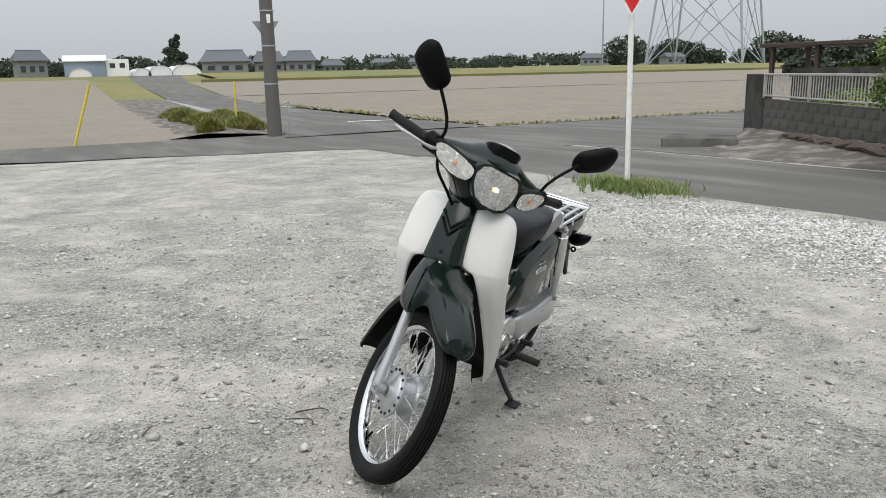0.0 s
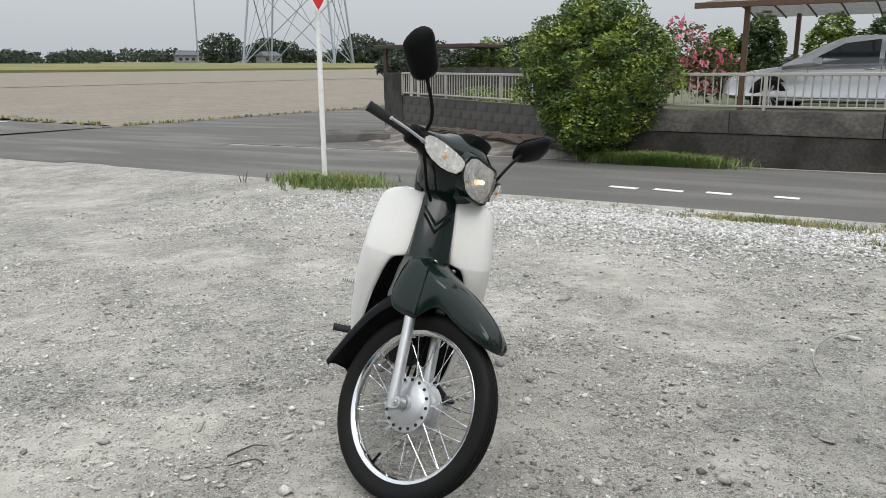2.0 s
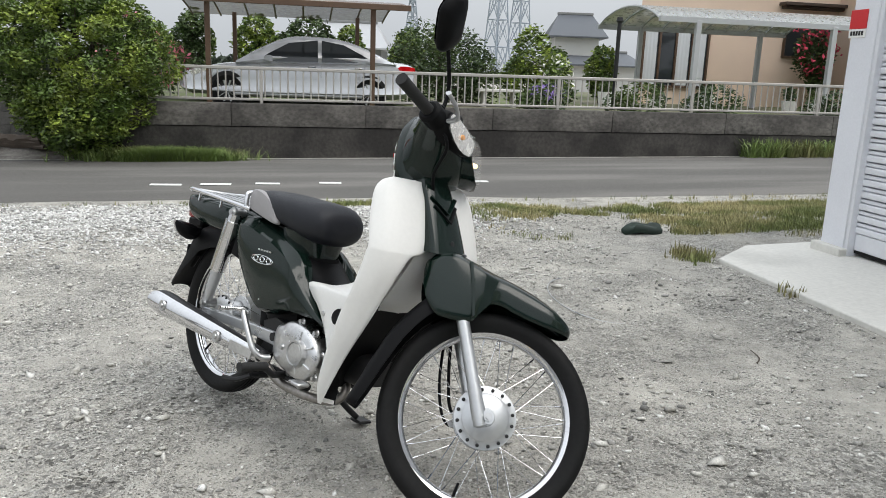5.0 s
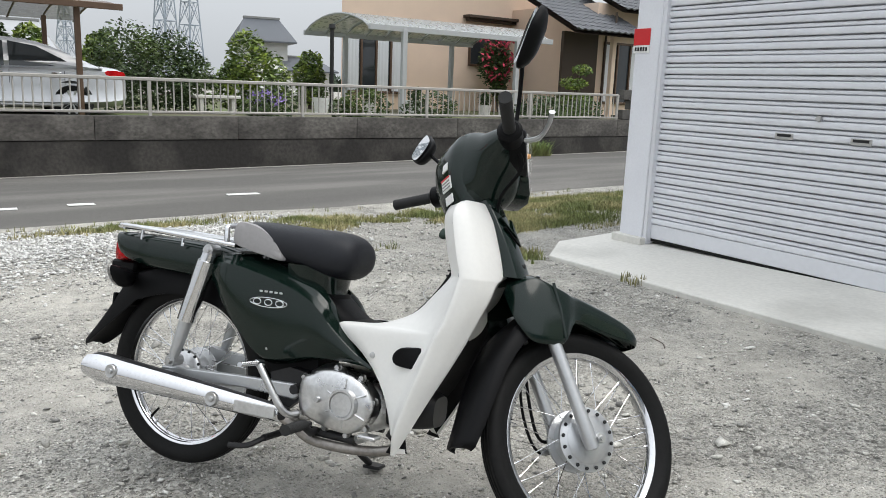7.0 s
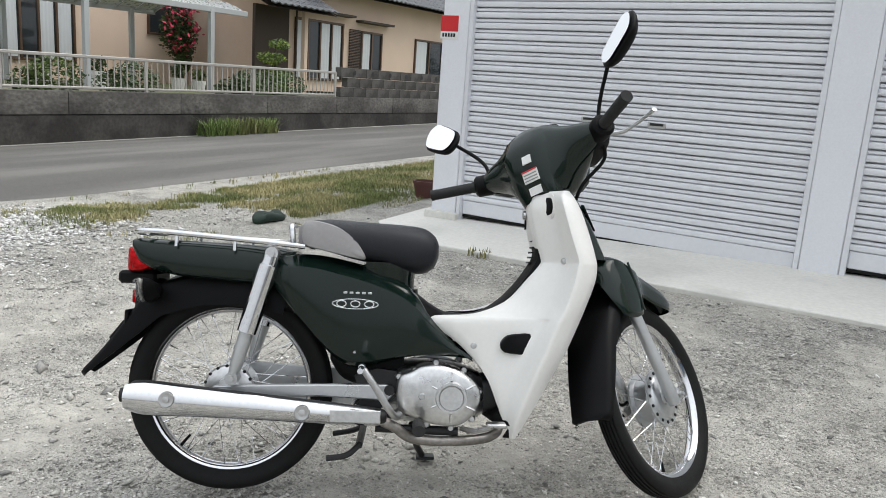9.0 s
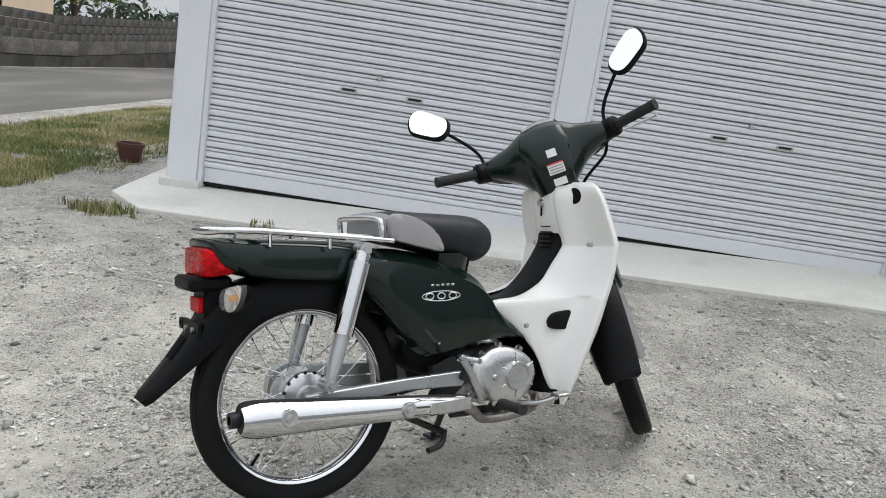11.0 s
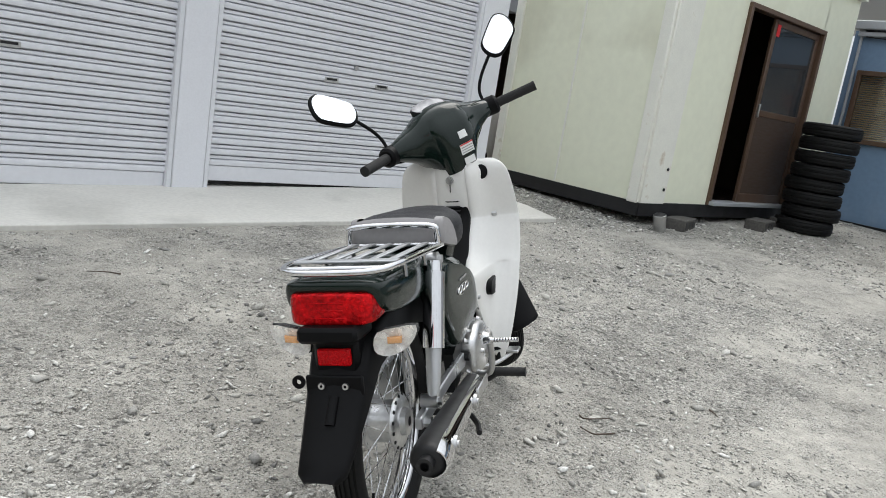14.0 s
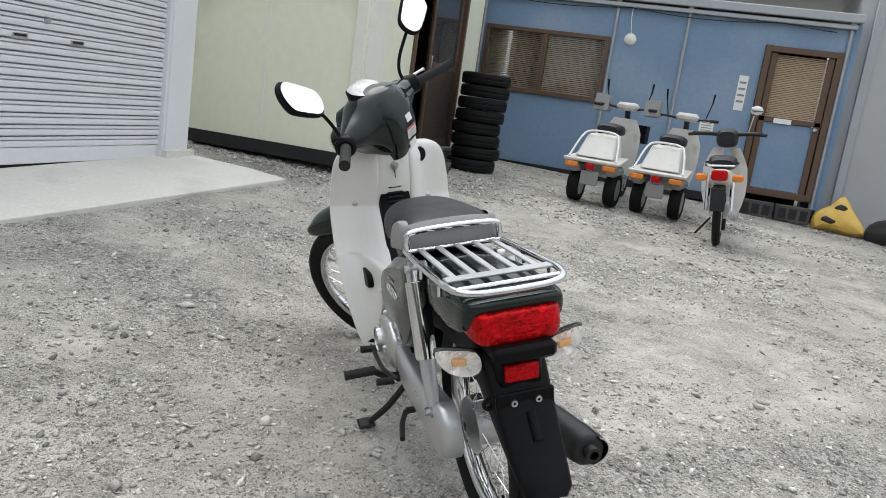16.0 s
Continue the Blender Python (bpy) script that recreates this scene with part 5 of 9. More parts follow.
def indicator(name, m):
    """Wedge-shaped lamp: low and round inboard, drawn out to a raised corner."""
    ol = [(-0.040, -0.010), (-0.030, 0.016), (0.008, 0.025), (0.050, 0.029), (0.047, 0.006), (0.026, -0.018), (-0.006, -0.031), (-0.032, -0.027)]
    g = Geo()
    g.rings(smooth_rings([[(x0, y * k, z * k) for y, z in ol] for x0, k in ((-0.030, 0.50), (-0.014, 0.90), (-0.001, 1.0))], 2, 2), True, True, True)
    body = part(name, g, M_BLACK, "black indicator housing", m=m, smooth=50)
    g = Geo()
    g.rings(smooth_rings([[(x0, y * k, z * k) for y, z in ol] for x0, k in ((0.0, 1.03), (0.014, 0.98), (0.024, 0.8), (0.027, 0.4))], 2, 2), True, False, True)
    part("lens", g, M_CLEAR, "clear indicator lens", body, smooth=50)
    g = Geo()
    g.rings(smooth_rings([[(x0, y * k, z * k) for y, z in ol] for x0, k in ((0.010, 0.97), (0.006, 0.6), (0.004, 0.2))], 2, 1), True, False, True)
    part("mirror_bowl", g, M_REFLECTOR, "", body, smooth=12)
    g = Geo()
    g.rings(smooth_rings([[(x0, y * k + 0.004, z * k * 0.8) for y, z in ((-0.020, -0.012), (-0.020, 0.010), (0.022, 0.014), (0.020, -0.010))] for x0, k in ((0.006, 0.7), (0.012, 0.66), (0.014, 0.4))], 1, 2), True, True, True)
    part("bulb", g, M_AMBER, "amber bulb", body)
    return body


for side in (-1, 1):
    m = Matrix.Translation((-0.205, side * 0.110, 0.542)) @ Matrix.Rotation(radians(180 - side * 5), 4, "Z") @ Matrix.Diagonal((1.1, -1.06 * side, 1.10, 1))
    indicator("rear_indicator", m)
    g = Geo()
    g.tube([(-0.19, side * 0.05, 0.545), (-0.19, side * 0.10, 0.542)], 0.012, 12)
    part("indicator_stem", g, M_BLACK)

# shock absorbers, swing arm, chain case
for side in (-1, 1):
    y = side * 0.118
    a, b = Vector((0.116, y, 0.648)), Vector((0.024, y, 0.320))
    d = (a - b).normalized()
    g = Geo()
    g.tube([a - d * 0.005, a - d * 0.03, a - d * 0.032, a - d * 0.215, a - d * 0.217], [0.020, 0.021, 0.0265, 0.0265, 0.02], 24)
    sh = part("shock_absorber", g, M_CHROME, "chromed shock absorber sleeve")
    g = Geo()
    g.tube([a - d * 0.21, a - d * 0.30, b], [0.020, 0.017, 0.012], 16)
    part("lower_tube", g, M_SILVER, "silver lower tube", sh)
    for p in (a, b):
        g = Geo()
        g.tube([p - Vector((0, side * 0.03, 0)), p + Vector((0, side * 0.012, 0))], 0.017, 16)
        g.tube([p + Vector((0, side * 0.012, 0)), p + Vector((0, side * 0.022, 0))], 0.010, 6)
        part("mount", g, M_STEEL, "steel shock mount bolt", sh)
    g = Geo()
    g.prism([(-0.028, 0.266), (0.03, 0.263), (0.25, 0.275), (0.43, 0.268), (0.45, 0.288), (0.43, 0.311), (0.25, 0.308), (0.03, 0.299), (-0.028, 0.296)], y * 0.86, y * 0.70)
    arm = part("swing_arm", g, M_SILVER, "silver swing arm", bevel=0.004)
    g = Geo()
    g.tube([(0.0, side * 0.085, 0.276), (0.0, side * 0.118, 0.276)], 0.013, 6)
    part("axle_nut", g, M_STEEL, "", arm)
    g = Geo()
    g.prism([(0.34, 0.330), (0.40, 0.352), (0.455, 0.345), (0.47, 0.29), (0.40, 0.235), (0.33, 0.225), (0.36, 0.27)], side * 0.09, side * 0.06)
    g.tube([(0.434, side * 0.085, 0.298), (0.434, side * 0.115, 0.298)], 0.014, 8)
    part("pivot_bracket", g, M_DARKMETAL, "black pivot bracket")
g = pillow([(-0.06, 0.276), (-0.045, 0.325), (0.0, 0.345), (0.06, 0.335), (0.25, 0.325), (0.42, 0.335), (0.45, 0.29), (0.42, 0.235), (0.25, 0.225), (0.06, 0.212), (0.0, 0.205), (-0.045, 0.228)], 0.100, 0.128, back=0.075)
part("chain_case", g, M_SILVER, "silver enclosed chain case", smooth=50)

# engine
eng = part("engine", along([(0.43, 0.06, 0.34, 0.22, 3), (0.47, 0.085, 0.365, 0.205, 3.4), (0.56, 0.09, 0.368, 0.200, 3.6), (0.64, 0.085, 0.355, 0.205, 3.4), (0.69, 0.06, 0.33, 0.225, 3)]), M_ALU, "cast aluminium engine block", smooth=50)
o = [(0.452, 0.285), (0.458, 0.335), (0.49, 0.352), (0.52, 0.368), (0.575, 0.370), (0.63, 0.352), (0.668, 0.318), (0.678, 0.280), (0.660, 0.238), (0.615, 0.208), (0.555, 0.212), (0.50, 0.226), (0.462, 0.245)]
for side in (-1, 1):
    cc = part("crankcase_cover", pillow(o, side * 0.092, side * 0.132, n=3, back=side * 0.07, steps=((1, 0), (0.995, 0.45), (0.955, 0.75), (0.82, 0.9), (0.5, 1.0))), M_ALU, "cast aluminium crankcase cover", eng, smooth=50)
    s0 = 180 if side < 0 else 0
    g = Geo()
    g.lathe([(0.0, 0.016), (0.030, 0.016), (0.033, 0.013), (0.034, 0.018), (0.040, 0.018), (0.043, 0.0)], 32, mat=pose(0.597, side * 0.128, 0.287, 0, 0, s0))
    part("clutch_cap", g, M_ALU, "round raised cap", eng)
    for i in range(6):
        a = radians(30 + 60 * i)
        g = Geo()
        g.tube([(0.597 + 0.043 * math.cos(a), side * 0.133, 0.287 + 0.043 * math.sin(a)), (0.597 + 0.072 * math.cos(a), side * 0.127, 0.287 + 0.066 * math.sin(a))], 0.003, 6)
        part("rib", g, M_ALU, "", eng)
    for x, z in ((0.50, 0.352), (0.555, 0.375), (0.63, 0.357), (0.672, 0.30), (0.655, 0.228), (0.60, 0.202), (0.535, 0.210), (0.462, 0.240), (0.458, 0.335), (0.52, 0.288)):
        g = Geo()
        g.lathe([(0, 0.012), (0.007, 0.012), (0.008, 0.004), (0.011, 0.0)], 8, mat=pose(x, side * 0.098 if (x, z) != (0.52, 0.288) else side * 0.130, z, 0, 0, s0))
        part("cover_bolt", g, M_STEEL, "", eng)
part("cylinder", along([(0.66, 0.055, 0.33, 0.235, 3), (0.70, 0.062, 0.335, 0.23, 3.4), (0.78, 0.062, 0.335, 0.235, 3.4), (0.82, 0.05, 0.325, 0.245, 3)]), M_DARKMETAL, "dark finned cylinder", eng)

# exhaust
g = Geo()
g.tube(spline([(0.72, -0.03, 0.23), (0.735, -0.05, 0.195), (0.70, -0.075, 0.172), (0.60, -0.095, 0.165), (0.50, -0.105, 0.172), (0.45, -0.122, 0.205), (0.39, -0.127, 0.232)], 6), 0.0135, 14)
part("exhaust_pipe", g, material("burnt_steel", (0.30, 0.28, 0.26), 0.45, 0.9, var=0.3), "steel exhaust header pipe")


def pipe_line(x):
    """The silencer's middle at a place along the bike: y, z."""
    t = (0.42 - x) / 0.645
    return -0.124 - 0.042 * t, 0.231 + 0.047 * t


ring = []
for x, h, w in ((0.43, 0.014, 0.016), (0.41, 0.021, 0.026), (0.30, 0.026, 0.030), (0.10, 0.033, 0.036), (-0.08, 0.039, 0.041), (-0.165, 0.042, 0.043), (-0.208, 0.038, 0.040), (-0.218, 0.026, 0.028)):
    yc, zc = pipe_line(x)
    ring.append([(x, yc + w * math.cos(2 * math.pi * i / 16), zc + h * math.sin(2 * math.pi * i / 16)) for i in range(16)])
mu = part("muffler", Geo().rings(smooth_rings(ring, 1, 3), True, True, True), M_DARKMETAL, "matt black silencer body", smooth=50)
ring = []
for x, h, w in ((0.415, 0.022, 0.028), (0.40, 0.025, 0.031), (0.30, 0.029, 0.034), (0.10, 0.036, 0.040), (-0.08, 0.042, 0.045), (-0.175, 0.046, 0.048), (-0.222, 0.036, 0.046)):
    yc, zc = pipe_line(x)
    r = []
    for i in range(13):
        a = radians(122 + 140 * i / 12)
        r.append((x, yc + w * math.cos(a), zc + h * math.sin(a)))
    for i in range(13):
        a = radians(262 - 140 * i / 12)
        r.append((x, yc + (w - 0.003) * math.cos(a), zc + (h - 0.003) * math.sin(a)))
    ring.append(r)
hs = part("heat_shield", Geo().rings(smooth_rings(ring, 1, 3), True, True, True), M_CHROME, "chromed silencer cover", mu, smooth=50)
for x, z in ((-0.116, 0.276), (0.216, 0.246)):
    g = Geo()
    g.lathe([(0.0, 0.007), (0.008, 0.006), (0.009, 0.002), (0.018, 0.003), (0.020, 0.0), (0.020, -0.006)], 20, mat=pose(x, -0.206 if x < 0 else -0.178, z, 0, 0, 180))
    part("shield_bolt", g, M_STEEL, "steel bolt with cup washer", mu)
g = Geo()
g.lathe([(0.010, 0.012), (0.018, 0.012), (0.018, -0.02), (0.010, -0.02)], 18, mat=pose(-0.228, -0.166, 0.278, 0, 0, 90))
part("tail_pipe", g, M_DARKMETAL, "", mu)
g = Geo()
g.box((0.350, -0.166, 0.238), (0.13, 0.006, 0.032), mat=pose(0, 0, 0, 0, 0, 0), ch=0.002)
part("shield_plate", g, M_ALU, "grey inset plate", mu)

# pedals, kick starter, stands
for side in (-1, 1):
    g = Geo()
    g.tube([(0.505, side * 0.10, 0.198), (0.52, side * 0.15, 0.202), (0.514, side * 0.18, 0.224)], 0.010, 10)
    g.tube([(0.40, side * 0.09, 0.195), (0.62, side * 0.09, 0.19)], 0.012, 10)
    st_ = part("footrest_bar", g, M_DARKMETAL, "black footrest bar")
    g = Geo()
    rows = [(0.512, side * (0.172 + 0.0102 * i), 0.226) for i in range(10)]
    g.tube(rows, [0.015 + (0.0016 if i % 2 else 0) for i in range(10)], 12, flat=0.85)
    part("footrest_rubber", g, M_GRIP, "ribbed black footrest rubber", st_)
g = Geo()
g.tube(spline([(0.462, -0.130, 0.238), (0.452, -0.158, 0.240), (0.435, -0.178, 0.262), (0.395, -0.188, 0.325), (0.366, -0.190, 0.366)], 5), [0.011] * 5 + [0.0095] * 15 + [0.008], 10)
ks = part("kick_lever", g, M_STEEL, "steel kick starter lever")
g = Geo()
g.tube([(0.368, -0.176, 0.364), (0.364, -0.192, 0.368), (0.364, -0.200, 0.368)], [0.010, 0.011, 0.009], 12)
g.tube([(0.364, -0.196 - 0.004 * i, 0.368 + 0.0001 * i) for i in range(20)], [0.0072 if i % 2 else 0.0056 for i in range(20)], 10)
part("kick_pedal", g, M_CHROME, "knurled chrome kick pedal", ks)
g = Geo()
g.tube(spline([(0.63, -0.10, 0.20), (0.66, -0.15, 0.205), (0.70, -0.19, 0.225)], 4), 0.007, 8)
g.box((0.71, -0.195, 0.232), (0.05, 0.04, 0.010), ch=0.003)
part("brake_pedal", g, M_STEEL, "steel rear brake pedal")
g = Geo()
g.tube(spline([(0.40, 0.125, 0.235), (0.50, 0.150, 0.232), (0.65, 0.150, 0.235)], 5), 0.007, 8)
for x in (0.40, 0.65):
    g.tube([(x, 0.14, 0.236), (x, 0.19, 0.240)], 0.011, 10)
part("gear_pedal", g, M_DARKMETAL, "black gear change pedal")
g = Geo()
g.tube(spline([(0.50, 0.085, 0.17), (0.515, 0.145, 0.10), (0.535, 0.20, 0.052)], 5), 0.010, 10)
g.box((0.545, 0.212, 0.044), (0.055, 0.05, 0.010), ch=0.003)
part("side_stand", g, M_DARKMETAL, "black side stand down on the gravel")
g = Geo()
g.tube(spline([(0.36, -0.12, 0.155), (0.33, -0.15, 0.135), (0.28, -0.165, 0.13)], 4), 0.008, 8)
g.tube([(0.36, -0.12, 0.155), (0.36, 0.12, 0.155)], 0.010, 8)
g.tube(spline([(0.36, 0.12, 0.155), (0.33, 0.14, 0.135), (0.27, 0.155, 0.12)], 4), 0.008, 8)
part("centre_stand", g, M_DARKMETAL, "black centre stand folded up")

# handlebar cowl with headlamp, meter, grips, levers and mirrors
def sec(y, pts_):
    return [(x, y, z) for x, z in pts_]


C0 = [(0.960, 0.935), (0.950, 0.985), (0.925, 1.018), (0.885, 1.038), (0.845, 1.038), (0.786, 1.018), (0.764, 0.960), (0.768, 0.890), (0.795, 0.818), (0.86, 0.816), (0.93, 0.838), (0.960, 0.880)]
C1 = [(0.955, 0.935), (0.944, 0.980), (0.918, 1.010), (0.88, 1.028), (0.845, 1.029), (0.792, 1.010), (0.772, 0.955), (0.776, 0.892), (0.802, 0.832), (0.86, 0.829), (0.925, 0.846), (0.954, 0.885)]
C2 = [(0.926, 0.938), (0.920, 0.968), (0.903, 0.990), (0.875, 1.003), (0.845, 1.002), (0.808, 0.989), (0.795, 0.955), (0.799, 0.915), (0.82, 0.885), (0.86, 0.878), (0.905, 0.885), (0.926, 0.908)]
C3 = [(0.890, 0.942), (0.887, 0.962), (0.878, 0.979), (0.862, 0.987), (0.842, 0.987), (0.818, 0.977), (0.808, 0.955), (0.810, 0.930), (0.826, 0.914), (0.855, 0.908), (0.877, 0.912), (0.888, 0.926)]
C4 = [(0.874, 0.945), (0.872, 0.958), (0.865, 0.969), (0.855, 0.974), (0.842, 0.973), (0.829, 0.966), (0.822, 0.952), (0.823, 0.939), (0.832, 0.929), (0.846, 0.925), (0.862, 0.927), (0.871, 0.935)]


rings = [sec(y, c) for y, c in ((-0.205, C4), (-0.162, C3), (-0.11, C2), (-0.058, C1), (0.0, C0), (0.058, C1), (0.11, C2), (0.162, C3), (0.205, C4))]
cowl = part("handlebar_cowl", Geo().rings(smooth_rings(rings, 2, 4), True, True, True), M_GREEN, "glossy dark green handlebar cowl", m=STEER, smooth=60)
# headlamp: angular clear lens in a dark surround
ol = [(-0.048, 0.990), (0.048, 0.990), (0.067, 0.980), (0.078, 0.955), (0.073, 0.922), (0.053, 0.892), (0.024, 0.881), (-0.024, 0.881), (-0.053, 0.892), (-0.073, 0.922), (-0.078, 0.955), (-0.067, 0.980)]


def lamp_ring(x, k):
    """The lamp's outline, leaning back towards its top and its sides."""
    return [(x - 0.28 * (z - 0.935) * k - 3.2 * (y * k) ** 2, y * k, 0.936 + (z - 0.936) * k) for y, z in ol]


def turned(x, dy, dz, k, side):
    """The front indicator's outline on the cowl's flank, falling back outwards."""
    out = [(0.090, 0.950), (0.098, 0.916), (0.145, 0.908), (0.196, 0.926), (0.214, 0.960), (0.192, 0.975), (0.140, 0.972), (0.104, 0.964)]
    return [(x - 0.64 * (0.15 + (y - 0.15) * k - 0.09), side * (0.15 + (y - 0.15) * k + dy), 0.944 + (z - 0.944) * k + dz) for y, z in out]


g = Geo()
g.rings(smooth_rings([lamp_ring(0.925, 1.20), lamp_ring(0.972, 1.20), lamp_ring(0.986, 1.13), lamp_ring(0.984, 1.03), lamp_ring(0.955, 1.0)], 1, 1), True, True, True)
part("headlamp_surround", g, M_GREEN, "dark green hood round the headlamp", cowl, smooth=40)
g = Geo()
g.rings(smooth_rings([lamp_ring(0.980, 1.02), lamp_ring(0.991, 0.97), lamp_ring(0.998, 0.82), lamp_ring(1.001, 0.40)], 1, 1), True, False, True)
part("headlamp_lens", g, M_CLEAR, "clear angular headlamp lens", cowl, smooth=40)
g = Geo()
g.rings(smooth_rings([lamp_ring(0.981, 1.01), lamp_ring(0.976, 0.8), lamp_ring(0.972, 0.45), lamp_ring(0.972, 0.16)], 1, 1), True, False, True)
part("headlamp_reflector", g, material("faceted_reflector", (0.72, 0.70, 0.66), 0.16, 1.0, var=0.35, scale=26, fine=90, bump=0.9, bump_scale=26), "faceted chrome reflector", cowl, smooth=10)
g = Geo()
g.lathe([(0.0, 0.016), (0.006, 0.013), (0.007, 0.006), (0.007, 0.0)], 14, mat=pose(0.974, 0, 0.938, 0, 0, -90))
part("headlamp_bulb", g, material("lit_bulb", (1.0, 0.72, 0.4), 0.3, var=0.0, emit=2.0), "glowing warm bulb", cowl)
for side in (-1, 1):
    g = Geo()
    g.rings(smooth_rings([turned(0.915, 0, 0, 1.10, side), turned(0.958, 0, 0, 1.10, side), turned(0.962, 0, 0, 1.02, side)], 2, 1), True, True, True)
    ind = part("front_indicator", g, M_BLACK, "black indicator surround", cowl, smooth=50)
    g = Geo()
    g.rings(smooth_rings([turned(0.962, 0, 0, 1.0, side), turned(0.970, 0, 0, 0.96, side), turned(0.975, 0, 0, 0.8, side), turned(0.976, 0, 0, 0.4, side)], 2, 1), True, False, True)
    part("lens", g, M_CLEAR, "clear indicator lens", ind, smooth=50)
    g = Geo()
    g.rings(smooth_rings([turned(0.9650, 0, 0, 0.99, side), turned(0.9640, 0, 0, 0.6, side), turned(0.9635, 0, 0, 0.2, side)], 2, 1), True, False, True)
    part("mirror_bowl", g, M_REFLECTOR, "", ind, smooth=10)
    g = Geo()
    g.lathe([(0.0, 0.012), (0.006, 0.010), (0.007, 0.004), (0.007, 0.0)], 14, mat=pose(0.925, side * 0.145, 0.942, 0, 0, -90 + side * 32))
    part("bulb", g, M_AMBER, "amber bulb", ind)
# meter and rear panel
g = Geo()
ml = [(0.905, -0.040), (0.910, 0.0), (0.905, 0.040), (0.872, 0.062), (0.822, 0.048), (0.806, 0.0), (0.822, -0.048), (0.872, -0.062)]
def meter_ring(k, z):
    return [(0.858 + (x - 0.858) * k, y * k, z + (x - 0.86) * 0.35) for x, y in ml]


g.rings(smooth_rings([meter_ring(1.0, 1.010), meter_ring(1.0, 1.034), meter_ring(0.92, 1.040)], 2, 1), True, True, True)
mt = part("meter", g, M_BLACK, "black speedometer housing", cowl, smooth=40)
# pale grey base colour stands in for the sky mirrored in the dial
g = Geo()
g.rings(smooth_rings([meter_ring(0.90, 1.0405), meter_ring(0.5, 1.0435)], 2, 1), True, True, True)
part("meter_glass", g, material("meter_sky_sheen", (0.34, 0.34, 0.35), 0.08, var=0.3), "glossy dial glass, coloured pale grey for the mirrored sky", cowl)
g = Geo()
rr = []
for z, x, w in ((1.000, 0.776, 0.058), (0.955, 0.757, 0.062), (0.89, 0.760, 0.057), (0.84, 0.775, 0.050), (0.806, 0.792, 0.044)):
    rr.append([(x + 0.05, -w - 0.01, z), (x + 0.004, -w, z), (x, 0, z), (x + 0.004, w, z), (x + 0.05, w + 0.01, z)])
g.rings(smooth_rings(rr, 2, 3), True, True, True)
rp = part("rear_panel", g, M_GREEN, "dark rear panel of the cowl", cowl, smooth=50)
for z, w, h in ((0.915, 0.030, 0.024), (0.868, 0.050, 0.034), (0.828, 0.040, 0.022)):
    x = {0.915: 0.7585, 0.868: 0.7665, 0.828: 0.779}[z]
    g = Geo()
    g.box((0, 0, 0), (0.003, w, h), mat=pose(x - 0.002, -0.016, z, 0, -14 if z < 0.9 else 2, 0))
    part("label", g, M_STICKER, "white warning sticker", rp)
g = Geo()
g.box((0.7585, -0.016, 0.8825), (0.002, 0.050, 0.004))
part("label_stripe", g, M_REDPAINT, "", rp)
for k in range(3):
    g = Geo()
    g.box((0.7610 + k * 0.002, -0.016, 0.873 - k * 0.008), (0.002, 0.042, 0.0022))
    part("label_print", g, M_GREYINK, "", rp)
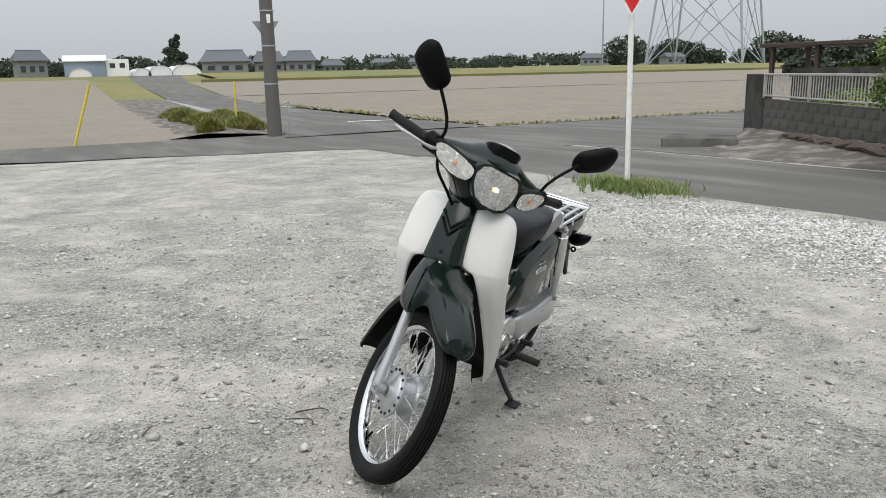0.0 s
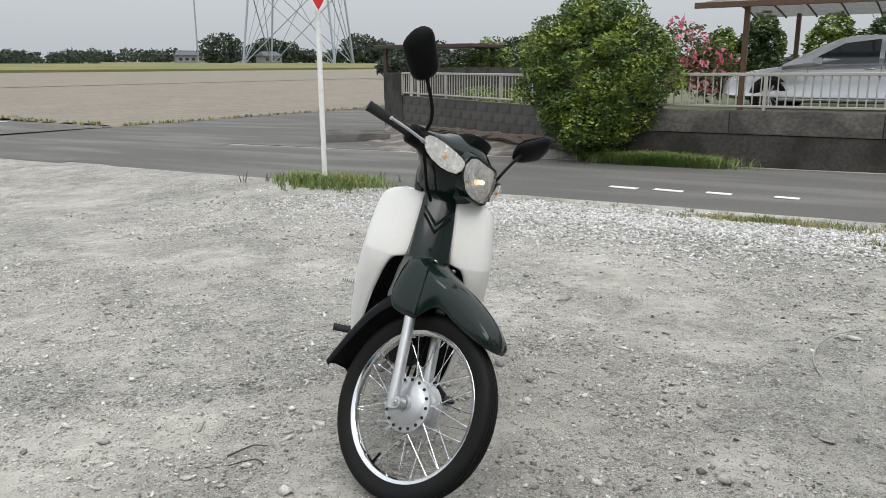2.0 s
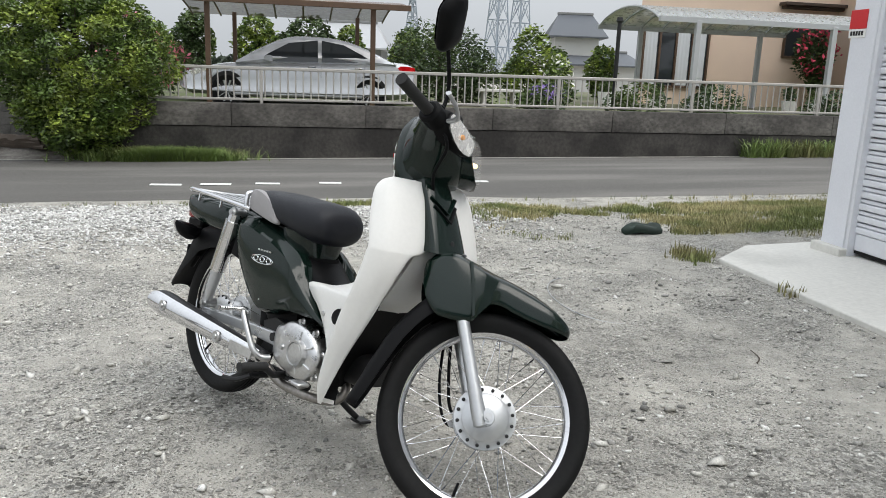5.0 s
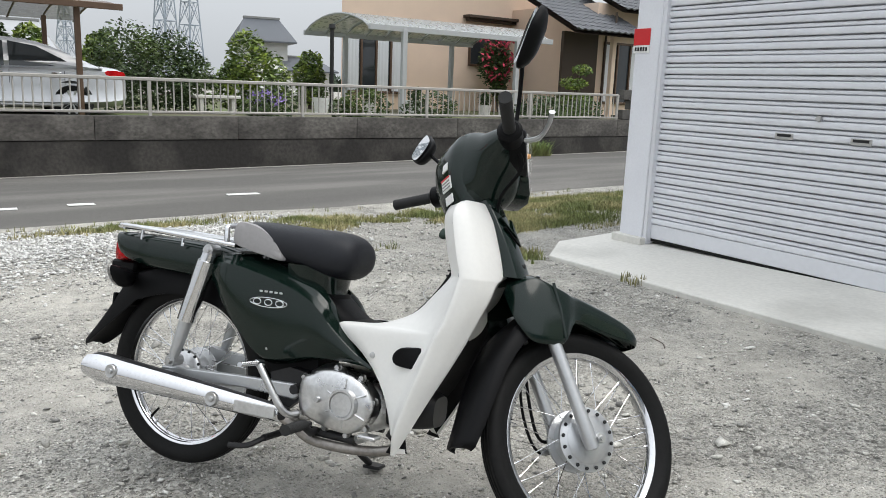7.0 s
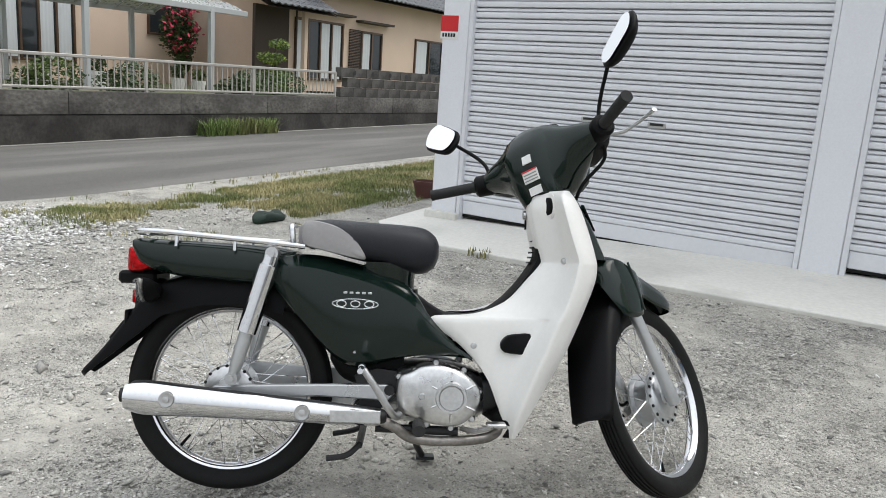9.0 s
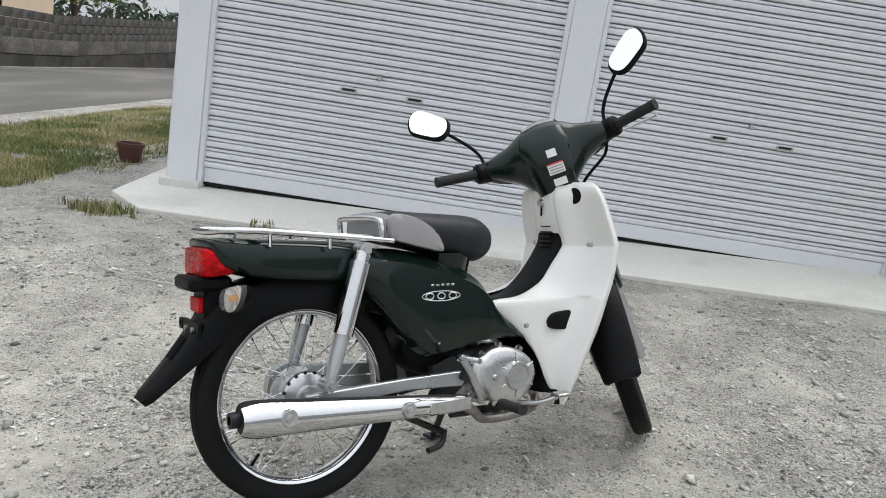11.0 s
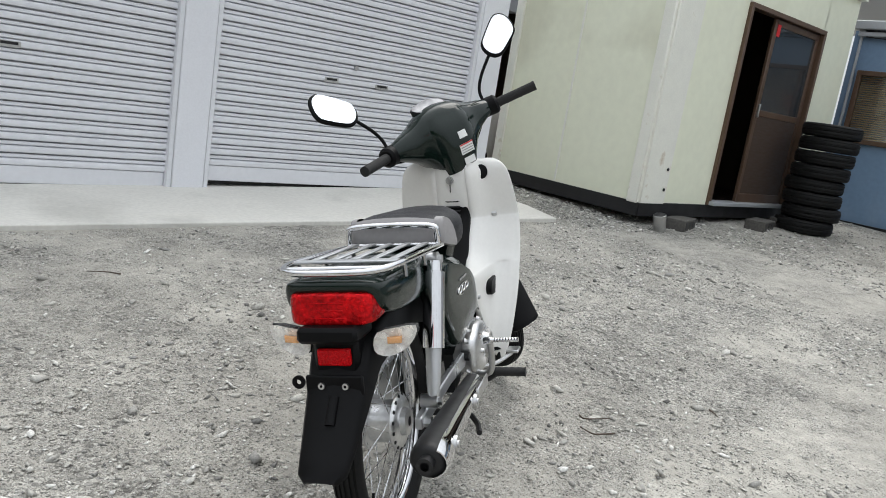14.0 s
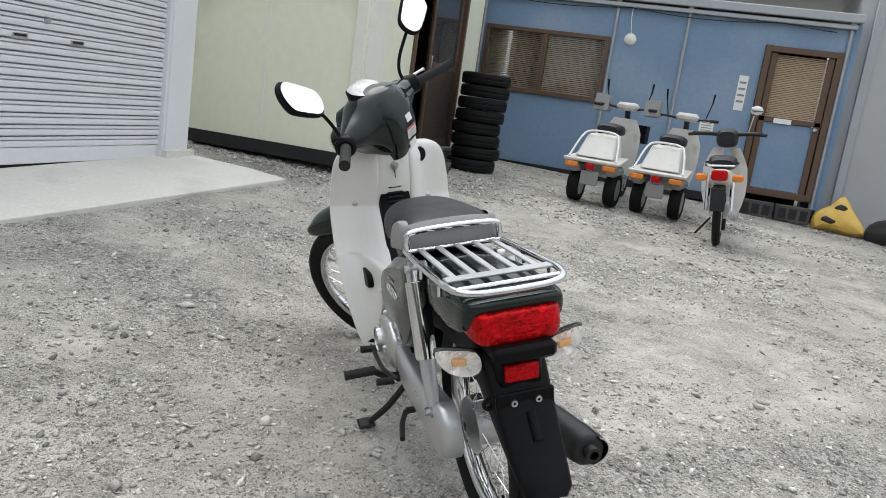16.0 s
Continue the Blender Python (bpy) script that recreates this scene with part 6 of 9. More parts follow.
for side in (-1, 1):
    g = Geo()
    pth = [(0.85, side * 0.16, 0.948), (0.846, side * 0.20, 0.948), (0.806, side * 0.265, 0.948), (0.757, side * 0.340, 0.948)]
    g.tube(spline(pth, 4), 0.011, 12)
    bar = part("handlebar", g, M_DARKMETAL, "black handlebar tube", m=STEER)
    g = Geo()
    a, b = Vector((0.826, side * 0.232, 0.948)), Vector((0.752, side * 0.347, 0.948))
    n = 22
    g.tube([a + (b - a) * (i / n) for i in range(n + 1)], [0.0165 if i in (0, 1, n - 1, n) else 0.0152 + (0.0010 if i % 2 else 0) for i in range(n + 1)], 16)
    part("grip", g, M_GRIP, "ribbed black rubber grip", bar)
    g = Geo()
    a2 = Vector((0.843, side * 0.207, 0.948))
    dr_ = (b - a).normalized()
    g.tube([a2 - dr_ * 0.028, a2 - dr_ * 0.02, a2 + dr_ * 0.022, a2 + dr_ * 0.03], [0.024, 0.032, 0.032, 0.024], 18)
    g.box((0.850, side * 0.205, 0.970), (0.03, 0.034, 0.02), ch=0.005)
    part("switch_housing", g, M_BLACK, "black switch housing", bar)
    g = Geo()
    s0 = Vector((0.856, side * 0.200, 0.968))
    g.tube(spline([s0, s0 + Vector((0.004, side * 0.004, 0.04)), s0 + Vector((-0.006, side * 0.030, 0.085)), s0 + Vector((-0.034, side * 0.088, 0.148))], 5), [0.010, 0.008] + [0.0055] * 13 + [0.0065], 10)
    stem = part("mirror_stem", g, M_BLACK, "black mirror stem", bar)
    c = s0 + Vector((-0.045, side * 0.131, 0.181))
    mo = [(-0.060, -0.010), (-0.058, 0.012), (-0.046, 0.030), (-0.024, 0.036), (0.034, 0.041), (0.052, 0.034), (0.060, 0.016), (0.054, -0.008), (0.038, -0.030), (0.018, -0.036), (-0.034, -0.034), (-0.052, -0.026)]
    mo = [(y * 1.24, z * 1.2) for y, z in mo]
    mm = Matrix.Translation(c) @ Matrix.Rotation(radians(6 if side > 0 else -22), 4, "Z") @ Matrix.Rotation(radians(20), 4, "Y") @ Matrix.Rotation(radians(side * 38), 4, "X")
    g = Geo()
    g.rings(smooth_rings([[(x0, side * y * k, z * k) for y, z in mo] for x0, k in ((-0.002, 0.98), (0.002, 1.05), (0.012, 1.0), (0.024, 0.8), (0.032, 0.45))], 2, 2), True, True, True)
    hd = part("mirror_shell", g, M_BLACK, "black mirror housing", bar, mm, smooth=50)
    g = Geo()
    g.rings(smooth_rings([[(-0.009, side * y * k, z * k) for y, z in mo] for k in (0.93, 0.5)], 2, 1), True, False, True)
    part("mirror_glass", g, M_MIRROR, "rear-view mirror glass", bar, mm, smooth=0)
    if side < 0:
        g = Geo()
        g.tube(spline([(0.878, -0.205, 0.944), (0.905, -0.24, 0.944), (0.895, -0.30, 0.946), (0.872, -0.355, 0.946)], 5), [0.008] * 6 + [0.006] * 9 + [0.008], 10, flat=0.7)
        part("brake_lever", g, M_SILVER, "silver front brake lever", bar)
g = Geo()
g.tube(spline([(0.87, -0.19, 0.935), (0.90, -0.17, 0.89), (0.885, -0.10, 0.84), (0.90, -0.05, 0.80)], 6), 0.005, 8)
part("throttle_cable", g, M_BLACK, "black throttle cable", m=STEER)
g = Geo()
g.tube([(0.91, 0, 0.74), (0.855, 0, 0.85)], 0.03, 16)
part("steering_neck", g, M_BLACK, "black steering neck", m=STEER)

# ---- foliage helpers ----
rng = np.random.default_rng(7)


def leaf_mesh(name, pts, size, mat, parent=None, label="", flat=0.5, spread=0.35):
    """Many small folded leaves, one at each point."""
    n = len(pts)
    pts = np.asarray(pts, float)
    d = rng.normal(size=(n, 3))
    d[:, 2] *= flat
    d /= np.linalg.norm(d, axis=1)[:, None]
    u = np.cross(d, rng.normal(size=(n, 3)))
    u /= np.linalg.norm(u, axis=1)[:, None]
    w = np.cross(d, u)
    s = size * (1 + spread * rng.uniform(-1, 1, n))[:, None]
    v = np.stack([pts - d * s, pts + u * s * 0.42 + w * s * 0.12, pts + d * s, pts - u * s * 0.42 + w * s * 0.12], 1).reshape(-1, 3)
    f = np.arange(4 * n).reshape(-1, 4)
    tri = np.concatenate([f[:, [0, 1, 2]], f[:, [0, 2, 3]]], 1).reshape(-1, 3)
    me = bpy.data.meshes.new(name)
    me.vertices.add(len(v))
    me.vertices.foreach_set("co", v.ravel())
    me.loops.add(len(tri) * 3)
    me.loops.foreach_set("vertex_index", tri.ravel())
    me.polygons.add(len(tri))
    me.polygons.foreach_set("loop_start", np.arange(0, len(tri) * 3, 3))
    me.update(calc_edges=True)
    me.materials.append(mat)
    ob = new(name, me)
    if parent is not None:
        ob.parent = parent
    if label:
        ob["label"] = label
    return ob


def blob_points(n, lumps, shell=0.55):
    """Points in the outer part of several lumps (centre, radii), so that the outline is uneven."""
    out = []
    vol = np.array([r[0] * r[1] + r[1] * r[2] + r[0] * r[2] for _, r in lumps])
    cnt = (n * vol / vol.sum()).astype(int)
    for (c, r), k in zip(lumps, cnt):
        d = rng.normal(size=(k, 3))
        d /= np.linalg.norm(d, axis=1)[:, None]
        rad = shell + (1 - shell) * rng.uniform(0, 1, k) ** 0.6
        rad *= 1 + 0.12 * np.sin(d[:, 0] * 9 + c[1]) * np.sin(d[:, 2] * 8 + c[0])
        out.append(np.array(c) + d * np.array(r) * rad[:, None])
    return np.concatenate(out)


def tree(name, label, category, place, lumps, n, size, mat, trunk_r=0.08, group="", limbs=5, trunk=True):
    t = thing(name, label, category, group)
    x, y, z = place
    if trunk:
        g = Geo()
        top = max(c[2] for c, r in lumps)
        g.tube(spline([(x, y, z - 0.05), (x + 0.02, y, z + (top - z) * 0.4), (x, y + 0.03, top)], 4), [trunk_r * (1.15 - 0.08 * i) for i in range(9)], 8)
        for c, r in lumps[:limbs]:
            g.tube([(x, y, z + (c[2] - z) * 0.45), ((x + c[0]) / 2, (y + c[1]) / 2, z + (c[2] - z) * 0.75), c], [trunk_r * 0.6, trunk_r * 0.4, trunk_r * 0.15], 6)
        g.obj("trunk", M_BARK, t)
    leaf_mesh("crown", blob_points(n, lumps), size, mat, t)
    return t


def tuft_mesh(name, places, h, mat, parent=None, label="", blades=5, lean=0.5, width=0.006):
    """Grass: bent blades at each place."""
    p = np.repeat(np.asarray(places, float), blades, axis=0)
    n = len(p)
    a = rng.uniform(0, 2 * np.pi, n)
    hh = h * rng.uniform(0.45, 1.2, n)
    l = lean * rng.uniform(0.1, 1.0, n) * hh
    d = np.stack([np.cos(a), np.sin(a), np.zeros(n)], 1)
    s = np.stack([-np.sin(a), np.cos(a), np.zeros(n)], 1) * width * rng.uniform(0.6, 1.4, n)[:, None]
    p = p + np.stack([rng.normal(0, 0.02, n), rng.normal(0, 0.02, n), np.zeros(n)], 1)
    m = p + d * (l * 0.35)[:, None] + np.array([0, 0, 1]) * (hh * 0.6)[:, None]
    t = p + d * l[:, None] + np.array([0, 0, 1]) * hh[:, None]
    v = np.stack([p - s, p + s, m - s * 0.8, m + s * 0.8, t], 1).reshape(-1, 3)
    b = np.arange(n)[:, None] * 5
    tri = np.concatenate([b + np.array([[0, 1, 3]]), b + np.array([[0, 3, 2]]), b + np.array([[2, 3, 4]])], 1).reshape(-1, 3)
    me = bpy.data.meshes.new(name)
    me.vertices.add(len(v))
    me.vertices.foreach_set("co", v.ravel())
    me.loops.add(len(tri) * 3)
    me.loops.foreach_set("vertex_index", tri.ravel().astype(np.int32))
    me.polygons.add(len(tri))
    me.polygons.foreach_set("loop_start", np.arange(0, len(tri) * 3, 3))
    me.update(calc_edges=True)
    me.materials.append(mat)
    ob = new(name, me)
    if parent is not None:
        ob.parent = parent
    if label:
        ob["label"] = label
    return ob


# ---- across the road: the retaining wall with its fence ----
WX = 9.0
wall = thing("wall_garden", "weathered dark concrete retaining wall with a railing", "garden wall", kind="structure")
def top_z(y):
    return 0.62 + 0.006 * (2.3 - y) + 0.05 * max(0.0, -15.5 - y)


g = Geo()
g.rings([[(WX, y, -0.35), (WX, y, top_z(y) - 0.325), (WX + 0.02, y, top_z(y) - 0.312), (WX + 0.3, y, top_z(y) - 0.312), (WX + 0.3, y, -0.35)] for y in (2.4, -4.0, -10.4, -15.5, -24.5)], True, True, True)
g.obj("base_course", M_OLDWALL, wall, "dark concrete lower course")
y = 2.4
while y > -22.5:
    y1 = y - 1.86
    g = Geo()
    dx = random.uniform(-0.004, 0.004)
    sec_ = [(-0.012, -0.309), (-0.012, -0.016), (0.0, 0.0), (0.17, 0.0), (0.17, -0.309)]
    g.rings([[(WX + dx + (0.006 if k in (0, 3) else 0) + a, yy, top_z(yy) + b - (0.004 if k in (0, 3) else 0)) for a, b in sec_] for k, yy in enumerate((y - 0.004, y - 0.014, y1 + 0.014, y1 + 0.004))], True, True, True)
    g.obj("coping_panel", M_UPWALL, wall, "rain-streaked concrete upper panel")
    y = y1
g = Geo()
g.box((WX + 0.55, -3.0, 0.25), (0.6, 11.0, 0.5))
g.obj("bank", M_SOIL, wall)
# garden ground behind the wall
g = Geo()
g.add([(WX + 0.2, -40, 0.42), (WX + 0.2, 2.2, 0.42), (9.46, 2.46, 0.42), (13.16, 9.42, 0.30), (40, 10.0, 0.3), (40, -40, 0.35)], [(0, 1, 2, 3, 4, 5)])
M_LAWN = material("garden_ground", (0.16, 0.15, 0.10), 0.95, var=0.3, scale=0.7, fine=20, second=(0.11, 0.14, 0.05), second_at=0.5)
tagged(g.obj("ground_garden", M_LAWN), "garden ground with patchy lawn", "garden", kind="structure")


def fence(p0, p1, z0, z1, label, rise=0.0):
    f = thing("railing", label, "railing")
    a, b = Vector((p0[0], p0[1], 0)), Vector((p1[0], p1[1], 0))
    d = (b - a)
    L0 = d.length
    d.normalize()
    ang = math.degrees(math.atan2(d.y, d.x))
    m = Matrix.Translation((a.x, a.y, 0)) @ Matrix.Rotation(radians(ang), 4, "Z") @ Matrix(((1, 0, 0, 0), (0, 1, 0, 0), (rise, 0, 1, 0), (0, 0, 0, 1)))
    for z, h, w in ((z1, 0.045, 0.05), (z0 + 0.05, 0.035, 0.035)):
        g = Geo()
        g.box((L0 / 2, 0, z), (L0, w, h), ch=0.008, mat=m)
        g.obj("rail", M_RAIL, f)
    n = int(L0 / 0.105)
    bal = None
    for i in range(n + 1):
        if bal is None:
            g = Geo()
            g.tube([(0, 0, z0 + 0.05), (0, 0, z1)], 0.010, 6)
            bal = g.obj("baluster", M_RAIL, f)
            ob = bal
        else:
            ob = new("baluster", bal.data)
            ob.parent = f
        ob.matrix_local = m @ Matrix.Translation((i * L0 / n, 0, 0))
    k = max(2, int(L0 / 2.0))
    for i in range(k + 1):
        g = Geo()
        g.box((i * L0 / k, 0, (z0 + z1) / 2), (0.045, 0.04, z1 - z0 + 0.02), ch=0.004, mat=m)
        g.obj("post", M_RAIL, f)
    return f


fence((WX + 0.12, 2.3), (WX + 0.12, -10.7), 0.625, 1.10, "grey-brown metal railing along the retaining wall", 0.0045)
# taller block wall at the far end
g = thing("wall_block", "grey concrete block wall with pierced top blocks", "block wall", kind="structure")
b2 = None
for row in range(3):
    for i in range(33):
        y = -10.98 - i * 0.40 - (0.2 if row % 2 else 0)
        if b2 is None:
            b = Geo()
            b.box((0, 0, 0), (0.15, 0.392, 0.184), ch=0.006)
            b2 = b.obj("block", M_BLOCK, g)
            ob = b2
        else:
            ob = new("block", b2.data)
            ob.parent = g
        ob.location = (WX + 0.12, y, 0.795 + row * 0.19 + 0.06 * max(0.0, -15.5 - y))
# dark discs on the blocks stand for the shade in the pierced holes
for i in range(7):
    q = Geo()
    q.lathe([(0.0, 0.003), (0.05, 0.003), (0.05, -0.02)], 12, mat=pose(WX + 0.046, -11.2 - i * 0.6, 1.175, 0, 0, 90))
    q.obj("pierced_hole", M_DARKMETAL, g, "dark disc standing for a shaded ornament hole")
# the wall going back from the bush to the corner
A, B = Vector((9.25, 2.3, 0)), Vector((13.1, 9.55, 0))
dirv = (B - A).normalized()
ang = math.degrees(math.atan2(dirv.y, dirv.x))
mw = Matrix.Translation(A) @ Matrix.Rotation(radians(ang), 4, "Z")
LW = (B - A).length
wl = thing("wall_corner", "dark concrete block wall with a railing turning the corner", "garden wall", kind="structure")
b3 = None
for row in range(5):
    for i in range(int(LW / 0.40)):
        if b3 is None:
            b = Geo()
            b.box((0, 0, 0), (0.3975, 0.15, 0.1815), ch=0.003)
            b3 = b.obj("block", M_BLOCK, wl)
            ob = b3
        else:
            ob = new("block", b3.data)
            ob.parent = wl
        ob.matrix_local = mw @ Matrix.Translation((0.2 + i * 0.40 + (0.18 if row % 2 else 0), -0.075, -0.27 + row * 0.184))
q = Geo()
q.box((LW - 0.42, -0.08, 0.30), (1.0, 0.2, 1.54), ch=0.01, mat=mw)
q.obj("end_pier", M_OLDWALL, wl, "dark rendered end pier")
fence((9.25 + dirv.x * 1.0, 2.3 + dirv.y * 1.0 + 0.05), (13.1 - dirv.x * 1.0, 9.55 - dirv.y * 1.0 + 0.05), 0.58, 1.07, "pale metal railing on the corner wall")

# verge before it: slab, earth bank, log of roots
q = Geo()
rows = []
for i in range(25):
    t = i / 24
    foot = A + dirv * (LW * t)
    if t < 0.55:
        ex, ey = 8.95, 2.0 + 4.6 * t / 0.55
    elif t < 0.7:
        ex, ey = 8.95 + 0.65 * (t - 0.55) / 0.15, 6.6 + 1.0 * (t - 0.55) / 0.15
    else:
        ex, ey = 9.6 + 3.3 * (t - 0.7) / 0.3, 7.6 + 2.0 * (t - 0.7) / 0.3
    row = []
    for k in range(8):
        u = k / 7
        x, y = ex + (foot.x - ex) * u, ey + (foot.y - ey) * u
        lift = 0.0 if k == 0 else 0.03 + 0.20 * u * u + 0.05 * noise.noise(Vector((x * 2.3, y * 2.3, 1.0)))
        row.append((x, y, road_z(ey) - 0.01 + lift))
    rows.append(row)
q.rings(rows, False, False, False)
M_EARTH = material("dry_earth", (0.105, 0.092, 0.078), 0.95, var=0.5, scale=2.5, fine=40, bump=1.0, bump_scale=30, second=(0.20, 0.185, 0.165), second_at=0.55)
tagged(q.obj("ground_verge", M_EARTH), "dry earth verge with stones below the wall", "verge", kind="structure")
sl = thing("concrete_slab", "weathered concrete slab over the ditch at the crossing", "concrete slab", kind="structure")
q = Geo()
q.rings([[(x, y, z) for x, y in ((9.75, 8.7), (10.65, 7.6), (11.4, 8.3), (10.9, 9.5))] for z in (-0.36, -0.13, -0.12)], True, True, True)
q.obj("body", M_BLOCK, sl, bevel=0.015)
lg = thing("root_log", "long dead root bundle lying along the wall", "log")
for k in range(9):
    q = Geo()
    pts_ = []
    for i in range(14):
        t = 0.9 + i * 0.36
        p = A + dirv * t
        pts_.append((p.x - 0.40 + random.uniform(-0.07, 0.07), p.y - 0.05 + random.uniform(-0.06, 0.06), 0.03 - 0.02 * t + random.uniform(-0.06, 0.06)))
    q.tube(spline(pts_, 2), [0.045 + random.uniform(-0.012, 0.02) for _ in range(27)], 6)
    q.obj("root", M_BARK, lg)

# the big bush at the road's edge
clumps = []
for k in range(46):
    a_, u_ = k * 2.39996, 1 - 2 * (k + 0.5) / 46
    w_ = math.sqrt(1 - u_ * u_)
    r_ = random.uniform(0.20, 0.34)
    zz = 1.08 + 0.98 * u_
    wide = 0.98 if u_ > -0.35 else 0.80
    clumps.append(((8.92 + 0.62 * w_ * math.cos(a_), 2.46 + wide * w_ * math.sin(a_), zz), (r_, r_ * 1.1, r_ * random.uniform(0.6, 1.0))))
tree("bush", "large leafy green shrub overhanging the retaining wall", "bush", (9.0, 2.5, -0.15), [((8.92, 2.46, 1.1), (0.55, 0.85, 0.82)), ((8.92, 2.42, 1.85), (0.42, 0.5, 0.32)), ((8.82, 2.5, 0.42), (0.45, 0.66, 0.45))] + clumps, 46000, 0.033, M_LEAF, 0.05, limbs=9)
gr = [(8.78 + rng.uniform(-0.26, 0.18), y, -0.19) for y in rng.normal(1.35, 0.42, 1300)]
gt = thing("grass_clump", "dense green grass clump at the foot of the wall", "grass clump", kind="stuff")
tuft_mesh("blades", gr, 0.21, M_GRASS, gt, blades=8, width=0.005, lean=1.5)
gr = [(8.85 + rng.uniform(-0.15, 0.1), y, -0.0) for y in rng.uniform(-8.7, -7.2, 160)]
gt = thing("grass_clump", "green weeds at the foot of the wall", "grass clump", kind="stuff")
tuft_mesh("blades", gr, 0.30, M_GRASS, gt, blades=9, width=0.008, lean=1.0)

# ---- stop sign, utility pole, marker posts ----
sg = thing("stop_sign", "red triangular stop sign on a white steel pole", "road sign")
q = Geo()
q.tube([(5.26, 4.56, -0.3), (5.21, 4.54, 2.75)], 0.033, 16)
q.obj("pole", M_WHITEPAINT, sg, "white painted pole")
face = Geo()
rim = Geo()
mface = pose(5.17, 4.48, 2.2, 0, 0, -30)
tri = [(-0.40, 0.34), (0.40, 0.34), (0, -0.36)]
rim.prism([(x * 1.0, z) for x, z in tri], 0.0, 0.006, mat=mface)
face.prism([(x * 0.88, z * 0.88 + 0.005) for x, z in tri], -0.004, 0.0, mat=mface)
rim.obj("border", M_WHITEPAINT, sg, "white border")
face.obj("face", M_REDPAINT, sg, "red triangular face")
gr = [(5.22 + rng.normal(0, 0.17), 4.45 + rng.normal(0, 0.34), -0.24) for _ in range(620)]
gt = thing("grass_clump", "tuft of green weeds round the sign pole", "grass clump", kind="stuff")
tuft_mesh("blades", gr, 0.15, M_GRASS, gt, blades=8, width=0.006, lean=0.9)
up_ = thing("utility_pole", "grey concrete utility pole with a triangular sign back", "utility pole")
q = Geo()
q.tube([(5.04, 19.44, -0.6), (5.00, 19.44, 9.0)], [0.205, 0.14], 20)
q.obj("shaft", M_POLE, up_)
q = Geo()
q.prism([(4.66, 2.74), (5.44, 2.74), (5.05, 2.18)], 19.66, 19.68)
q.obj("sign_back", M_GALV, up_, "grey back of a triangular sign")
q = Geo()
q.box((5.02, 19.26, 2.78), (0.1, 0.03, 0.24), ch=0.005)
q.obj("plate", M_STICKER, up_, "small pale plate")
for z in (1.0, 2.05, 3.0):
    q = Geo()
    q.lathe([(0.2, -0.02), (0.205, -0.02), (0.205, 0.02), (0.2, 0.02)], 16, mat=Matrix.Translation((5.03, 19.44, z)) @ Matrix.Rotation(radians(90), 4, "X"))
    q.obj("band", M_GALV, up_)
pr_ = thing("pipe_frame", "bent dark steel pipe barrier beside the pole", "barrier")
q = Geo()
q.tube(spline([(5.27, 19.44, -0.5), (5.25, 19.44, 0.30), (5.36, 19.45, 0.42), (5.52, 19.47, 0.48), (5.50, 19.47, 0.30), (5.46, 19.47, -0.5)], 4), 0.022, 8)
q.obj("pipe", M_GALV, pr_)
for (xb, yb, zb_), (xt, yt, zt) in (((-0.24, 19.85, -0.5), (0.29, 19.85, 1.10)), ((5.07, 24.2, -0.5), (5.12, 24.2, 1.06))):
    mk = thing("marker_post", "yellow marker post stuck in the field edge", "marker post", "marker posts")
    q = Geo()
    q.tube([(xb, yb, zb_), (xt, yt, zt)], 0.035, 10)
    q.obj("post", M_YELLOW, mk)
# grassy bank beside the lane
M_GRASSYEL = material("dry_yellow_grass", (0.25, 0.24, 0.06), 0.7, var=0.3, scale=0.9, island=True, objrand=0.35, second=(0.16, 0.18, 0.05), second_at=0.5)
gr = []
for cx_, cy_, r_ in ((4.3, 25.6, 0.75), (4.9, 22.4, 0.65), (4.4, 31.0, 0.8), (5.4, 27.5, 0.6), (3.6, 21.4, 0.4), (4.0, 28.0, 0.5), (5.4, 24.8, 0.45)):
    for _ in range(420):
        a_, q_ = rng.uniform(0, 6.28), r_ * rng.uniform(0, 1) ** 0.5
        gr.append((cx_ + math.cos(a_) * q_, cy_ + math.sin(a_) * q_ * 1.4, -0.46 + 0.30 * (1 - (q_ / r_) ** 2)))
gt = thing("grass_clump", "yellow-green grass clumps on the field bank", "grass clump", kind="stuff")
tuft_mesh("blades", gr, 0.20, M_GRASSYEL, gt, blades=9, width=0.010, lean=1.3)
q = Geo()
q.rings([[(2.2 + 0.045 * (y - 20), y, far_z(y) - 0.02), (3.2 + 0.045 * (y - 20), y, far_z(y) + 0.07 + 0.04 * math.sin(y * 2)), (4.2 + 0.06 * (y - 20), y, far_z(y) + 0.09 + 0.04 * math.cos(y * 1.4)), (5.3 + 0.075 * (y - 20), y, far_z(y) - 0.02)] for y in [20.0 + i * 1.2 for i in range(34)]], False, False, False)
tagged(q.obj("ground_bank", M_EARTH), "stony earth bank beside the lane", "bank", kind="structure")
gr = [(11.75 + rng.normal(0, 0.18), y, -0.46) for y in rng.uniform(19, 45, 420) if math.sin(y * 0.9) + math.sin(y * 2.3) > -0.3] + [(x, 18.5 + rng.normal(0, 0.1), -0.48) for x in rng.uniform(12, 40, 260)]
gt = thing("grass_clump", "dry grass along the field edge", "grass clump", kind="stuff")
tuft_mesh("blades", gr, 0.11, M_GRASSYEL, gt, blades=5, width=0.012, lean=1.2)

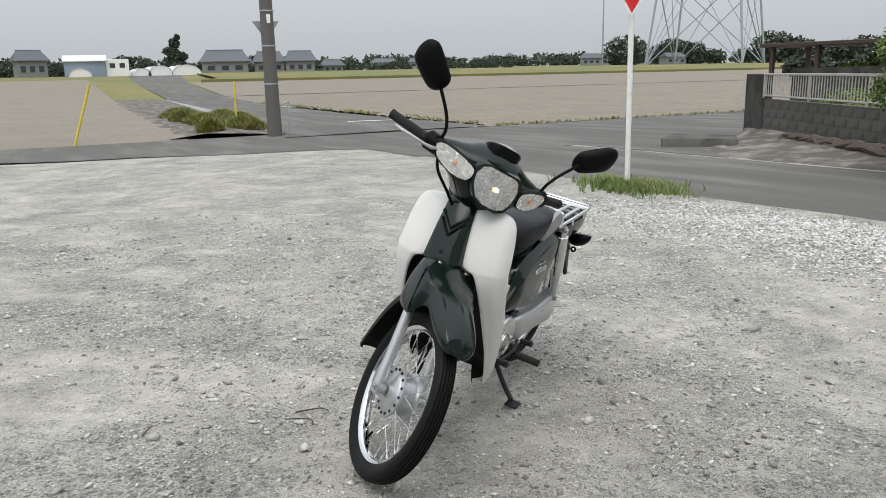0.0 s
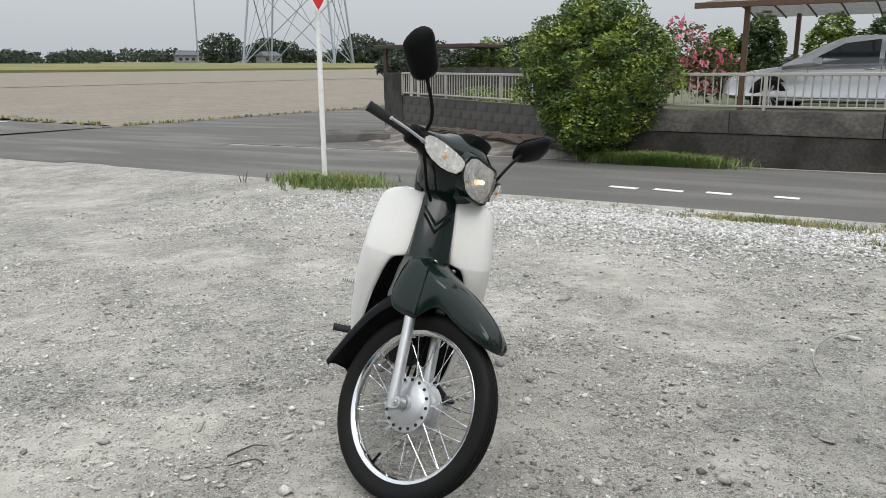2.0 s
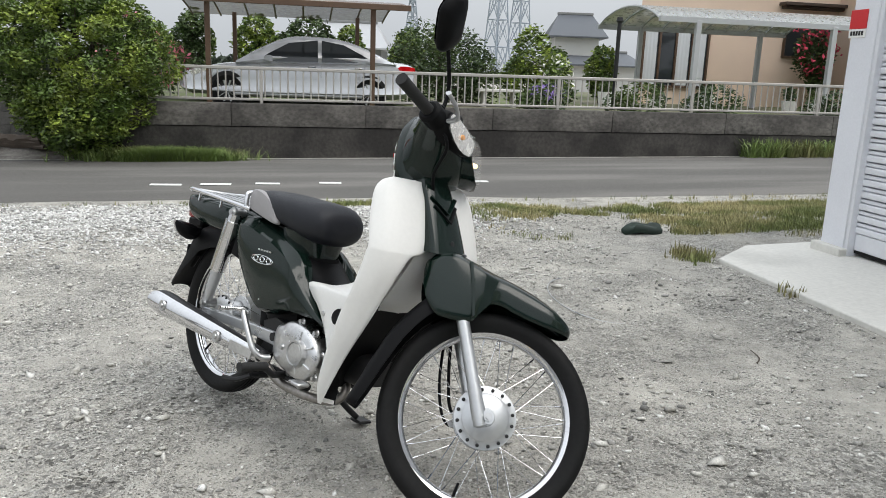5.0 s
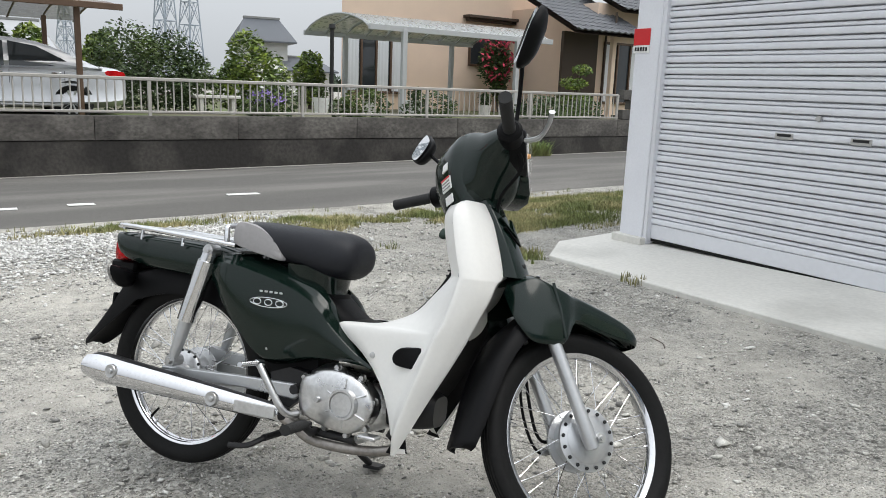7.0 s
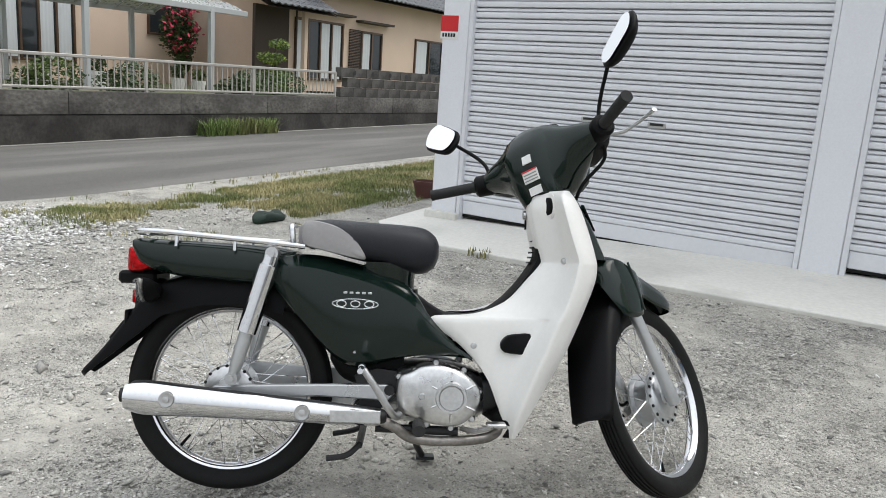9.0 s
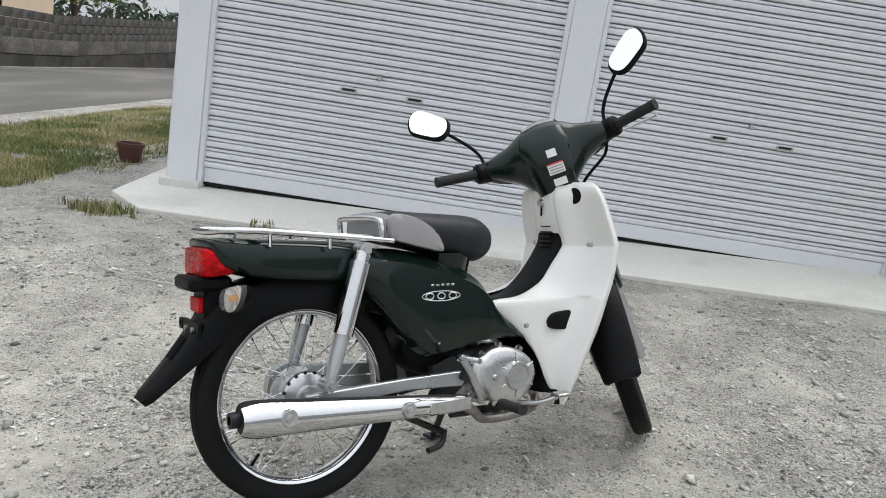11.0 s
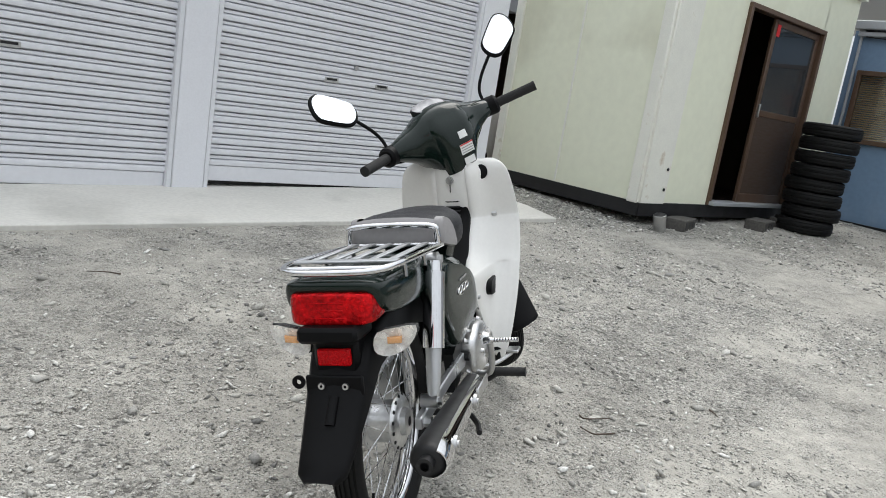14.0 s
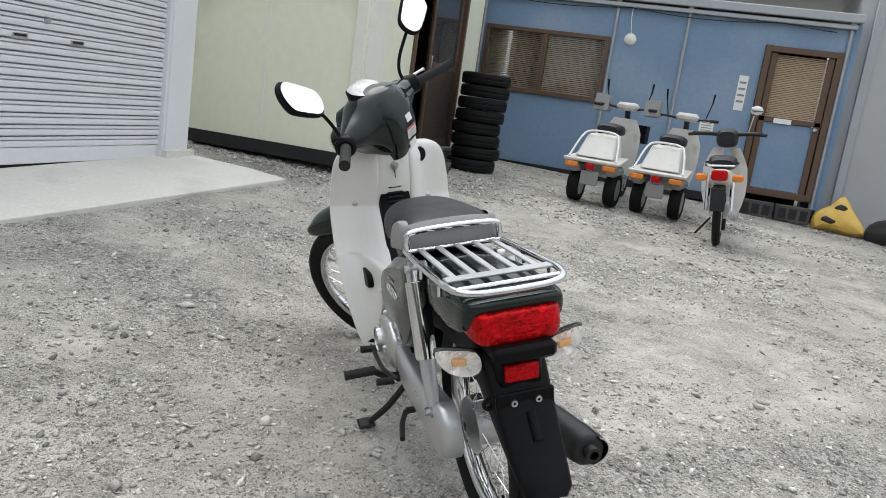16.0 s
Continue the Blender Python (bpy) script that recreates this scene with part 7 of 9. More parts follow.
# ---- the car and its carport ----
def car(m):
    c = thing("car", "silver saloon car parked under the carport", "car", m=m)
    # forward +x, rear bumper at x=-2.35
    prof = [(-2.38, 0.78, 0.45, 0.70), (-2.30, 0.93, 0.30, 0.82), (-1.9, 0.98, 0.24, 0.88), (-1.2, 0.94, 0.22, 0.90), (0.0, 0.91, 0.22, 0.90), (0.9, 0.89, 0.22, 0.90), (1.5, 0.85, 0.24, 0.88), (2.0, 0.76, 0.26, 0.84), (2.25, 0.68, 0.30, 0.74), (2.36, 0.58, 0.38, 0.58)]
    rings = []
    for x, t, b, w in prof:
        rings.append([(x, -w * 0.9, b), (x, -w, b + (t - b) * 0.35), (x, -w * 0.98, b + (t - b) * 0.75), (x, -w * 0.86, t - 0.01), (x, 0, t + 0.025), (x, w * 0.86, t - 0.01), (x, w * 0.98, b + (t - b) * 0.75), (x, w, b + (t - b) * 0.35), (x, w * 0.9, b)])
    body = Geo().rings(smooth_rings(rings, 2, 3), True, True, True).obj("body", M_CARPAINT, c, smooth=50)
    roof = [(-1.95, 0.98, 0.95, 0.74), (-1.55, 1.17, 0.93, 0.71), (-0.95, 1.39, 0.92, 0.65), (-0.3, 1.45, 0.90, 0.63), (0.25, 1.42, 0.90, 0.64), (0.8, 1.20, 0.89, 0.70), (1.25, 0.95, 0.88, 0.75)]
    rings = [[(x, -w - 0.06, b - 0.03), (x, -w, b + (t - b) * 0.55), (x, -w * 0.86, t - 0.03), (x, 0, t), (x, w * 0.86, t - 0.03), (x, w, b + (t - b) * 0.55), (x, w + 0.06, b - 0.03)] for x, t, b, w in roof]
    Geo().rings(smooth_rings(rings, 2, 3), True, True, True).obj("cabin", M_CARPAINT, c, smooth=50)
    for side in (-1, 1):
        for o in ([(-0.36, 0.94), (0.86, 0.92), (0.62, 1.08), (0.22, 1.30), (-0.36, 1.37)], [(-0.44, 0.94), (-1.50, 0.97), (-1.28, 1.10), (-0.88, 1.30), (-0.44, 1.37)]):
            q = Geo()
            q.prism(o, side * 0.765, side * 0.68, mat=Matrix.Translation((0, side * 0.0, 0)) @ Matrix(((1, 0, 0, 0), (0, 1, -side * 0.20, side * 0.20), (0, 0, 1, 0), (0, 0, 0, 1))))
            q.obj("side_window", M_GLASS, c, "dark tinted side window")
        q = Geo()
        q.rings(smooth_rings([[(0.60 + dx, side * (0.84 + dy), 0.985 + dz) for dx, dz in ((-0.07, -0.05), (0.07, -0.04), (0.09, 0.04), (-0.05, 0.06))] for dy in (0.0, 0.14, 0.18)], 2, 2), True, True, True)
        q.obj("door_mirror", M_CARPAINT, c)
        q = Geo()
        q.tube([(-1.25, side * 0.895, 0.28), (1.28, side * 0.895, 0.28)], 0.035, 8)
        q.obj("sill", M_CARPAINT, c)
        for x in (-0.42, -1.35):
            q = Geo()
            q.box((x + 0.18, side * 0.90, 0.84), (0.16, 0.02, 0.025), ch=0.006)
            q.obj("door_handle", M_CHROME, c)
        for x in (-0.42, 0.78, -1.30):
            q = Geo()
            q.box((x, side * 0.893, 0.62), (0.008, 0.012, 0.52))
            q.obj("door_gap", M_DARKMETAL, c)
        q = Geo()
        q.rings(smooth_rings([[(x, side * y, z) for x, z in ((2.12, 0.70), (1.80, 0.80), (1.72, 0.76), (2.05, 0.62))] for y in (0.72, 0.84)], 2, 2), True, True, True)
        q.obj("headlamp", M_REFLECTOR, c, "clear headlamp")
        q = Geo()
        q.rings(smooth_rings([[(x, side * y, z) for x, z in ((-2.32, 0.90), (-2.04, 0.92), (-2.0, 0.84), (-2.30, 0.79))] for y in (0.62, 0.85)], 2, 2), True, True, True)
        q.obj("tail_lamp", M_RED, c, "red tail lamp")
        for x in (1.42, -1.40):
            q = Geo()
            q.lathe([(0.20, -0.10), (0.30, -0.105), (0.325, -0.08), (0.33, 0.0), (0.325, 0.08), (0.30, 0.105), (0.20, 0.10)], 32, mat=Matrix.Translation((x, side * 0.80, 0.33)))
            w = q.obj("wheel", M_RUBBER, c, "black tyre")
            q = Geo()
            q.lathe([(0.0, 0.06), (0.06, 0.08), (0.17, 0.05), (0.205, 0.09), (0.22, 0.10), (0.225, 0.0)], 32, mat=Matrix.Translation((x, side * 0.80, 0.33)) @ Matrix.Rotation(radians(0 if side > 0 else 180), 4, "Z"))
            q.obj("rim", M_DARKMETAL, w)
            for k in range(10):
                a = 2 * math.pi * k / 10
                q = Geo()
                q.tube([(x + 0.04 * math.cos(a), side * 0.895, 0.33 + 0.04 * math.sin(a)), (x + 0.215 * math.cos(a), side * 0.905, 0.33 + 0.215 * math.sin(a))], [0.014, 0.02], 6, flat=0.5)
                q.obj("spoke", M_SILVER, w)
            q = Geo()
            q.lathe([(0.0, 0.0), (0.37, 0.0), (0.37, 0.02), (0.0, 0.02)], 32, mat=Matrix.Translation((x, side * 0.885 - 0.01, 0.345)))
            q.obj("wheel_arch", M_DARKMETAL, c, "dark wheel arch")
    return c


car(pose(14.9, -0.40, 0.31, 0, 0, 90))
cp = thing("carport", "bronze carport with a translucent ribbed roof", "carport")
for x, y in ((12.5, 1.2), (12.5, -1.72), (16.6, 1.05), (16.6, -1.72)):
    q = Geo()
    q.box((x, y, 1.3), (0.09, 0.09, 2.0), ch=0.006)
    q.obj("post", M_BROWN, cp, "bronze aluminium post")
q = Geo()
q.rings([[(x, y, 2.26 + 0.22 * math.sin((x - 12.2) / 4.8 * math.pi)) for x in [12.2 + i * 0.4 for i in range(13)]] for y in (2.0, -2.35)], False, False, False)
M_ROOFSHEET = material("brown_roof_sheet", (0.15, 0.10, 0.08), 0.35, var=0.1, alpha=0.72)
q.obj("roof_sheet", M_ROOFSHEET, cp)
for y in [2.0 - i * 0.62 for i in range(8)]:
    q = Geo()
    q.tube([(x, y, 2.24 + 0.22 * math.sin((x - 12.2) / 4.8 * math.pi)) for x in [12.2 + i * 0.4 for i in range(13)]], 0.02, 6)
    q.obj("rib", M_BROWN, cp)
q = Geo()
q.box((12.2, -0.17, 2.24), (0.06, 4.4, 0.10), ch=0.006)
q.obj("gutter", M_BROWN, cp)

# ---- the house with its terrace roof ----
hs_ = thing("house", "two-storey house with salmon stucco walls, tiled porch roof and sash windows", "house")
HX = 22.0
q = Geo()
q.rings([[(x, y, z) for x, y in ((HX, -11.1), (HX, -20.0), (HX + 6.0, -20.0), (HX + 6.0, -14.2))] for z in (0.2, 6.2)], True, True, True)
q.obj("wall", M_HOUSE, hs_, "salmon stucco wall")
q = Geo()
q.box((HX + 2.9, -15.65, 6.3), (7.2, 9.9, 0.25))
q.obj("roof", M_ROOF, hs_)


def sash(y0, y1, z0, z1, x, parent, panes=2, curtain=True, dark=M_BROWN):
    q = Geo()
    for y in np.linspace(y0, y1, panes + 1):
        q.box((x - 0.03, float(y), (z0 + z1) / 2), (0.10, 0.07, z1 - z0), ch=0.006)
    for z in (z0, z1):
        q.box((x - 0.03, (y0 + y1) / 2, z), (0.10, abs(y1 - y0) + 0.07, 0.07), ch=0.006)
    w = q.obj("window", dark, parent, "bronze sash window")
    for i in range(panes):
        a, b = y0 + (y1 - y0) * i / panes, y0 + (y1 - y0) * (i + 1) / panes
        q = Geo()
        q.box((x - 0.015, (a + b) / 2, (z0 + z1) / 2), (0.02, abs(b - a), z1 - z0))
        q.obj("pane", M_GLASS, w, "dark window pane")
        if curtain and i != 1:
            q = Geo()
            n = 14
            q.rings([[(x - 0.032 + 0.006 * math.sin(k * 1.7), a + (b - a) * (0.1 + 0.8 * k / n), z) for k in range(n)] for z in (z0 + 0.05, z1 - 0.05)], False, False, False)
            q.obj("curtain", M_CURTAIN, w, "white curtain")
    return w


sash(-11.25, -13.5, 0.95, 3.2, HX, hs_, 4)
q = Geo()
q.box((HX - 0.15, -17.08, 3.72), (0.5, 2.4, 0.10), ch=0.01)
q.box((HX - 0.12, -17.08, 3.62), (0.3, 2.2, 0.10), ch=0.01)
q.obj("awning", M_WOODDARK, hs_, "small brown window hood")
sash(-16.2, -17.95, 2.05, 3.3, HX, hs_, 2, False)
# the nearer wing with tiled eaves
PX = 17.5
wing = thing("house_wing", "single-storey house wing with grey tiled roof and dark entrance", "house")
q = Geo()
q.box((PX + 3.0, -24.7, 2.3), (6.0, 13.2, 3.6))
q.obj("wall", M_HOUSE, wing, "salmon plaster wall")
# flat dark panel stands for the shade in the entrance recess
q = Geo()
q.box((PX - 0.0, -17.4, 1.8), (0.12, 1.5, 2.6))
q.obj("entrance_recess", M_WOODDARK, wing, "dark panel standing for the shaded entrance recess")
q = Geo()
q.box((PX - 0.7, -18.2, 1.7), (0.16, 0.16, 2.9), ch=0.01)
q.obj("porch_post", M_HOUSE, wing)
sash(-18.5, -20.9, 0.9, 2.85, PX, wing, 4)
sash(-22.0, -23.2, 1.2, 2.7, PX, wing, 2)
sash(-25.5, -27.5, 1.2, 2.7, PX, wing, 2)
q = Geo()
for k in range(26):
    q.box((PX - 0.05, -21.62, 1.35 + k * 0.055), (0.06, 0.66, 0.03), mat=None)
q.obj("louvre_shutter", M_WOODDARK, wing, "brown louvred shutter")
q = Geo()
q.box((PX - 0.18, -19.7, 3.15), (0.45, 3.0, 0.08), ch=0.01)
q.box((PX - 0.18, -22.6, 3.05), (0.4, 1.9, 0.08), ch=0.01)
q.obj("hood", M_WOODDARK, wing, "brown hood over the windows")


def tiled_roof(parent, p00, du, dv, nu, nv):
    """Rows of curved tiles from a corner along du (sideways) and dv (up the slope)."""
    first_ = None
    ul, vl = Vector(du), Vector(dv)
    for j in range(nv):
        for i in range(nu):
            if first_ is None:
                s = Geo()
                un, vn = ul.normalized(), vl.normalized()
                nn = un.cross(vn)
                if nn.z < 0:
                    nn = -nn
                a, b = ul.length, vl.length * 1.12
                r = []
                for t, hgt in ((0, 0.035), (0.18, 0.05), (0.36, 0.03), (0.7, 0.0), (1.0, 0.03)):
                    r.append([tuple(un * (a * t) + nn * (hgt + 0.02)), tuple(un * (a * t) + vn * b + nn * hgt)])
                s.rings(r, False, False, False)
                s.rings([[tuple(un * (a * t) + nn * (h2 + 0.02)), tuple(un * (a * t) + nn * (h2 - 0.02))] for t, h2 in ((0, 0.035), (0.18, 0.05), (0.36, 0.03), (0.7, 0.0), (1.0, 0.03))], False, False, False)
                first_ = s.obj("tile", M_ROOF, parent, smooth=30)
                ob = first_
            else:
                ob = new("tile", first_.data)
                ob.parent = parent
            ob.location = Vector(p00) + ul * i + vl * j


q = Geo()
q.add([(PX - 1.4, -15.9, 3.02), (PX - 1.4, -19.0, 3.02), (PX + 2.0, -19.0, 4.6), (PX + 2.0, -15.9, 4.6)], [(0, 1, 2, 3)])
q.add([(PX - 1.4, -15.9, 2.94), (PX - 1.4, -19.0, 2.94), (PX + 2.0, -19.0, 4.5), (PX + 2.0, -15.9, 4.5)], [(0, 1, 2, 3)])
rfp = q.obj("porch_roof", M_WOODDARK, wing, "timber roof deck")
tiled_roof(rfp, (PX - 1.45, -15.9, 3.04), (0, -0.28, 0), (0.30, 0, 0.139), 11, 10)
q = Geo()
q.add([(PX - 0.8, -18.4, 3.85), (PX - 0.8, -32.0, 3.85), (PX + 3, -32.0, 5.6), (PX + 3, -18.4, 5.6)], [(0, 1, 2, 3)])
q.add([(PX - 0.8, -18.4, 3.77), (PX - 0.8, -32.0, 3.77), (PX + 3, -32.0, 5.5), (PX + 3, -18.4, 5.5)], [(0, 1, 2, 3)])
rfm = q.obj("main_roof", M_WOODDARK, wing, "timber roof deck")
tiled_roof(rfm, (PX - 0.85, -18.4, 3.87), (0, -0.28, 0), (0.30, 0, 0.138), 37, 8)
q = Geo()
q.tube([(PX - 0.75, -18.2, 3.75), (PX - 0.75, -18.2, 3.4), (PX - 0.2, -18.35, 3.2), (PX - 0.2, -18.35, 0.6)], 0.035, 8)
q.obj("downpipe", M_WOODDARK, wing, "brown rain pipe")
# terrace roof
tr_ = thing("terrace_roof", "white aluminium terrace roof with clear arched panels", "terrace roof")
for x, y in ((16.0, -9.95), (16.0, -13.65), (20.0, -10.25), (20.0, -14.1)):
    q = Geo()
    q.box((x, y, 1.5), (0.13, 0.13, 2.2), ch=0.008)
    q.obj("post", M_GREYWALL, tr_, "pale aluminium post")


def vault(k):
    return 16.0 + 4.0 * k / 10, 2.60 + 0.42 * math.sin(k / 10 * math.pi) ** 0.75


for y in [-8.95 - i * 0.66 for i in range(10)]:
    q = Geo()
    q.tube([(vault(k)[0], y, vault(k)[1]) for k in range(11)], 0.03, 6)
    q.obj("arch_rib", M_GREYWALL, tr_)
q = Geo()
q.rings([[(vault(k)[0], y, vault(k)[1] + 0.03) for k in range(11)] for y in (-8.95, -14.9)], False, False, False)
pn = q.obj("panel", material("frosted_sheet", (0.75, 0.78, 0.8), 0.3, var=0.05, trans=0.7), tr_, "translucent roof sheet")
for x in (16.0, 20.0):
    q = Geo()
    q.box((x, -11.92, 2.60), (0.10, 6.0, 0.14), ch=0.008)
    q.obj("beam", M_GREYWALL, tr_, "pale aluminium beam")

# ---- garden plants and clutter ----
tree("garden_hedge", "rounded green garden shrub behind the railing", "shrub", (16, -3.6, 0.4), [((16, -3.2, 1.5), (0.9, 0.8, 0.8)), ((16, -4.0, 1.3), (0.9, 0.8, 0.9)), ((16.2, -3.6, 1.1), (1.0, 1.2, 0.9)), ((16.0, -4.6, 1.0), (0.6, 0.5, 0.7))], 9000, 0.05, M_LEAFDARK, 0.06, "garden shrubs")
tree("garden_hedge", "loose white-flowering garden shrub", "shrub", (16, -6.0, 0.4), [((16, -5.8, 1.6), (0.6, 0.45, 0.7)), ((16, -6.3, 1.1), (0.7, 0.5, 0.7)), ((16.2, -5.6, 1.0), (0.6, 0.5, 0.6))], 4200, 0.06, M_LEAF, 0.04, "garden shrubs")
fl = thing("blossom", "white blossoms on the garden shrub", "flowers", kind="stuff")
leaf_mesh("petals", blob_points(160, [((15.6, -6.2, 1.15), (0.5, 0.55, 0.5))], 0.7), 0.06, M_FLOWERWHITE, fl, flat=1.0)
fl = thing("rose_bush", "pink rose bush in bloom", "rose bush")
leaf_mesh("crown", blob_points(2600, [((14.8, 3.0, 1.4), (0.6, 0.7, 0.75)), ((14.8, 2.4, 1.1), (0.6, 0.6, 0.6))], 0.5), 0.05, M_LEAFDARK, fl)
M_PINK = material("rose_petal", (0.72, 0.22, 0.30), 0.6, var=0.2, island=True, objrand=0.3)
leaf_mesh("petals", blob_points(420, [((14.6, 3.0, 1.5), (0.6, 0.7, 0.7)), ((14.6, 2.4, 1.1), (0.5, 0.6, 0.5))], 0.8), 0.075, M_PINK, fl, flat=1.0)["kind"] = "stuff"
fl = thing("climbing_rose", "red climbing rose on the house wall", "climbing rose")
leaf_mesh("crown", blob_points(2600, [((21.3, -16.9, 2.1), (0.35, 0.75, 0.85)), ((21.3, -17.1, 1.4), (0.3, 0.35, 0.6))], 0.3), 0.07, M_LEAFDARK, fl)
leaf_mesh("petals", blob_points(190, [((21.1, -16.9, 2.2), (0.4, 0.8, 0.8)), ((21.1, -16.7, 2.9), (0.2, 0.9, 0.2))], 0.6), 0.085, M_FLOWER, fl, flat=1.0)["kind"] = "stuff"
g = Geo()
g.tube([(21.3, -17.1, 0.4), (21.3, -17.0, 1.2), (21.25, -16.9, 2.0)], 0.03, 6)
g.obj("stem", M_BARK, fl)
tree("topiary", "cloud-pruned green garden pine behind the railing", "topiary", (15.5, -15.6, 0.4), [((15.5, -15.6, 1.0), (0.45, 0.5, 0.2)), ((15.5, -15.4, 1.45), (0.4, 0.42, 0.18)), ((15.5, -15.7, 1.85), (0.3, 0.32, 0.16)), ((15.5, -15.5, 0.65), (0.5, 0.5, 0.2))], 2600, 0.045, M_LEAF, 0.05)
for (x, y), col_ in (((13.5, -14.0), M_LEAFDARK), ((12.5, -12.2), M_LEAFDARK), ((13.0, -9.0), M_LEAFDARK), ((12.8, -7.2), M_LEAFDARK), ((13.4, -5.5), M_LEAFDARK), ((11.5, -10.8), M_LEAFDARK)):
    tree("low_shrub", "low green garden plant behind the railing", "shrub", (x, y, 0.4), [((x, y, 0.75), (0.4, 0.55, 0.35)), ((x + 0.2, y + 0.4, 0.65), (0.3, 0.35, 0.25))], 900, 0.05, col_, 0.02, "low garden plants", trunk=False)
fl = thing("lilac_flowers", "patch of violet flowers in the garden", "flowers", kind="stuff")
leaf_mesh("petals", blob_points(500, [((15.0, -5.9, 0.80), (0.4, 0.45, 0.18))], 0.3), 0.05, M_FLOWERLILAC, fl, flat=1.0)
for x, y, h_, r_, m_ in ((17.2, -8.2, 0.42, 0.22, M_WHITEPAINT), (17.2, -9.6, 0.35, 0.2, M_CONCRETE), (17.0, -10.9, 0.42, 0.24, M_WHITEPAINT), (16.8, -13.2, 0.35, 0.2, M_CONCRETE), (16.9, -14.0, 0.3, 0.2, M_WHITEPAINT)):
    pt = thing("planter", "pale garden flower pot with plants", "flower pot", "garden pots")
    q = Geo()
    q.lathe([(0.0, 0.0), (r_ * 0.75, 0.0), (r_, h_), (r_ * 0.9, h_), (r_ * 0.85, h_ * 0.85), (0, h_ * 0.85)], 18, mat=Matrix.Translation((x, y, 0.38)) @ Matrix.Rotation(radians(90), 4, "X"))
    q.obj("pot", m_, pt)
    leaf_mesh("plant", blob_points(260, [((x, y, 0.38 + h_ + 0.15), (0.22, 0.22, 0.22))], 0.2), 0.05, M_LEAFDARK, pt)
lp = thing("garden_pole", "slender black pole standing in the garden", "pole")
q = Geo()
q.tube([(16.0, -7.92, 0.3), (16.0, -7.92, 2.45)], 0.05, 10)
q.obj("shaft", M_DARKMETAL, lp)
q = Geo()
q.lathe([(0.0, 0.10), (0.07, 0.09), (0.085, 0.0), (0.05, -0.04), (0.0, -0.04)], 14, mat=Matrix.Translation((16.0, -7.92, 2.48)) @ Matrix.Rotation(radians(90), 4, "X"))
q.obj("cap", M_DARKMETAL, lp)
bn = thing("garden_bench", "grey stone garden bench", "bench")
q = Geo()
q.box((15.5, -4.9, 0.78), (0.4, 1.0, 0.06), ch=0.01)
for y in (-4.55, -5.25):
    q.box((15.5, y, 0.56), (0.3, 0.08, 0.4), ch=0.01)
q.obj("seat", M_CONCRETE, bn)

# ---- trees behind the garden ----
for x, y, top, w, m_ in ((19.0, 3.2, 2.15, 0.55, M_LEAF), (19.2, 2.3, 2.5, 0.5, M_LEAFDARK), (19.4, 0.7, 2.45, 0.6, M_LEAF), (19.2, -0.65, 2.45, 0.8, M_LEAFDARK), (19.8, -1.75, 2.3, 0.45, M_LEAF), (19.3, -3.3, 2.2, 0.5, M_LEAF), (19.8, -7.6, 1.9, 0.55, M_LEAFDARK), (20.4, -9.3, 2.1, 0.5, M_LEAF)):
    tree("garden_tree", "round-crowned green garden tree behind the car", "tree", (x, y, 0.3), [((x, y, top - 0.35), (w * 0.75, w * 0.7, 0.36)), ((x, y + w * 0.5, top - 0.75), (w * 0.7, w * 0.6, 0.42)), ((x + 0.2, y - w * 0.5, top - 0.8), (w * 0.7, w * 0.6, 0.45)), ((x, y, top - 1.2), (w * 0.7, w * 0.75, 0.4))], 2600, 0.07, m_, 0.07, "garden trees", limbs=4)

# bluish grey puts the haze of distance into the lattice steel's colour
M_FARSTEEL = material("hazed_lattice_steel", (0.30, 0.34, 0.38), 0.8, var=0.1, scale=0.1)
M_FARROOF = material("blue_grey_roof_tile", (0.10, 0.11, 0.125), 0.6, var=0.15, scale=0.3)
# ---- far distance: pylon, houses, greenhouses, belts of trees ----
def strut(g, a, b, r):
    g.tube([a, b], r, 5, caps=False)


def pylon(name, x, y, z, half, h, r, label):
    p = thing(name, label, "pylon")
    g = Geo()
    lv = [0.0, 0.2, 0.38, 0.53, 0.66, 0.78, 0.88, 1.0]
    c = []
    for t in lv:
        w = half * (1 - 0.86 * t)
        a = radians(28)
        c.append([(x + w * (math.cos(a) * sx - math.sin(a) * sy), y + w * (math.sin(a) * sx + math.cos(a) * sy), z + h * t) for sx, sy in ((-1, -1), (1, -1), (1, 1), (-1, 1))])
    for i in range(len(lv) - 1):
        for k in range(4):
            j = (k + 1) % 4
            strut(g, c[i][k], c[i + 1][k], r)
            strut(g, c[i][k], c[i + 1][j], r * 0.5)
            strut(g, c[i][j], c[i + 1][k], r * 0.5)
            strut(g, c[i + 1][k], c[i + 1][j], r * 0.6)
            m = tuple((Vector(c[i][k]) + Vector(c[i][j])) / 2) if i else None
            q = tuple((Vector(c[i + 1][k]) + Vector(c[i + 1][j])) / 2)
            strut(g, q, c[i][k], r * 0.35)
            strut(g, q, c[i][j], r * 0.35)
    for t in (0.66, 0.8, 0.93):
        strut(g, (x - half * 0.9, y, z + h * t), (x + half * 0.9, y, z + h * t + 1), r * 0.6)
    g.obj("lattice", M_FARSTEEL, p, "galvanised steel lattice")
    return p


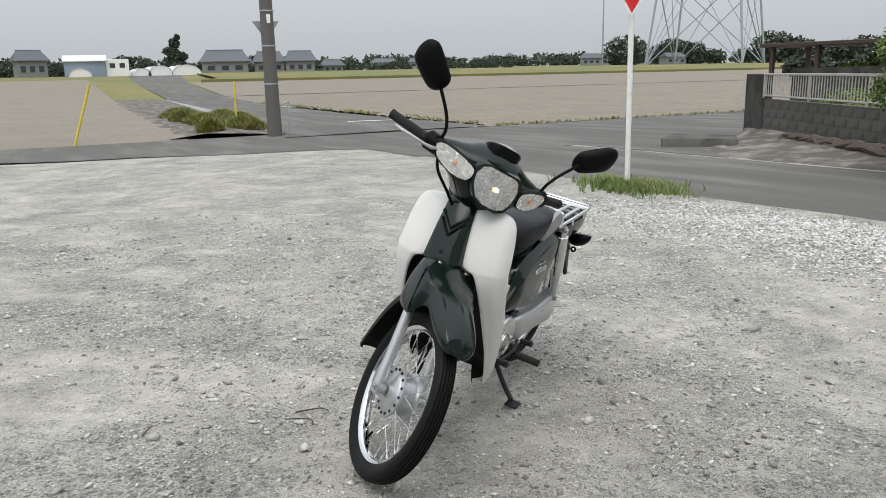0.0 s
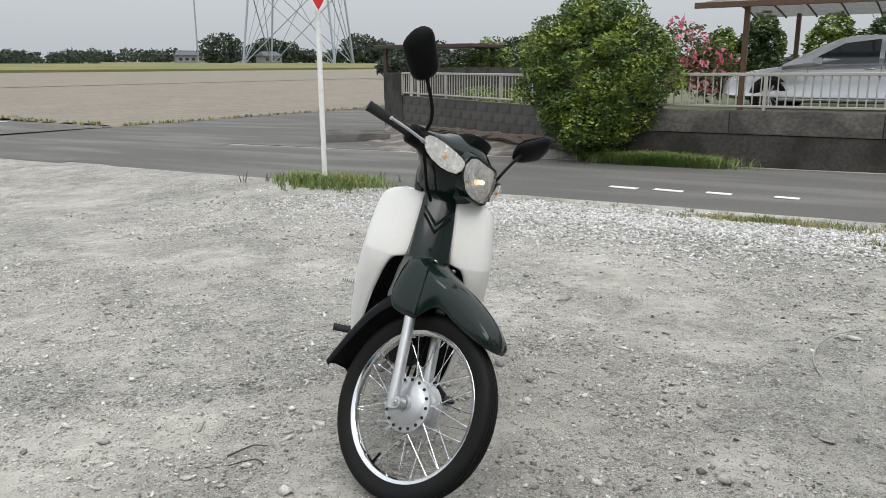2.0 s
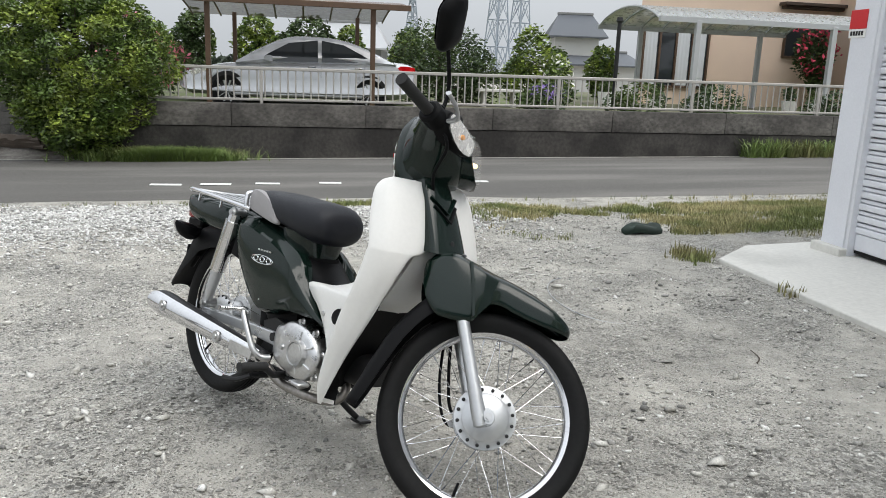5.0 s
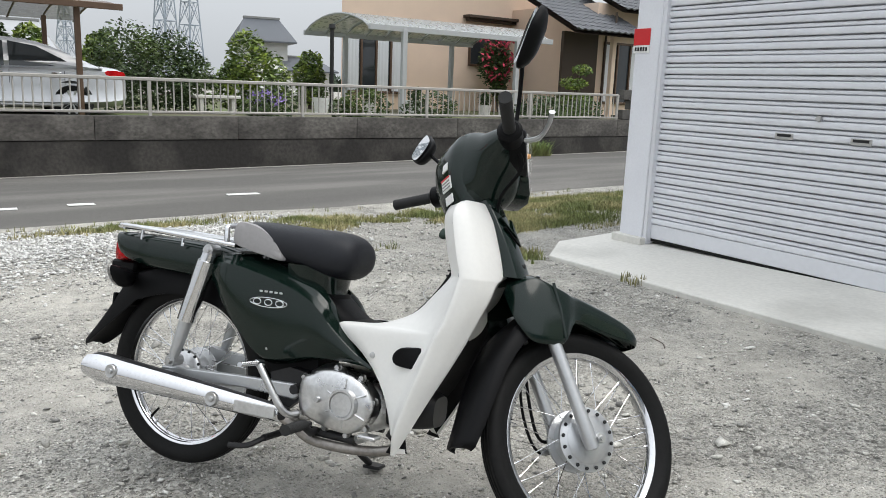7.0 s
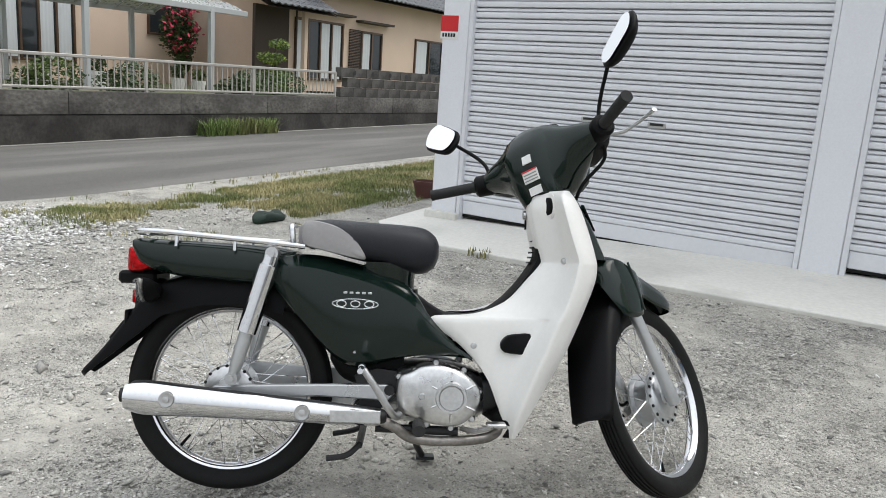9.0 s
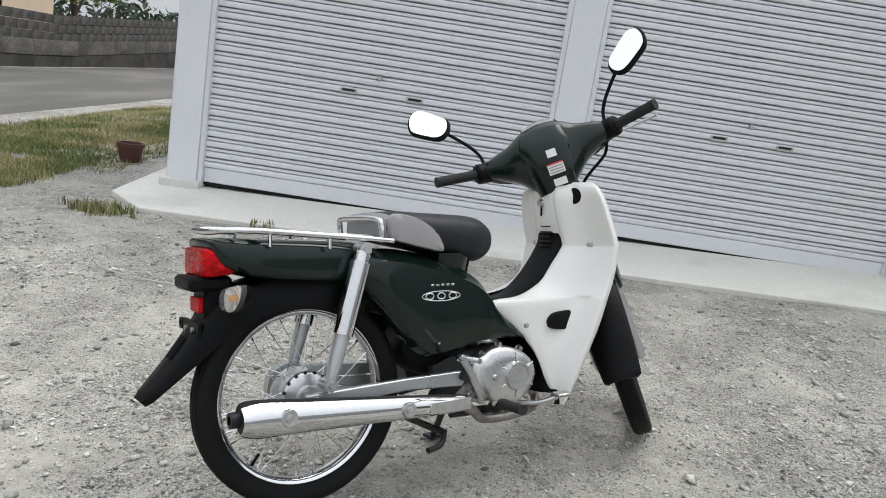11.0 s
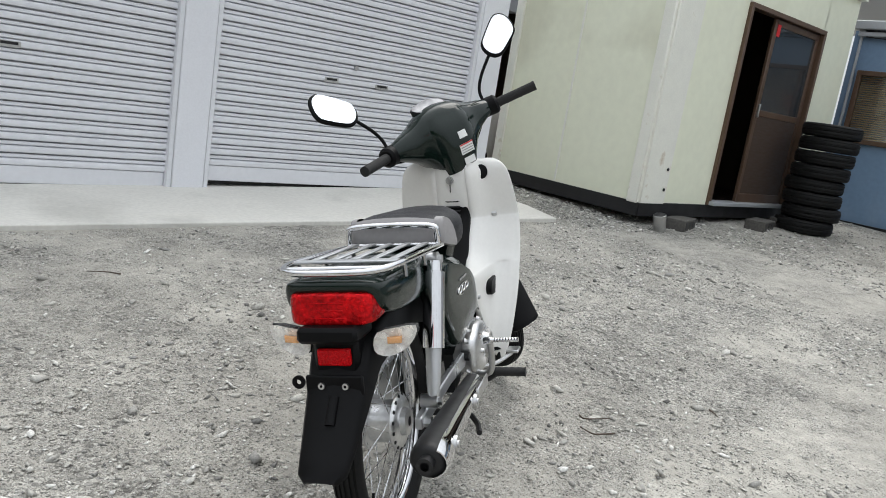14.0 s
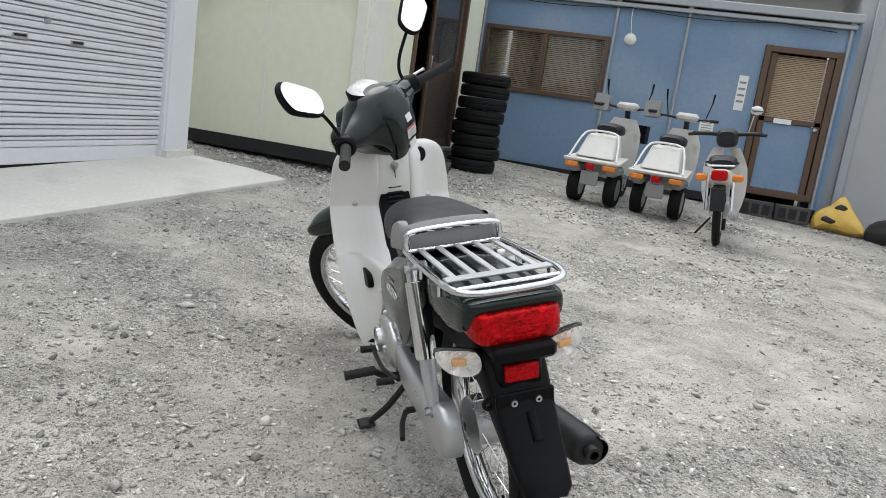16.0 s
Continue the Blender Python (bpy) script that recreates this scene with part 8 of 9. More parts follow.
pylon("pylon", 217, 205, 1.5, 16.5, 140, 0.4, "tall galvanised lattice pylon standing in the fields")
pylon("pylon", 500, -70, 0.0, 5, 52, 0.3, "slender lattice pylon standing beyond the gardens")
pylon("pylon", 330, -83, 0.0, 4.5, 62, 0.3, "slender lattice pylon standing beyond the gardens")
pylon("pylon", 345, -97, 0.0, 4.5, 62, 0.3, "slender lattice pylon standing beyond the gardens")
mast = thing("radio_mast", "thin distant radio mast", "mast")
g = Geo()
g.tube([(215, 260, 0), (215, 260, 45)], [0.4, 0.2], 5)
g.obj("lattice", M_FARSTEEL, mast)


M_FARWALL = material("pale_far_wall", (0.22, 0.225, 0.225), 0.8, var=0.1, scale=0.2)


def far_house(x, y, w, d, h, rz, wall_m, roof_m, label, group="far houses", z=-0.3, rise=None):
    o = thing("farmhouse", label, "house", group, m=pose(x, y, z, 0, 0, rz))
    g = Geo()
    g.box((0, 0, h / 2), (w, d, h))
    g.obj("wall", wall_m, o)
    g = Geo()
    rr = h * 0.55 if rise is None else rise
    ov = 0.5
    g.rings([[(-w / 2 - ov, -d / 2 - ov, h + dz), (w / 2 + ov, -d / 2 - ov, h + dz), (w / 2 + ov, d / 2 + ov, h + dz), (-w / 2 - ov, d / 2 + ov, h + dz)] for dz in (-0.08, 0.0)] + [[(-w * 0.40, -0.1, h + rr), (w * 0.40, -0.1, h + rr), (w * 0.40, 0.1, h + rr), (-w * 0.40, 0.1, h + rr)]], True, True, True)
    roof_ = g.obj("roof", roof_m, o)
    g = Geo()
    g.box((0, 0, h + rr + 0.06), (w * 0.84, 0.3, 0.16), ch=0.03)
    g.obj("ridge", M_FARWALL, roof_, "pale ridge tiles")
    for i in range(3):
        g = Geo()
        g.box((-w * 0.3 + i * w * 0.3, -d / 2 - 0.04, h * 0.5), (w * 0.16, 0.08, h * 0.35))
        g.obj("window", M_GLASS, o)
    return o


M_HOUSEPALE = material("pale_house_wall", (0.55, 0.55, 0.53), 0.8, var=0.1, scale=0.6)
for x, y, w, h, rise, rz in ((0.7, 152, 4.8, 2.9, 1.7, 12), (34.1, 152, 8.4, 2.4, 2.1, -14), (43.2, 154, 5.6, 2.3, 1.9, -12), (49.0, 152, 5.6, 2.4, 1.9, -16), (55.0, 150, 4.0, 1.4, 1.1, -10), (120, 270, 9, 2.4, 1.5, -40), (150, 300, 10, 2.6, 1.6, -25), (260, 320, 12, 3.5, 2, -18), (205, 255, 8, 3, 1.7, -30), (235, 240, 9, 3, 1.7, -10), (300, 330, 14, 4, 2, -30), (90, 330, 10, 2.6, 1.5, -30)):
    far_house(x, y, w, w * 0.6, h, rz, M_FARWALL, M_FARROOF, "distant house with a dark tiled roof", z=far_z(y) - 0.1, rise=rise)
far_house(47, -17.7, 2.7, 3.2, 3.9, 78, M_HOUSEPALE, M_FARROOF, "white two-storey neighbour house with grey tiled roof", rise=1.4)
far_house(46, -19.0, 4.4, 4.4, 2.2, 78, M_HOUSEPALE, M_FARROOF, "low annex of the white neighbour house", rise=0.8)
far_house(45, -2.8, 5, 5, 2.6, 80, M_FARWALL, M_GREYWALL, "grey-roofed neighbour house beyond the garden")
bd = thing("packing_shed", "low blue-grey shed with a white annex beside the fields", "shed", m=pose(9.3, 150, 1.4, 0, 0, -6))
g = Geo()
g.box((0, 0, 1.35), (6.6, 5, 2.7))
g.obj("wall", material("blue_grey_wall", (0.22, 0.27, 0.33), 0.6, var=0.1), bd)
g = Geo()
g.rings([[(x, -2.9, 2.65), (x, -2.9, 2.8), (x, 0.4, 3.75), (x, 2.9, 3.4), (x, 2.9, 2.65)] for x in (-3.5, 3.5)], True, True, True)
g.obj("roof", M_WHITEPAINT, bd)
g = Geo()
g.box((5.2, 0, 1.5), (3.8, 4, 3.0), ch=0.05)
annex = g.obj("annex", M_WHITEPAINT, bd)
for x in (4.4, 6.0):
    g = Geo()
    g.box((x, -2.02, 1.9), (0.9, 0.06, 0.8))
    g.obj("window", M_GLASS, annex, "dark window")
for x, w, h in ((8.1, 3.6, 1.5), (18.2, 2.8, 1.4), (21.2, 4.2, 1.8), (25.7, 5.2, 1.9)):
    gh = thing("greenhouse", "white plastic tunnel greenhouse", "greenhouse", "greenhouses")
    g = Geo()
    g.rings([[(x + w / 2 * math.cos(math.pi * k / 12), y, 1.35 + h * math.sin(math.pi * k / 12) ** 0.8) for k in range(13)] for y in (146, 156)], False, True, True)
    cover = g.obj("cover", M_WHITEPAINT, gh)
    for y in (145.95, 148.5, 151):
        g = Geo()
        g.tube([(x + w / 2 * 1.01 * math.cos(math.pi * k / 12), y, 1.35 + h * 1.01 * math.sin(math.pi * k / 12) ** 0.8) for k in range(13)], 0.05, 5)
        g.obj("hoop", M_GALV, cover)
rice = Geo()
rice.rings([[(x, 100, 0.40), (x, 100, 0.80), (x + 3, 104, 0.92), (x + 9, 150, 1.80)] for x in (19, 900)], False, False, False)
rice.rings([[(x, 60, -0.5), (x, 60, 0.15), (x + 5, 64, 0.2)] for x in (140, 900)], False, False, False)
tagged(rice.obj("field_edge", M_RICE), "edge of the yellow-green crop", "field", kind="structure")


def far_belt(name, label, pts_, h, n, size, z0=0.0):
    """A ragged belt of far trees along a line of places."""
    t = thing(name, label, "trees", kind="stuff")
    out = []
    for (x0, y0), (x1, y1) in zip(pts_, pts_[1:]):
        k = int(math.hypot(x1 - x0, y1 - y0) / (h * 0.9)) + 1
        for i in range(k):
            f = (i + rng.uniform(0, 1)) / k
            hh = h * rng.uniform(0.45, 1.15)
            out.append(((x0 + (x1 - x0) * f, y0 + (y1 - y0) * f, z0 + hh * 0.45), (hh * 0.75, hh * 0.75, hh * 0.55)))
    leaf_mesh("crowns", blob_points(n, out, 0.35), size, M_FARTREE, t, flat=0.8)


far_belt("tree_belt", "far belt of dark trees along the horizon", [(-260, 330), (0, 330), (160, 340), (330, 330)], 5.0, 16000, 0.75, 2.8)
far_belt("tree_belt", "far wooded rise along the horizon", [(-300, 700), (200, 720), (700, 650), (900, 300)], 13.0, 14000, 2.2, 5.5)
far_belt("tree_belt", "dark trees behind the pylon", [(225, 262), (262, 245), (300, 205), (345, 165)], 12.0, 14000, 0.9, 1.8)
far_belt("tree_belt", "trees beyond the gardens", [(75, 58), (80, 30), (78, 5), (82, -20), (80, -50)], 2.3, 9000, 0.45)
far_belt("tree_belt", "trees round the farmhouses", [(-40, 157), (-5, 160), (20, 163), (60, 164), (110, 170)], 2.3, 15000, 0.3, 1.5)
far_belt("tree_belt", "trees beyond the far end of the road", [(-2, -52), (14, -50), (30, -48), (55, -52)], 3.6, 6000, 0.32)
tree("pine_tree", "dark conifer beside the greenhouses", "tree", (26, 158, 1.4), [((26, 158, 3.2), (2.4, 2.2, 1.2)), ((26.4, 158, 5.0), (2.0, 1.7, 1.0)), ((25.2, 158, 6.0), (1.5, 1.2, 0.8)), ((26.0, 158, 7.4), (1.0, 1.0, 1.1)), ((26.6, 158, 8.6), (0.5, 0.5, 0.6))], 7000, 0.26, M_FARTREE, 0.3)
pv = thing("pavilion", "dark flat-roofed garden shelter", "shelter")
g = Geo()
g.box((24.5, 15.6, 1.96), (2.5, 4.6, 0.14), ch=0.02)
g.obj("roof", M_WOODDARK, pv)
for x, y in ((23.5, 17.5), (23.5, 15.6), (25.5, 17.5), (25.5, 13.7)):
    g = Geo()
    g.box((x, y, 0.9), (0.14, 0.14, 2.1))
    g.obj("post", M_WOODDARK, pv)
for i, (x, y, s) in enumerate(((26, 14.0, 0.8), (27, 12.2, 0.8), (25, 10.8, 0.6), (28, 9.6, 0.7), (24.5, 14.8, 0.45))):
    tree("garden_tree", "rounded green tree beyond the corner wall", "tree", (x, y, 0.2), [((x, y, 1.9 * s), (1.2 * s, 1.1 * s, 1.0 * s)), ((x, y + 0.6, 1.4 * s), (1.0 * s, 0.9 * s, 0.8 * s))], 2400, 0.09, M_LEAFDARK if i % 2 else M_LEAF, 0.08, "garden trees")
tree("low_shrub", "low yellow-green shrub behind the corner railing", "shrub", (12.8, 6.6, 0.3), [((12.8, 6.6, 0.55), (0.5, 0.9, 0.25)), ((12.6, 5.8, 0.55), (0.4, 0.7, 0.22))], 2600, 0.035, M_LEAF, 0.02, trunk=False)
gw = thing("wall_far_garden", "long grey garden wall behind the shrubs", "garden wall", kind="structure")
g = Geo()
g.box((20.2, 9.62, 0.70), (11, 0.15, 0.95))
g.obj("body", M_OLDWALL, gw)

# ---- the yard: old tyres, parked three-wheelers and another motorbike ----
stack = thing("tyre_stack", "leaning stack of worn black car tyres beside the shed", "tyre stack")
for k in range(8):
    g = Geo()
    prof = [(0.17, 0.055), (0.21, 0.066), (0.25, 0.066), (0.272, 0.058), (0.280, 0.045), (0.276, 0.040), (0.283, 0.030), (0.283, 0.012), (0.278, 0.008), (0.284, 0.003), (0.278, -0.006), (0.283, -0.012), (0.283, -0.030), (0.276, -0.040), (0.280, -0.045), (0.272, -0.058), (0.25, -0.066), (0.21, -0.066), (0.17, -0.055)]
    g.lathe(prof, 36)
    ty = g.obj("tyre", M_RUBBER, stack)
    ty.matrix_local = Matrix.Translation((random.uniform(-0.025, 0.025) - 0.012 * k, random.uniform(-0.025, 0.025), 0.065 + k * 0.138)) @ Matrix.Rotation(radians(90), 4, "X") @ Matrix.Rotation(random.uniform(0, 6), 4, "Y")
stack.matrix_world = Matrix.Translation((-6.40, -2.2, ground_z(-6.4, -2.2)))


def small_wheel(parent, x, y, r, w, name="wheel", rim_m=None):
    g = Geo()
    g.lathe([(r * 0.62, -w * 0.42), (r * 0.8, -w * 0.5), (r * 0.95, -w * 0.45), (r, -w * 0.25), (r, w * 0.25), (r * 0.95, w * 0.45), (r * 0.8, w * 0.5), (r * 0.62, w * 0.42)], 28, mat=Matrix.Translation((x, y, r)))
    ob = g.obj(name, M_RUBBER, parent, "black tyre")
    g = Geo()
    g.lathe([(0.0, -w * 0.3), (r * 0.3, -w * 0.32), (r * 0.62, -w * 0.42), (r * 0.64, 0), (r * 0.62, w * 0.42), (r * 0.3, w * 0.32), (0, w * 0.3)], 24, mat=Matrix.Translation((x, y, r)))
    g.obj("rim", rim_m or M_SILVER, ob)
    return ob


M_AMBERLENS = material("amber_lens", (0.75, 0.22, 0.02), 0.2, var=0.1)
M_OLDWHITE = material("old_white_plastic", (0.62, 0.61, 0.58), 0.45, var=0.12, scale=5, second=(0.45, 0.42, 0.36), second_at=0.64)


def trike(m, basket):
    """A three-wheeled delivery scooter: forward +x, rear axle over the origin."""
    t = thing("delivery_trike", "white three-wheeled delivery scooter with a flat rear deck", "three-wheeler", "parked delivery trikes", m=m)
    for y in (-0.19, 0.19):
        small_wheel(t, 0, y, 0.175, 0.12)
        g = Geo()
        g.box((-0.06, y, 0.36), (0.36, 0.13, 0.10), ch=0.03)
        g.obj("rear_mudguard", M_GREYINK, t, "grey mudguard")
        g = Geo()
        g.box((-0.30, y, 0.39), (0.03, 0.13, 0.05), ch=0.008)
        g.obj("indicator", M_AMBERLENS, t, "amber indicator")
    small_wheel(t, 1.15, 0, 0.20, 0.10)
    g = Geo()
    g.rings(smooth_rings([[(-0.30, -0.28, 0.42), (-0.30, 0.28, 0.42), (0.20, 0.25, 0.46), (0.20, -0.25, 0.46)], [(-0.31, -0.29, 0.45), (-0.31, 0.29, 0.45), (0.20, 0.26, 0.50), (0.20, -0.26, 0.50)]], 1, 1), True, True, True)
    g.obj("deck", M_OLDWHITE, t, "white flat rear deck", bevel=0.01)
    g = Geo()
    g.rings([[(-0.22, -0.20, 0.47), (-0.22, 0.20, 0.47), (0.22, 0.17, 0.48), (0.22, -0.17, 0.48)], [(-0.02, -0.15, 0.70), (-0.02, 0.15, 0.70), (0.22, 0.14, 0.72), (0.22, -0.14, 0.72)]], True, True, True)
    g.obj("rear_hatch", M_OLDWHITE, t, "white sloping rear body", bevel=0.02)
    g = Geo()
    g.tube(spline([(-0.26, -0.24, 0.46), (-0.10, -0.19, 0.66), (-0.03, -0.12, 0.73), (-0.03, 0.12, 0.73), (-0.10, 0.19, 0.66), (-0.26, 0.24, 0.46)], 5), 0.010, 8)
    g.obj("rear_rail", M_WHITEPAINT, t, "white tubular rail")
    g = Geo()
    g.box((-0.30, 0, 0.385), (0.03, 0.09, 0.06), ch=0.01)
    g.obj("tail_lamp", M_RED, t, "red tail lamp")
    g = Geo()
    g.box((-0.27, 0, 0.27), (0.02, 0.18, 0.14), ch=0.02)
    g.obj("plate_flap", M_GREYINK, t, "grey flap")
    along_ = along([(0.12, 0.10, 0.80, 0.70, 3), (0.2, 0.13, 0.83, 0.70, 3), (0.42, 0.12, 0.82, 0.70, 3), (0.52, 0.08, 0.79, 0.71, 3)])
    along_.obj("seat", M_SEAT, t, "black seat", smooth=50)
    along([(0.1, 0.13, 0.72, 0.30, 4), (0.4, 0.12, 0.70, 0.25, 4), (0.55, 0.10, 0.45, 0.24, 4)]).obj("engine_cover", M_OLDWHITE, t, smooth=50)
    g = Geo()
    g.box((0.70, 0, 0.27), (0.5, 0.26, 0.05), ch=0.015)
    g.obj("floor_board", M_GREYINK, t)
    g = Geo()
    g.rings(smooth_rings([[(0.90 + dx, y * w, z) for y, dx in ((-1, -0.06), (-0.4, 0.02), (0.4, 0.02), (1, -0.06), (0.9, -0.09), (0, -0.04), (-0.9, -0.09))] for z, w, dx in ((0.28, 0.15, 0), (0.5, 0.19, 0), (0.75, 0.19, 0), (0.90, 0.12, 0))], 2, 2), True, True, True)
    g.obj("leg_shield", M_OLDWHITE, t, "white leg shield", smooth=50)
    g = Geo()
    g.tube([(0.93, 0, 0.85), (0.88, 0, 1.0)], 0.03, 10)
    g.tube(spline([(0.72, -0.30, 1.02), (0.82, -0.18, 1.02), (0.86, 0, 1.0), (0.82, 0.18, 1.02), (0.72, 0.30, 1.02)], 4), 0.012, 8)
    g.obj("handlebar", M_DARKMETAL, t)
    g = Geo()
    g.box((0.86, 0, 1.03), (0.12, 0.24, 0.09), ch=0.03)
    g.obj("handlebar_cover", M_OLDWHITE, t)
    for s in (-1, 1):
        g = Geo()
        g.tube([(0.75, s * 0.26, 1.02), (0.70, s * 0.34, 1.02)], 0.017, 8)
        g.obj("grip", M_GRIP, t)
        g = Geo()
        g.tube([(0.80, s * 0.20, 1.03), (0.80, s * 0.24, 1.20)], 0.006, 6)
        g.tube([(0.80, s * 0.24, 1.19), (0.79, s * 0.25, 1.30)], [0.022, 0.03], 8, flat=0.35)
        g.obj("mirror", M_BLACK, t, "black mirror")
    if basket:
        for s in (-1, 1):
            g = Geo()
            g.prism([(0.74, 0.96), (0.90, 0.95), (0.92, 1.12), (0.80, 1.14)], s * 0.20, s * 0.36)
            g.obj("hand_guard", M_GREYINK, t, "grey hand guard")
        g = Geo()
        for k in range(6):
            g.box((1.05, -0.22 + k * 0.03, 0.75), (0.20, 0.006, 0.2))
        g.obj("front_basket", M_BLACK, t, "black front basket")
    return t


trike(Matrix.Translation((-5.80, -0.70, ground_z(-5.8, -0.7))) @ Matrix.Rotation(radians(172), 4, "Z"), True)
trike(Matrix.Translation((-5.86, -0.06, ground_z(-5.86, -0.06))) @ Matrix.Rotation(radians(172), 4, "Z"), False)


def old_bike(m):
    """The other step-through, seen from behind: forward +x, rear axle over the origin."""
    t = thing("parked_motorbike", "older white step-through motorbike on its side stand", "motorbike", m=m)
    for x in (0.0, 1.16):
        w = small_wheel(t, x, 0, 0.27, 0.07)
    g = Geo()
    r = []
    for a in range(20, 165, 12):
        c, s = math.cos(radians(a)), math.sin(radians(a))
        r.append([(0.29 * c, -0.05, 0.27 + 0.29 * s - 0.02), (0.30 * c, 0, 0.27 + 0.305 * s), (0.29 * c, 0.05, 0.27 + 0.29 * s - 0.02), (0.28 * c, 0, 0.27 + 0.28 * s)])
    g.rings(r, True, True, True)
    g.obj("rear_fender", M_DARKMETAL, t, "dark rear fender")
    g = Geo()
    g.box((-0.30, 0, 0.42), (0.02, 0.12, 0.20), ch=0.01)
    g.obj("plate_flap", M_DARKMETAL, t, "dark flap and plate bracket")
    g = Geo()
    g.box((-0.30, 0, 0.62), (0.06, 0.13, 0.085), ch=0.015)
    g.obj("tail_lamp", M_RED, t, "red tail lamp")
    for s in (-1, 1):
        g = Geo()
        g.box((-0.27, s * 0.145, 0.60), (0.06, 0.09, 0.06), ch=0.015)
        g.obj("indicator", M_AMBERLENS, t, "amber indicator")
        g = Geo()
        g.tube([(0.05, s * 0.10, 0.62), (0.0, s * 0.10, 0.30)], 0.02, 10)
        g.obj("shock_absorber", M_CHROME, t)
    g = Geo()
    g.tube(spline([(-0.28, -0.11, 0.70), (-0.30, 0, 0.70), (-0.28, 0.11, 0.70), (0.1, 0.12, 0.72), (0.1, -0.12, 0.72), (-0.28, -0.11, 0.70)], 4), 0.009, 8)
    for y in (-0.06, 0.0, 0.06):
        g.tube([(-0.29, y, 0.705), (0.1, y, 0.715)], 0.006, 6)
    g.obj("rear_rack", M_CHROME, t, "chromed rear rack")
    along([(-0.25, 0.07, 0.66, 0.56, 3), (0.1, 0.10, 0.66, 0.48, 3), (0.35, 0.11, 0.60, 0.40, 3), (0.55, 0.06, 0.46, 0.38, 3)]).obj("body", M_OLDWHITE, t, smooth=50)
    along([(0.02, 0.09, 0.74, 0.66, 3), (0.15, 0.12, 0.78, 0.66, 3), (0.4, 0.11, 0.77, 0.64, 3), (0.5, 0.06, 0.73, 0.66, 3)]).obj("seat", M_SEAT, t, smooth=50)
    for s in (-1, 1):
        g = Geo()
        g.rings(smooth_rings([[(0.93 - (0.9 - z) * 0.0 + 0.10 * (0.75 - z) * -1, s * 0.03, z), (0.90, s * w * 0.7, z), (0.83, s * w, z), (0.85, s * w * 0.6, z)] for z, w in ((0.22, 0.15), (0.4, 0.20), (0.65, 0.20), (0.84, 0.12))], 2, 2), True, True, True)
        g.obj("leg_shield", M_OLDWHITE, t, "white leg shield half", smooth=50)
        g = Geo()
        g.tube([(0.70, s * 0.24, 0.97), (0.63, s * 0.34, 0.96)], 0.016, 8)
        g.obj("grip", M_GRIP, t)
    g = Geo()
    g.tube(spline([(0.66, -0.30, 0.97), (0.78, -0.15, 0.97), (0.80, 0, 0.96), (0.78, 0.15, 0.97), (0.66, 0.30, 0.97)], 4), 0.02, 10)
    g.obj("handlebar", M_DARKMETAL, t, "dark handlebar cover")
    along([(0.70, 0.07, 0.99, 0.88, 3), (0.80, 0.10, 1.02, 0.84, 3), (0.92, 0.08, 0.99, 0.86, 3)]).obj("headset", M_DARKMETAL, t, smooth=50)
    g = Geo()
    g.tube([(0.78, -0.18, 0.98), (0.76, -0.22, 1.14)], 0.006, 6)
    g.rings(smooth_rings([[(x, -0.24 + 0.06 * math.cos(a) * k, 1.19 + 0.045 * math.sin(a) * k) for a in [i * math.pi / 4 for i in range(8)]] for x, k in ((0.745, 0.95), (0.75, 1.0), (0.77, 0.7))], 1, 2), True, True, True)
    g.obj("mirror", M_CHROME, t, "chrome mirror")
    g = Geo()
    g.tube([(0.25, -0.12, 0.22), (-0.05, -0.13, 0.27), (-0.25, -0.13, 0.29)], [0.02, 0.04, 0.045], 12)
    g.obj("exhaust", M_CHROME, t, "chrome silencer")
    along([(0.36, 0.08, 0.34, 0.2, 3), (0.5, 0.1, 0.36, 0.19, 3), (0.66, 0.07, 0.33, 0.21, 3)]).obj("engine", M_ALU, t, smooth=50)
    g = Geo()
    g.tube([(0.42, 0.08, 0.2), (0.44, 0.22, 0.03)], 0.01, 8)
    g.obj("side_stand", M_DARKMETAL, t)
    g = Geo()
    g.tube([(1.14, 0.07, 0.27), (0.95, 0.06, 0.66)], 0.02, 8)
    g.tube([(1.14, -0.07, 0.27), (0.95, -0.06, 0.66)], 0.02, 8)
    g.obj("fork", M_SILVER, t)
    return t


old_bike(Matrix.Translation((-4.86, 0.53, ground_z(-4.86, 0.53))) @ Matrix.Rotation(radians(176), 4, "Z") @ Matrix.Rotation(radians(-7), 4, "X"))
# yellow plastic cowl, hollow blocks and dark bundle by the shed
yc = thing("plastic_cowl", "broken yellow plastic cowl leaning by the shed", "plastic cowl")
o = [(-0.30, 0.02), (-0.27, 0.12), (-0.12, 0.30), (-0.02, 0.44), (0.06, 0.43), (0.13, 0.32), (0.27, 0.22), (0.30, 0.10), (0.26, 0.0), (0.10, 0.03), (-0.10, 0.0)]
shell = pillow(o, 0.0, 0.17, n=2, steps=((1.0, 0.0), (0.97, 0.35), (0.86, 0.7), (0.62, 0.92), (0.3, 1.0))).obj("shell", material("yellow_plastic", (0.66, 0.43, 0.09), 0.45, var=0.2), yc, smooth=28)
# dark pads on the closed shell stand for the shade in its openings
for o in ([(-0.06, 0.29), (0.02, 0.33), (0.09, 0.27), (0.00, 0.24)], [(0.02, 0.13), (0.16, 0.17), (0.20, 0.11), (0.08, 0.08)]):
    pillow(o, 0.13, 0.172, n=2).obj("opening", M_DARKMETAL, shell, "dark pad standing for a shaded opening")
yc.matrix_world = pose(-7.72, 1.95, ground_z(-7.72, 1.95) - 0.01, 14, 0, -100)
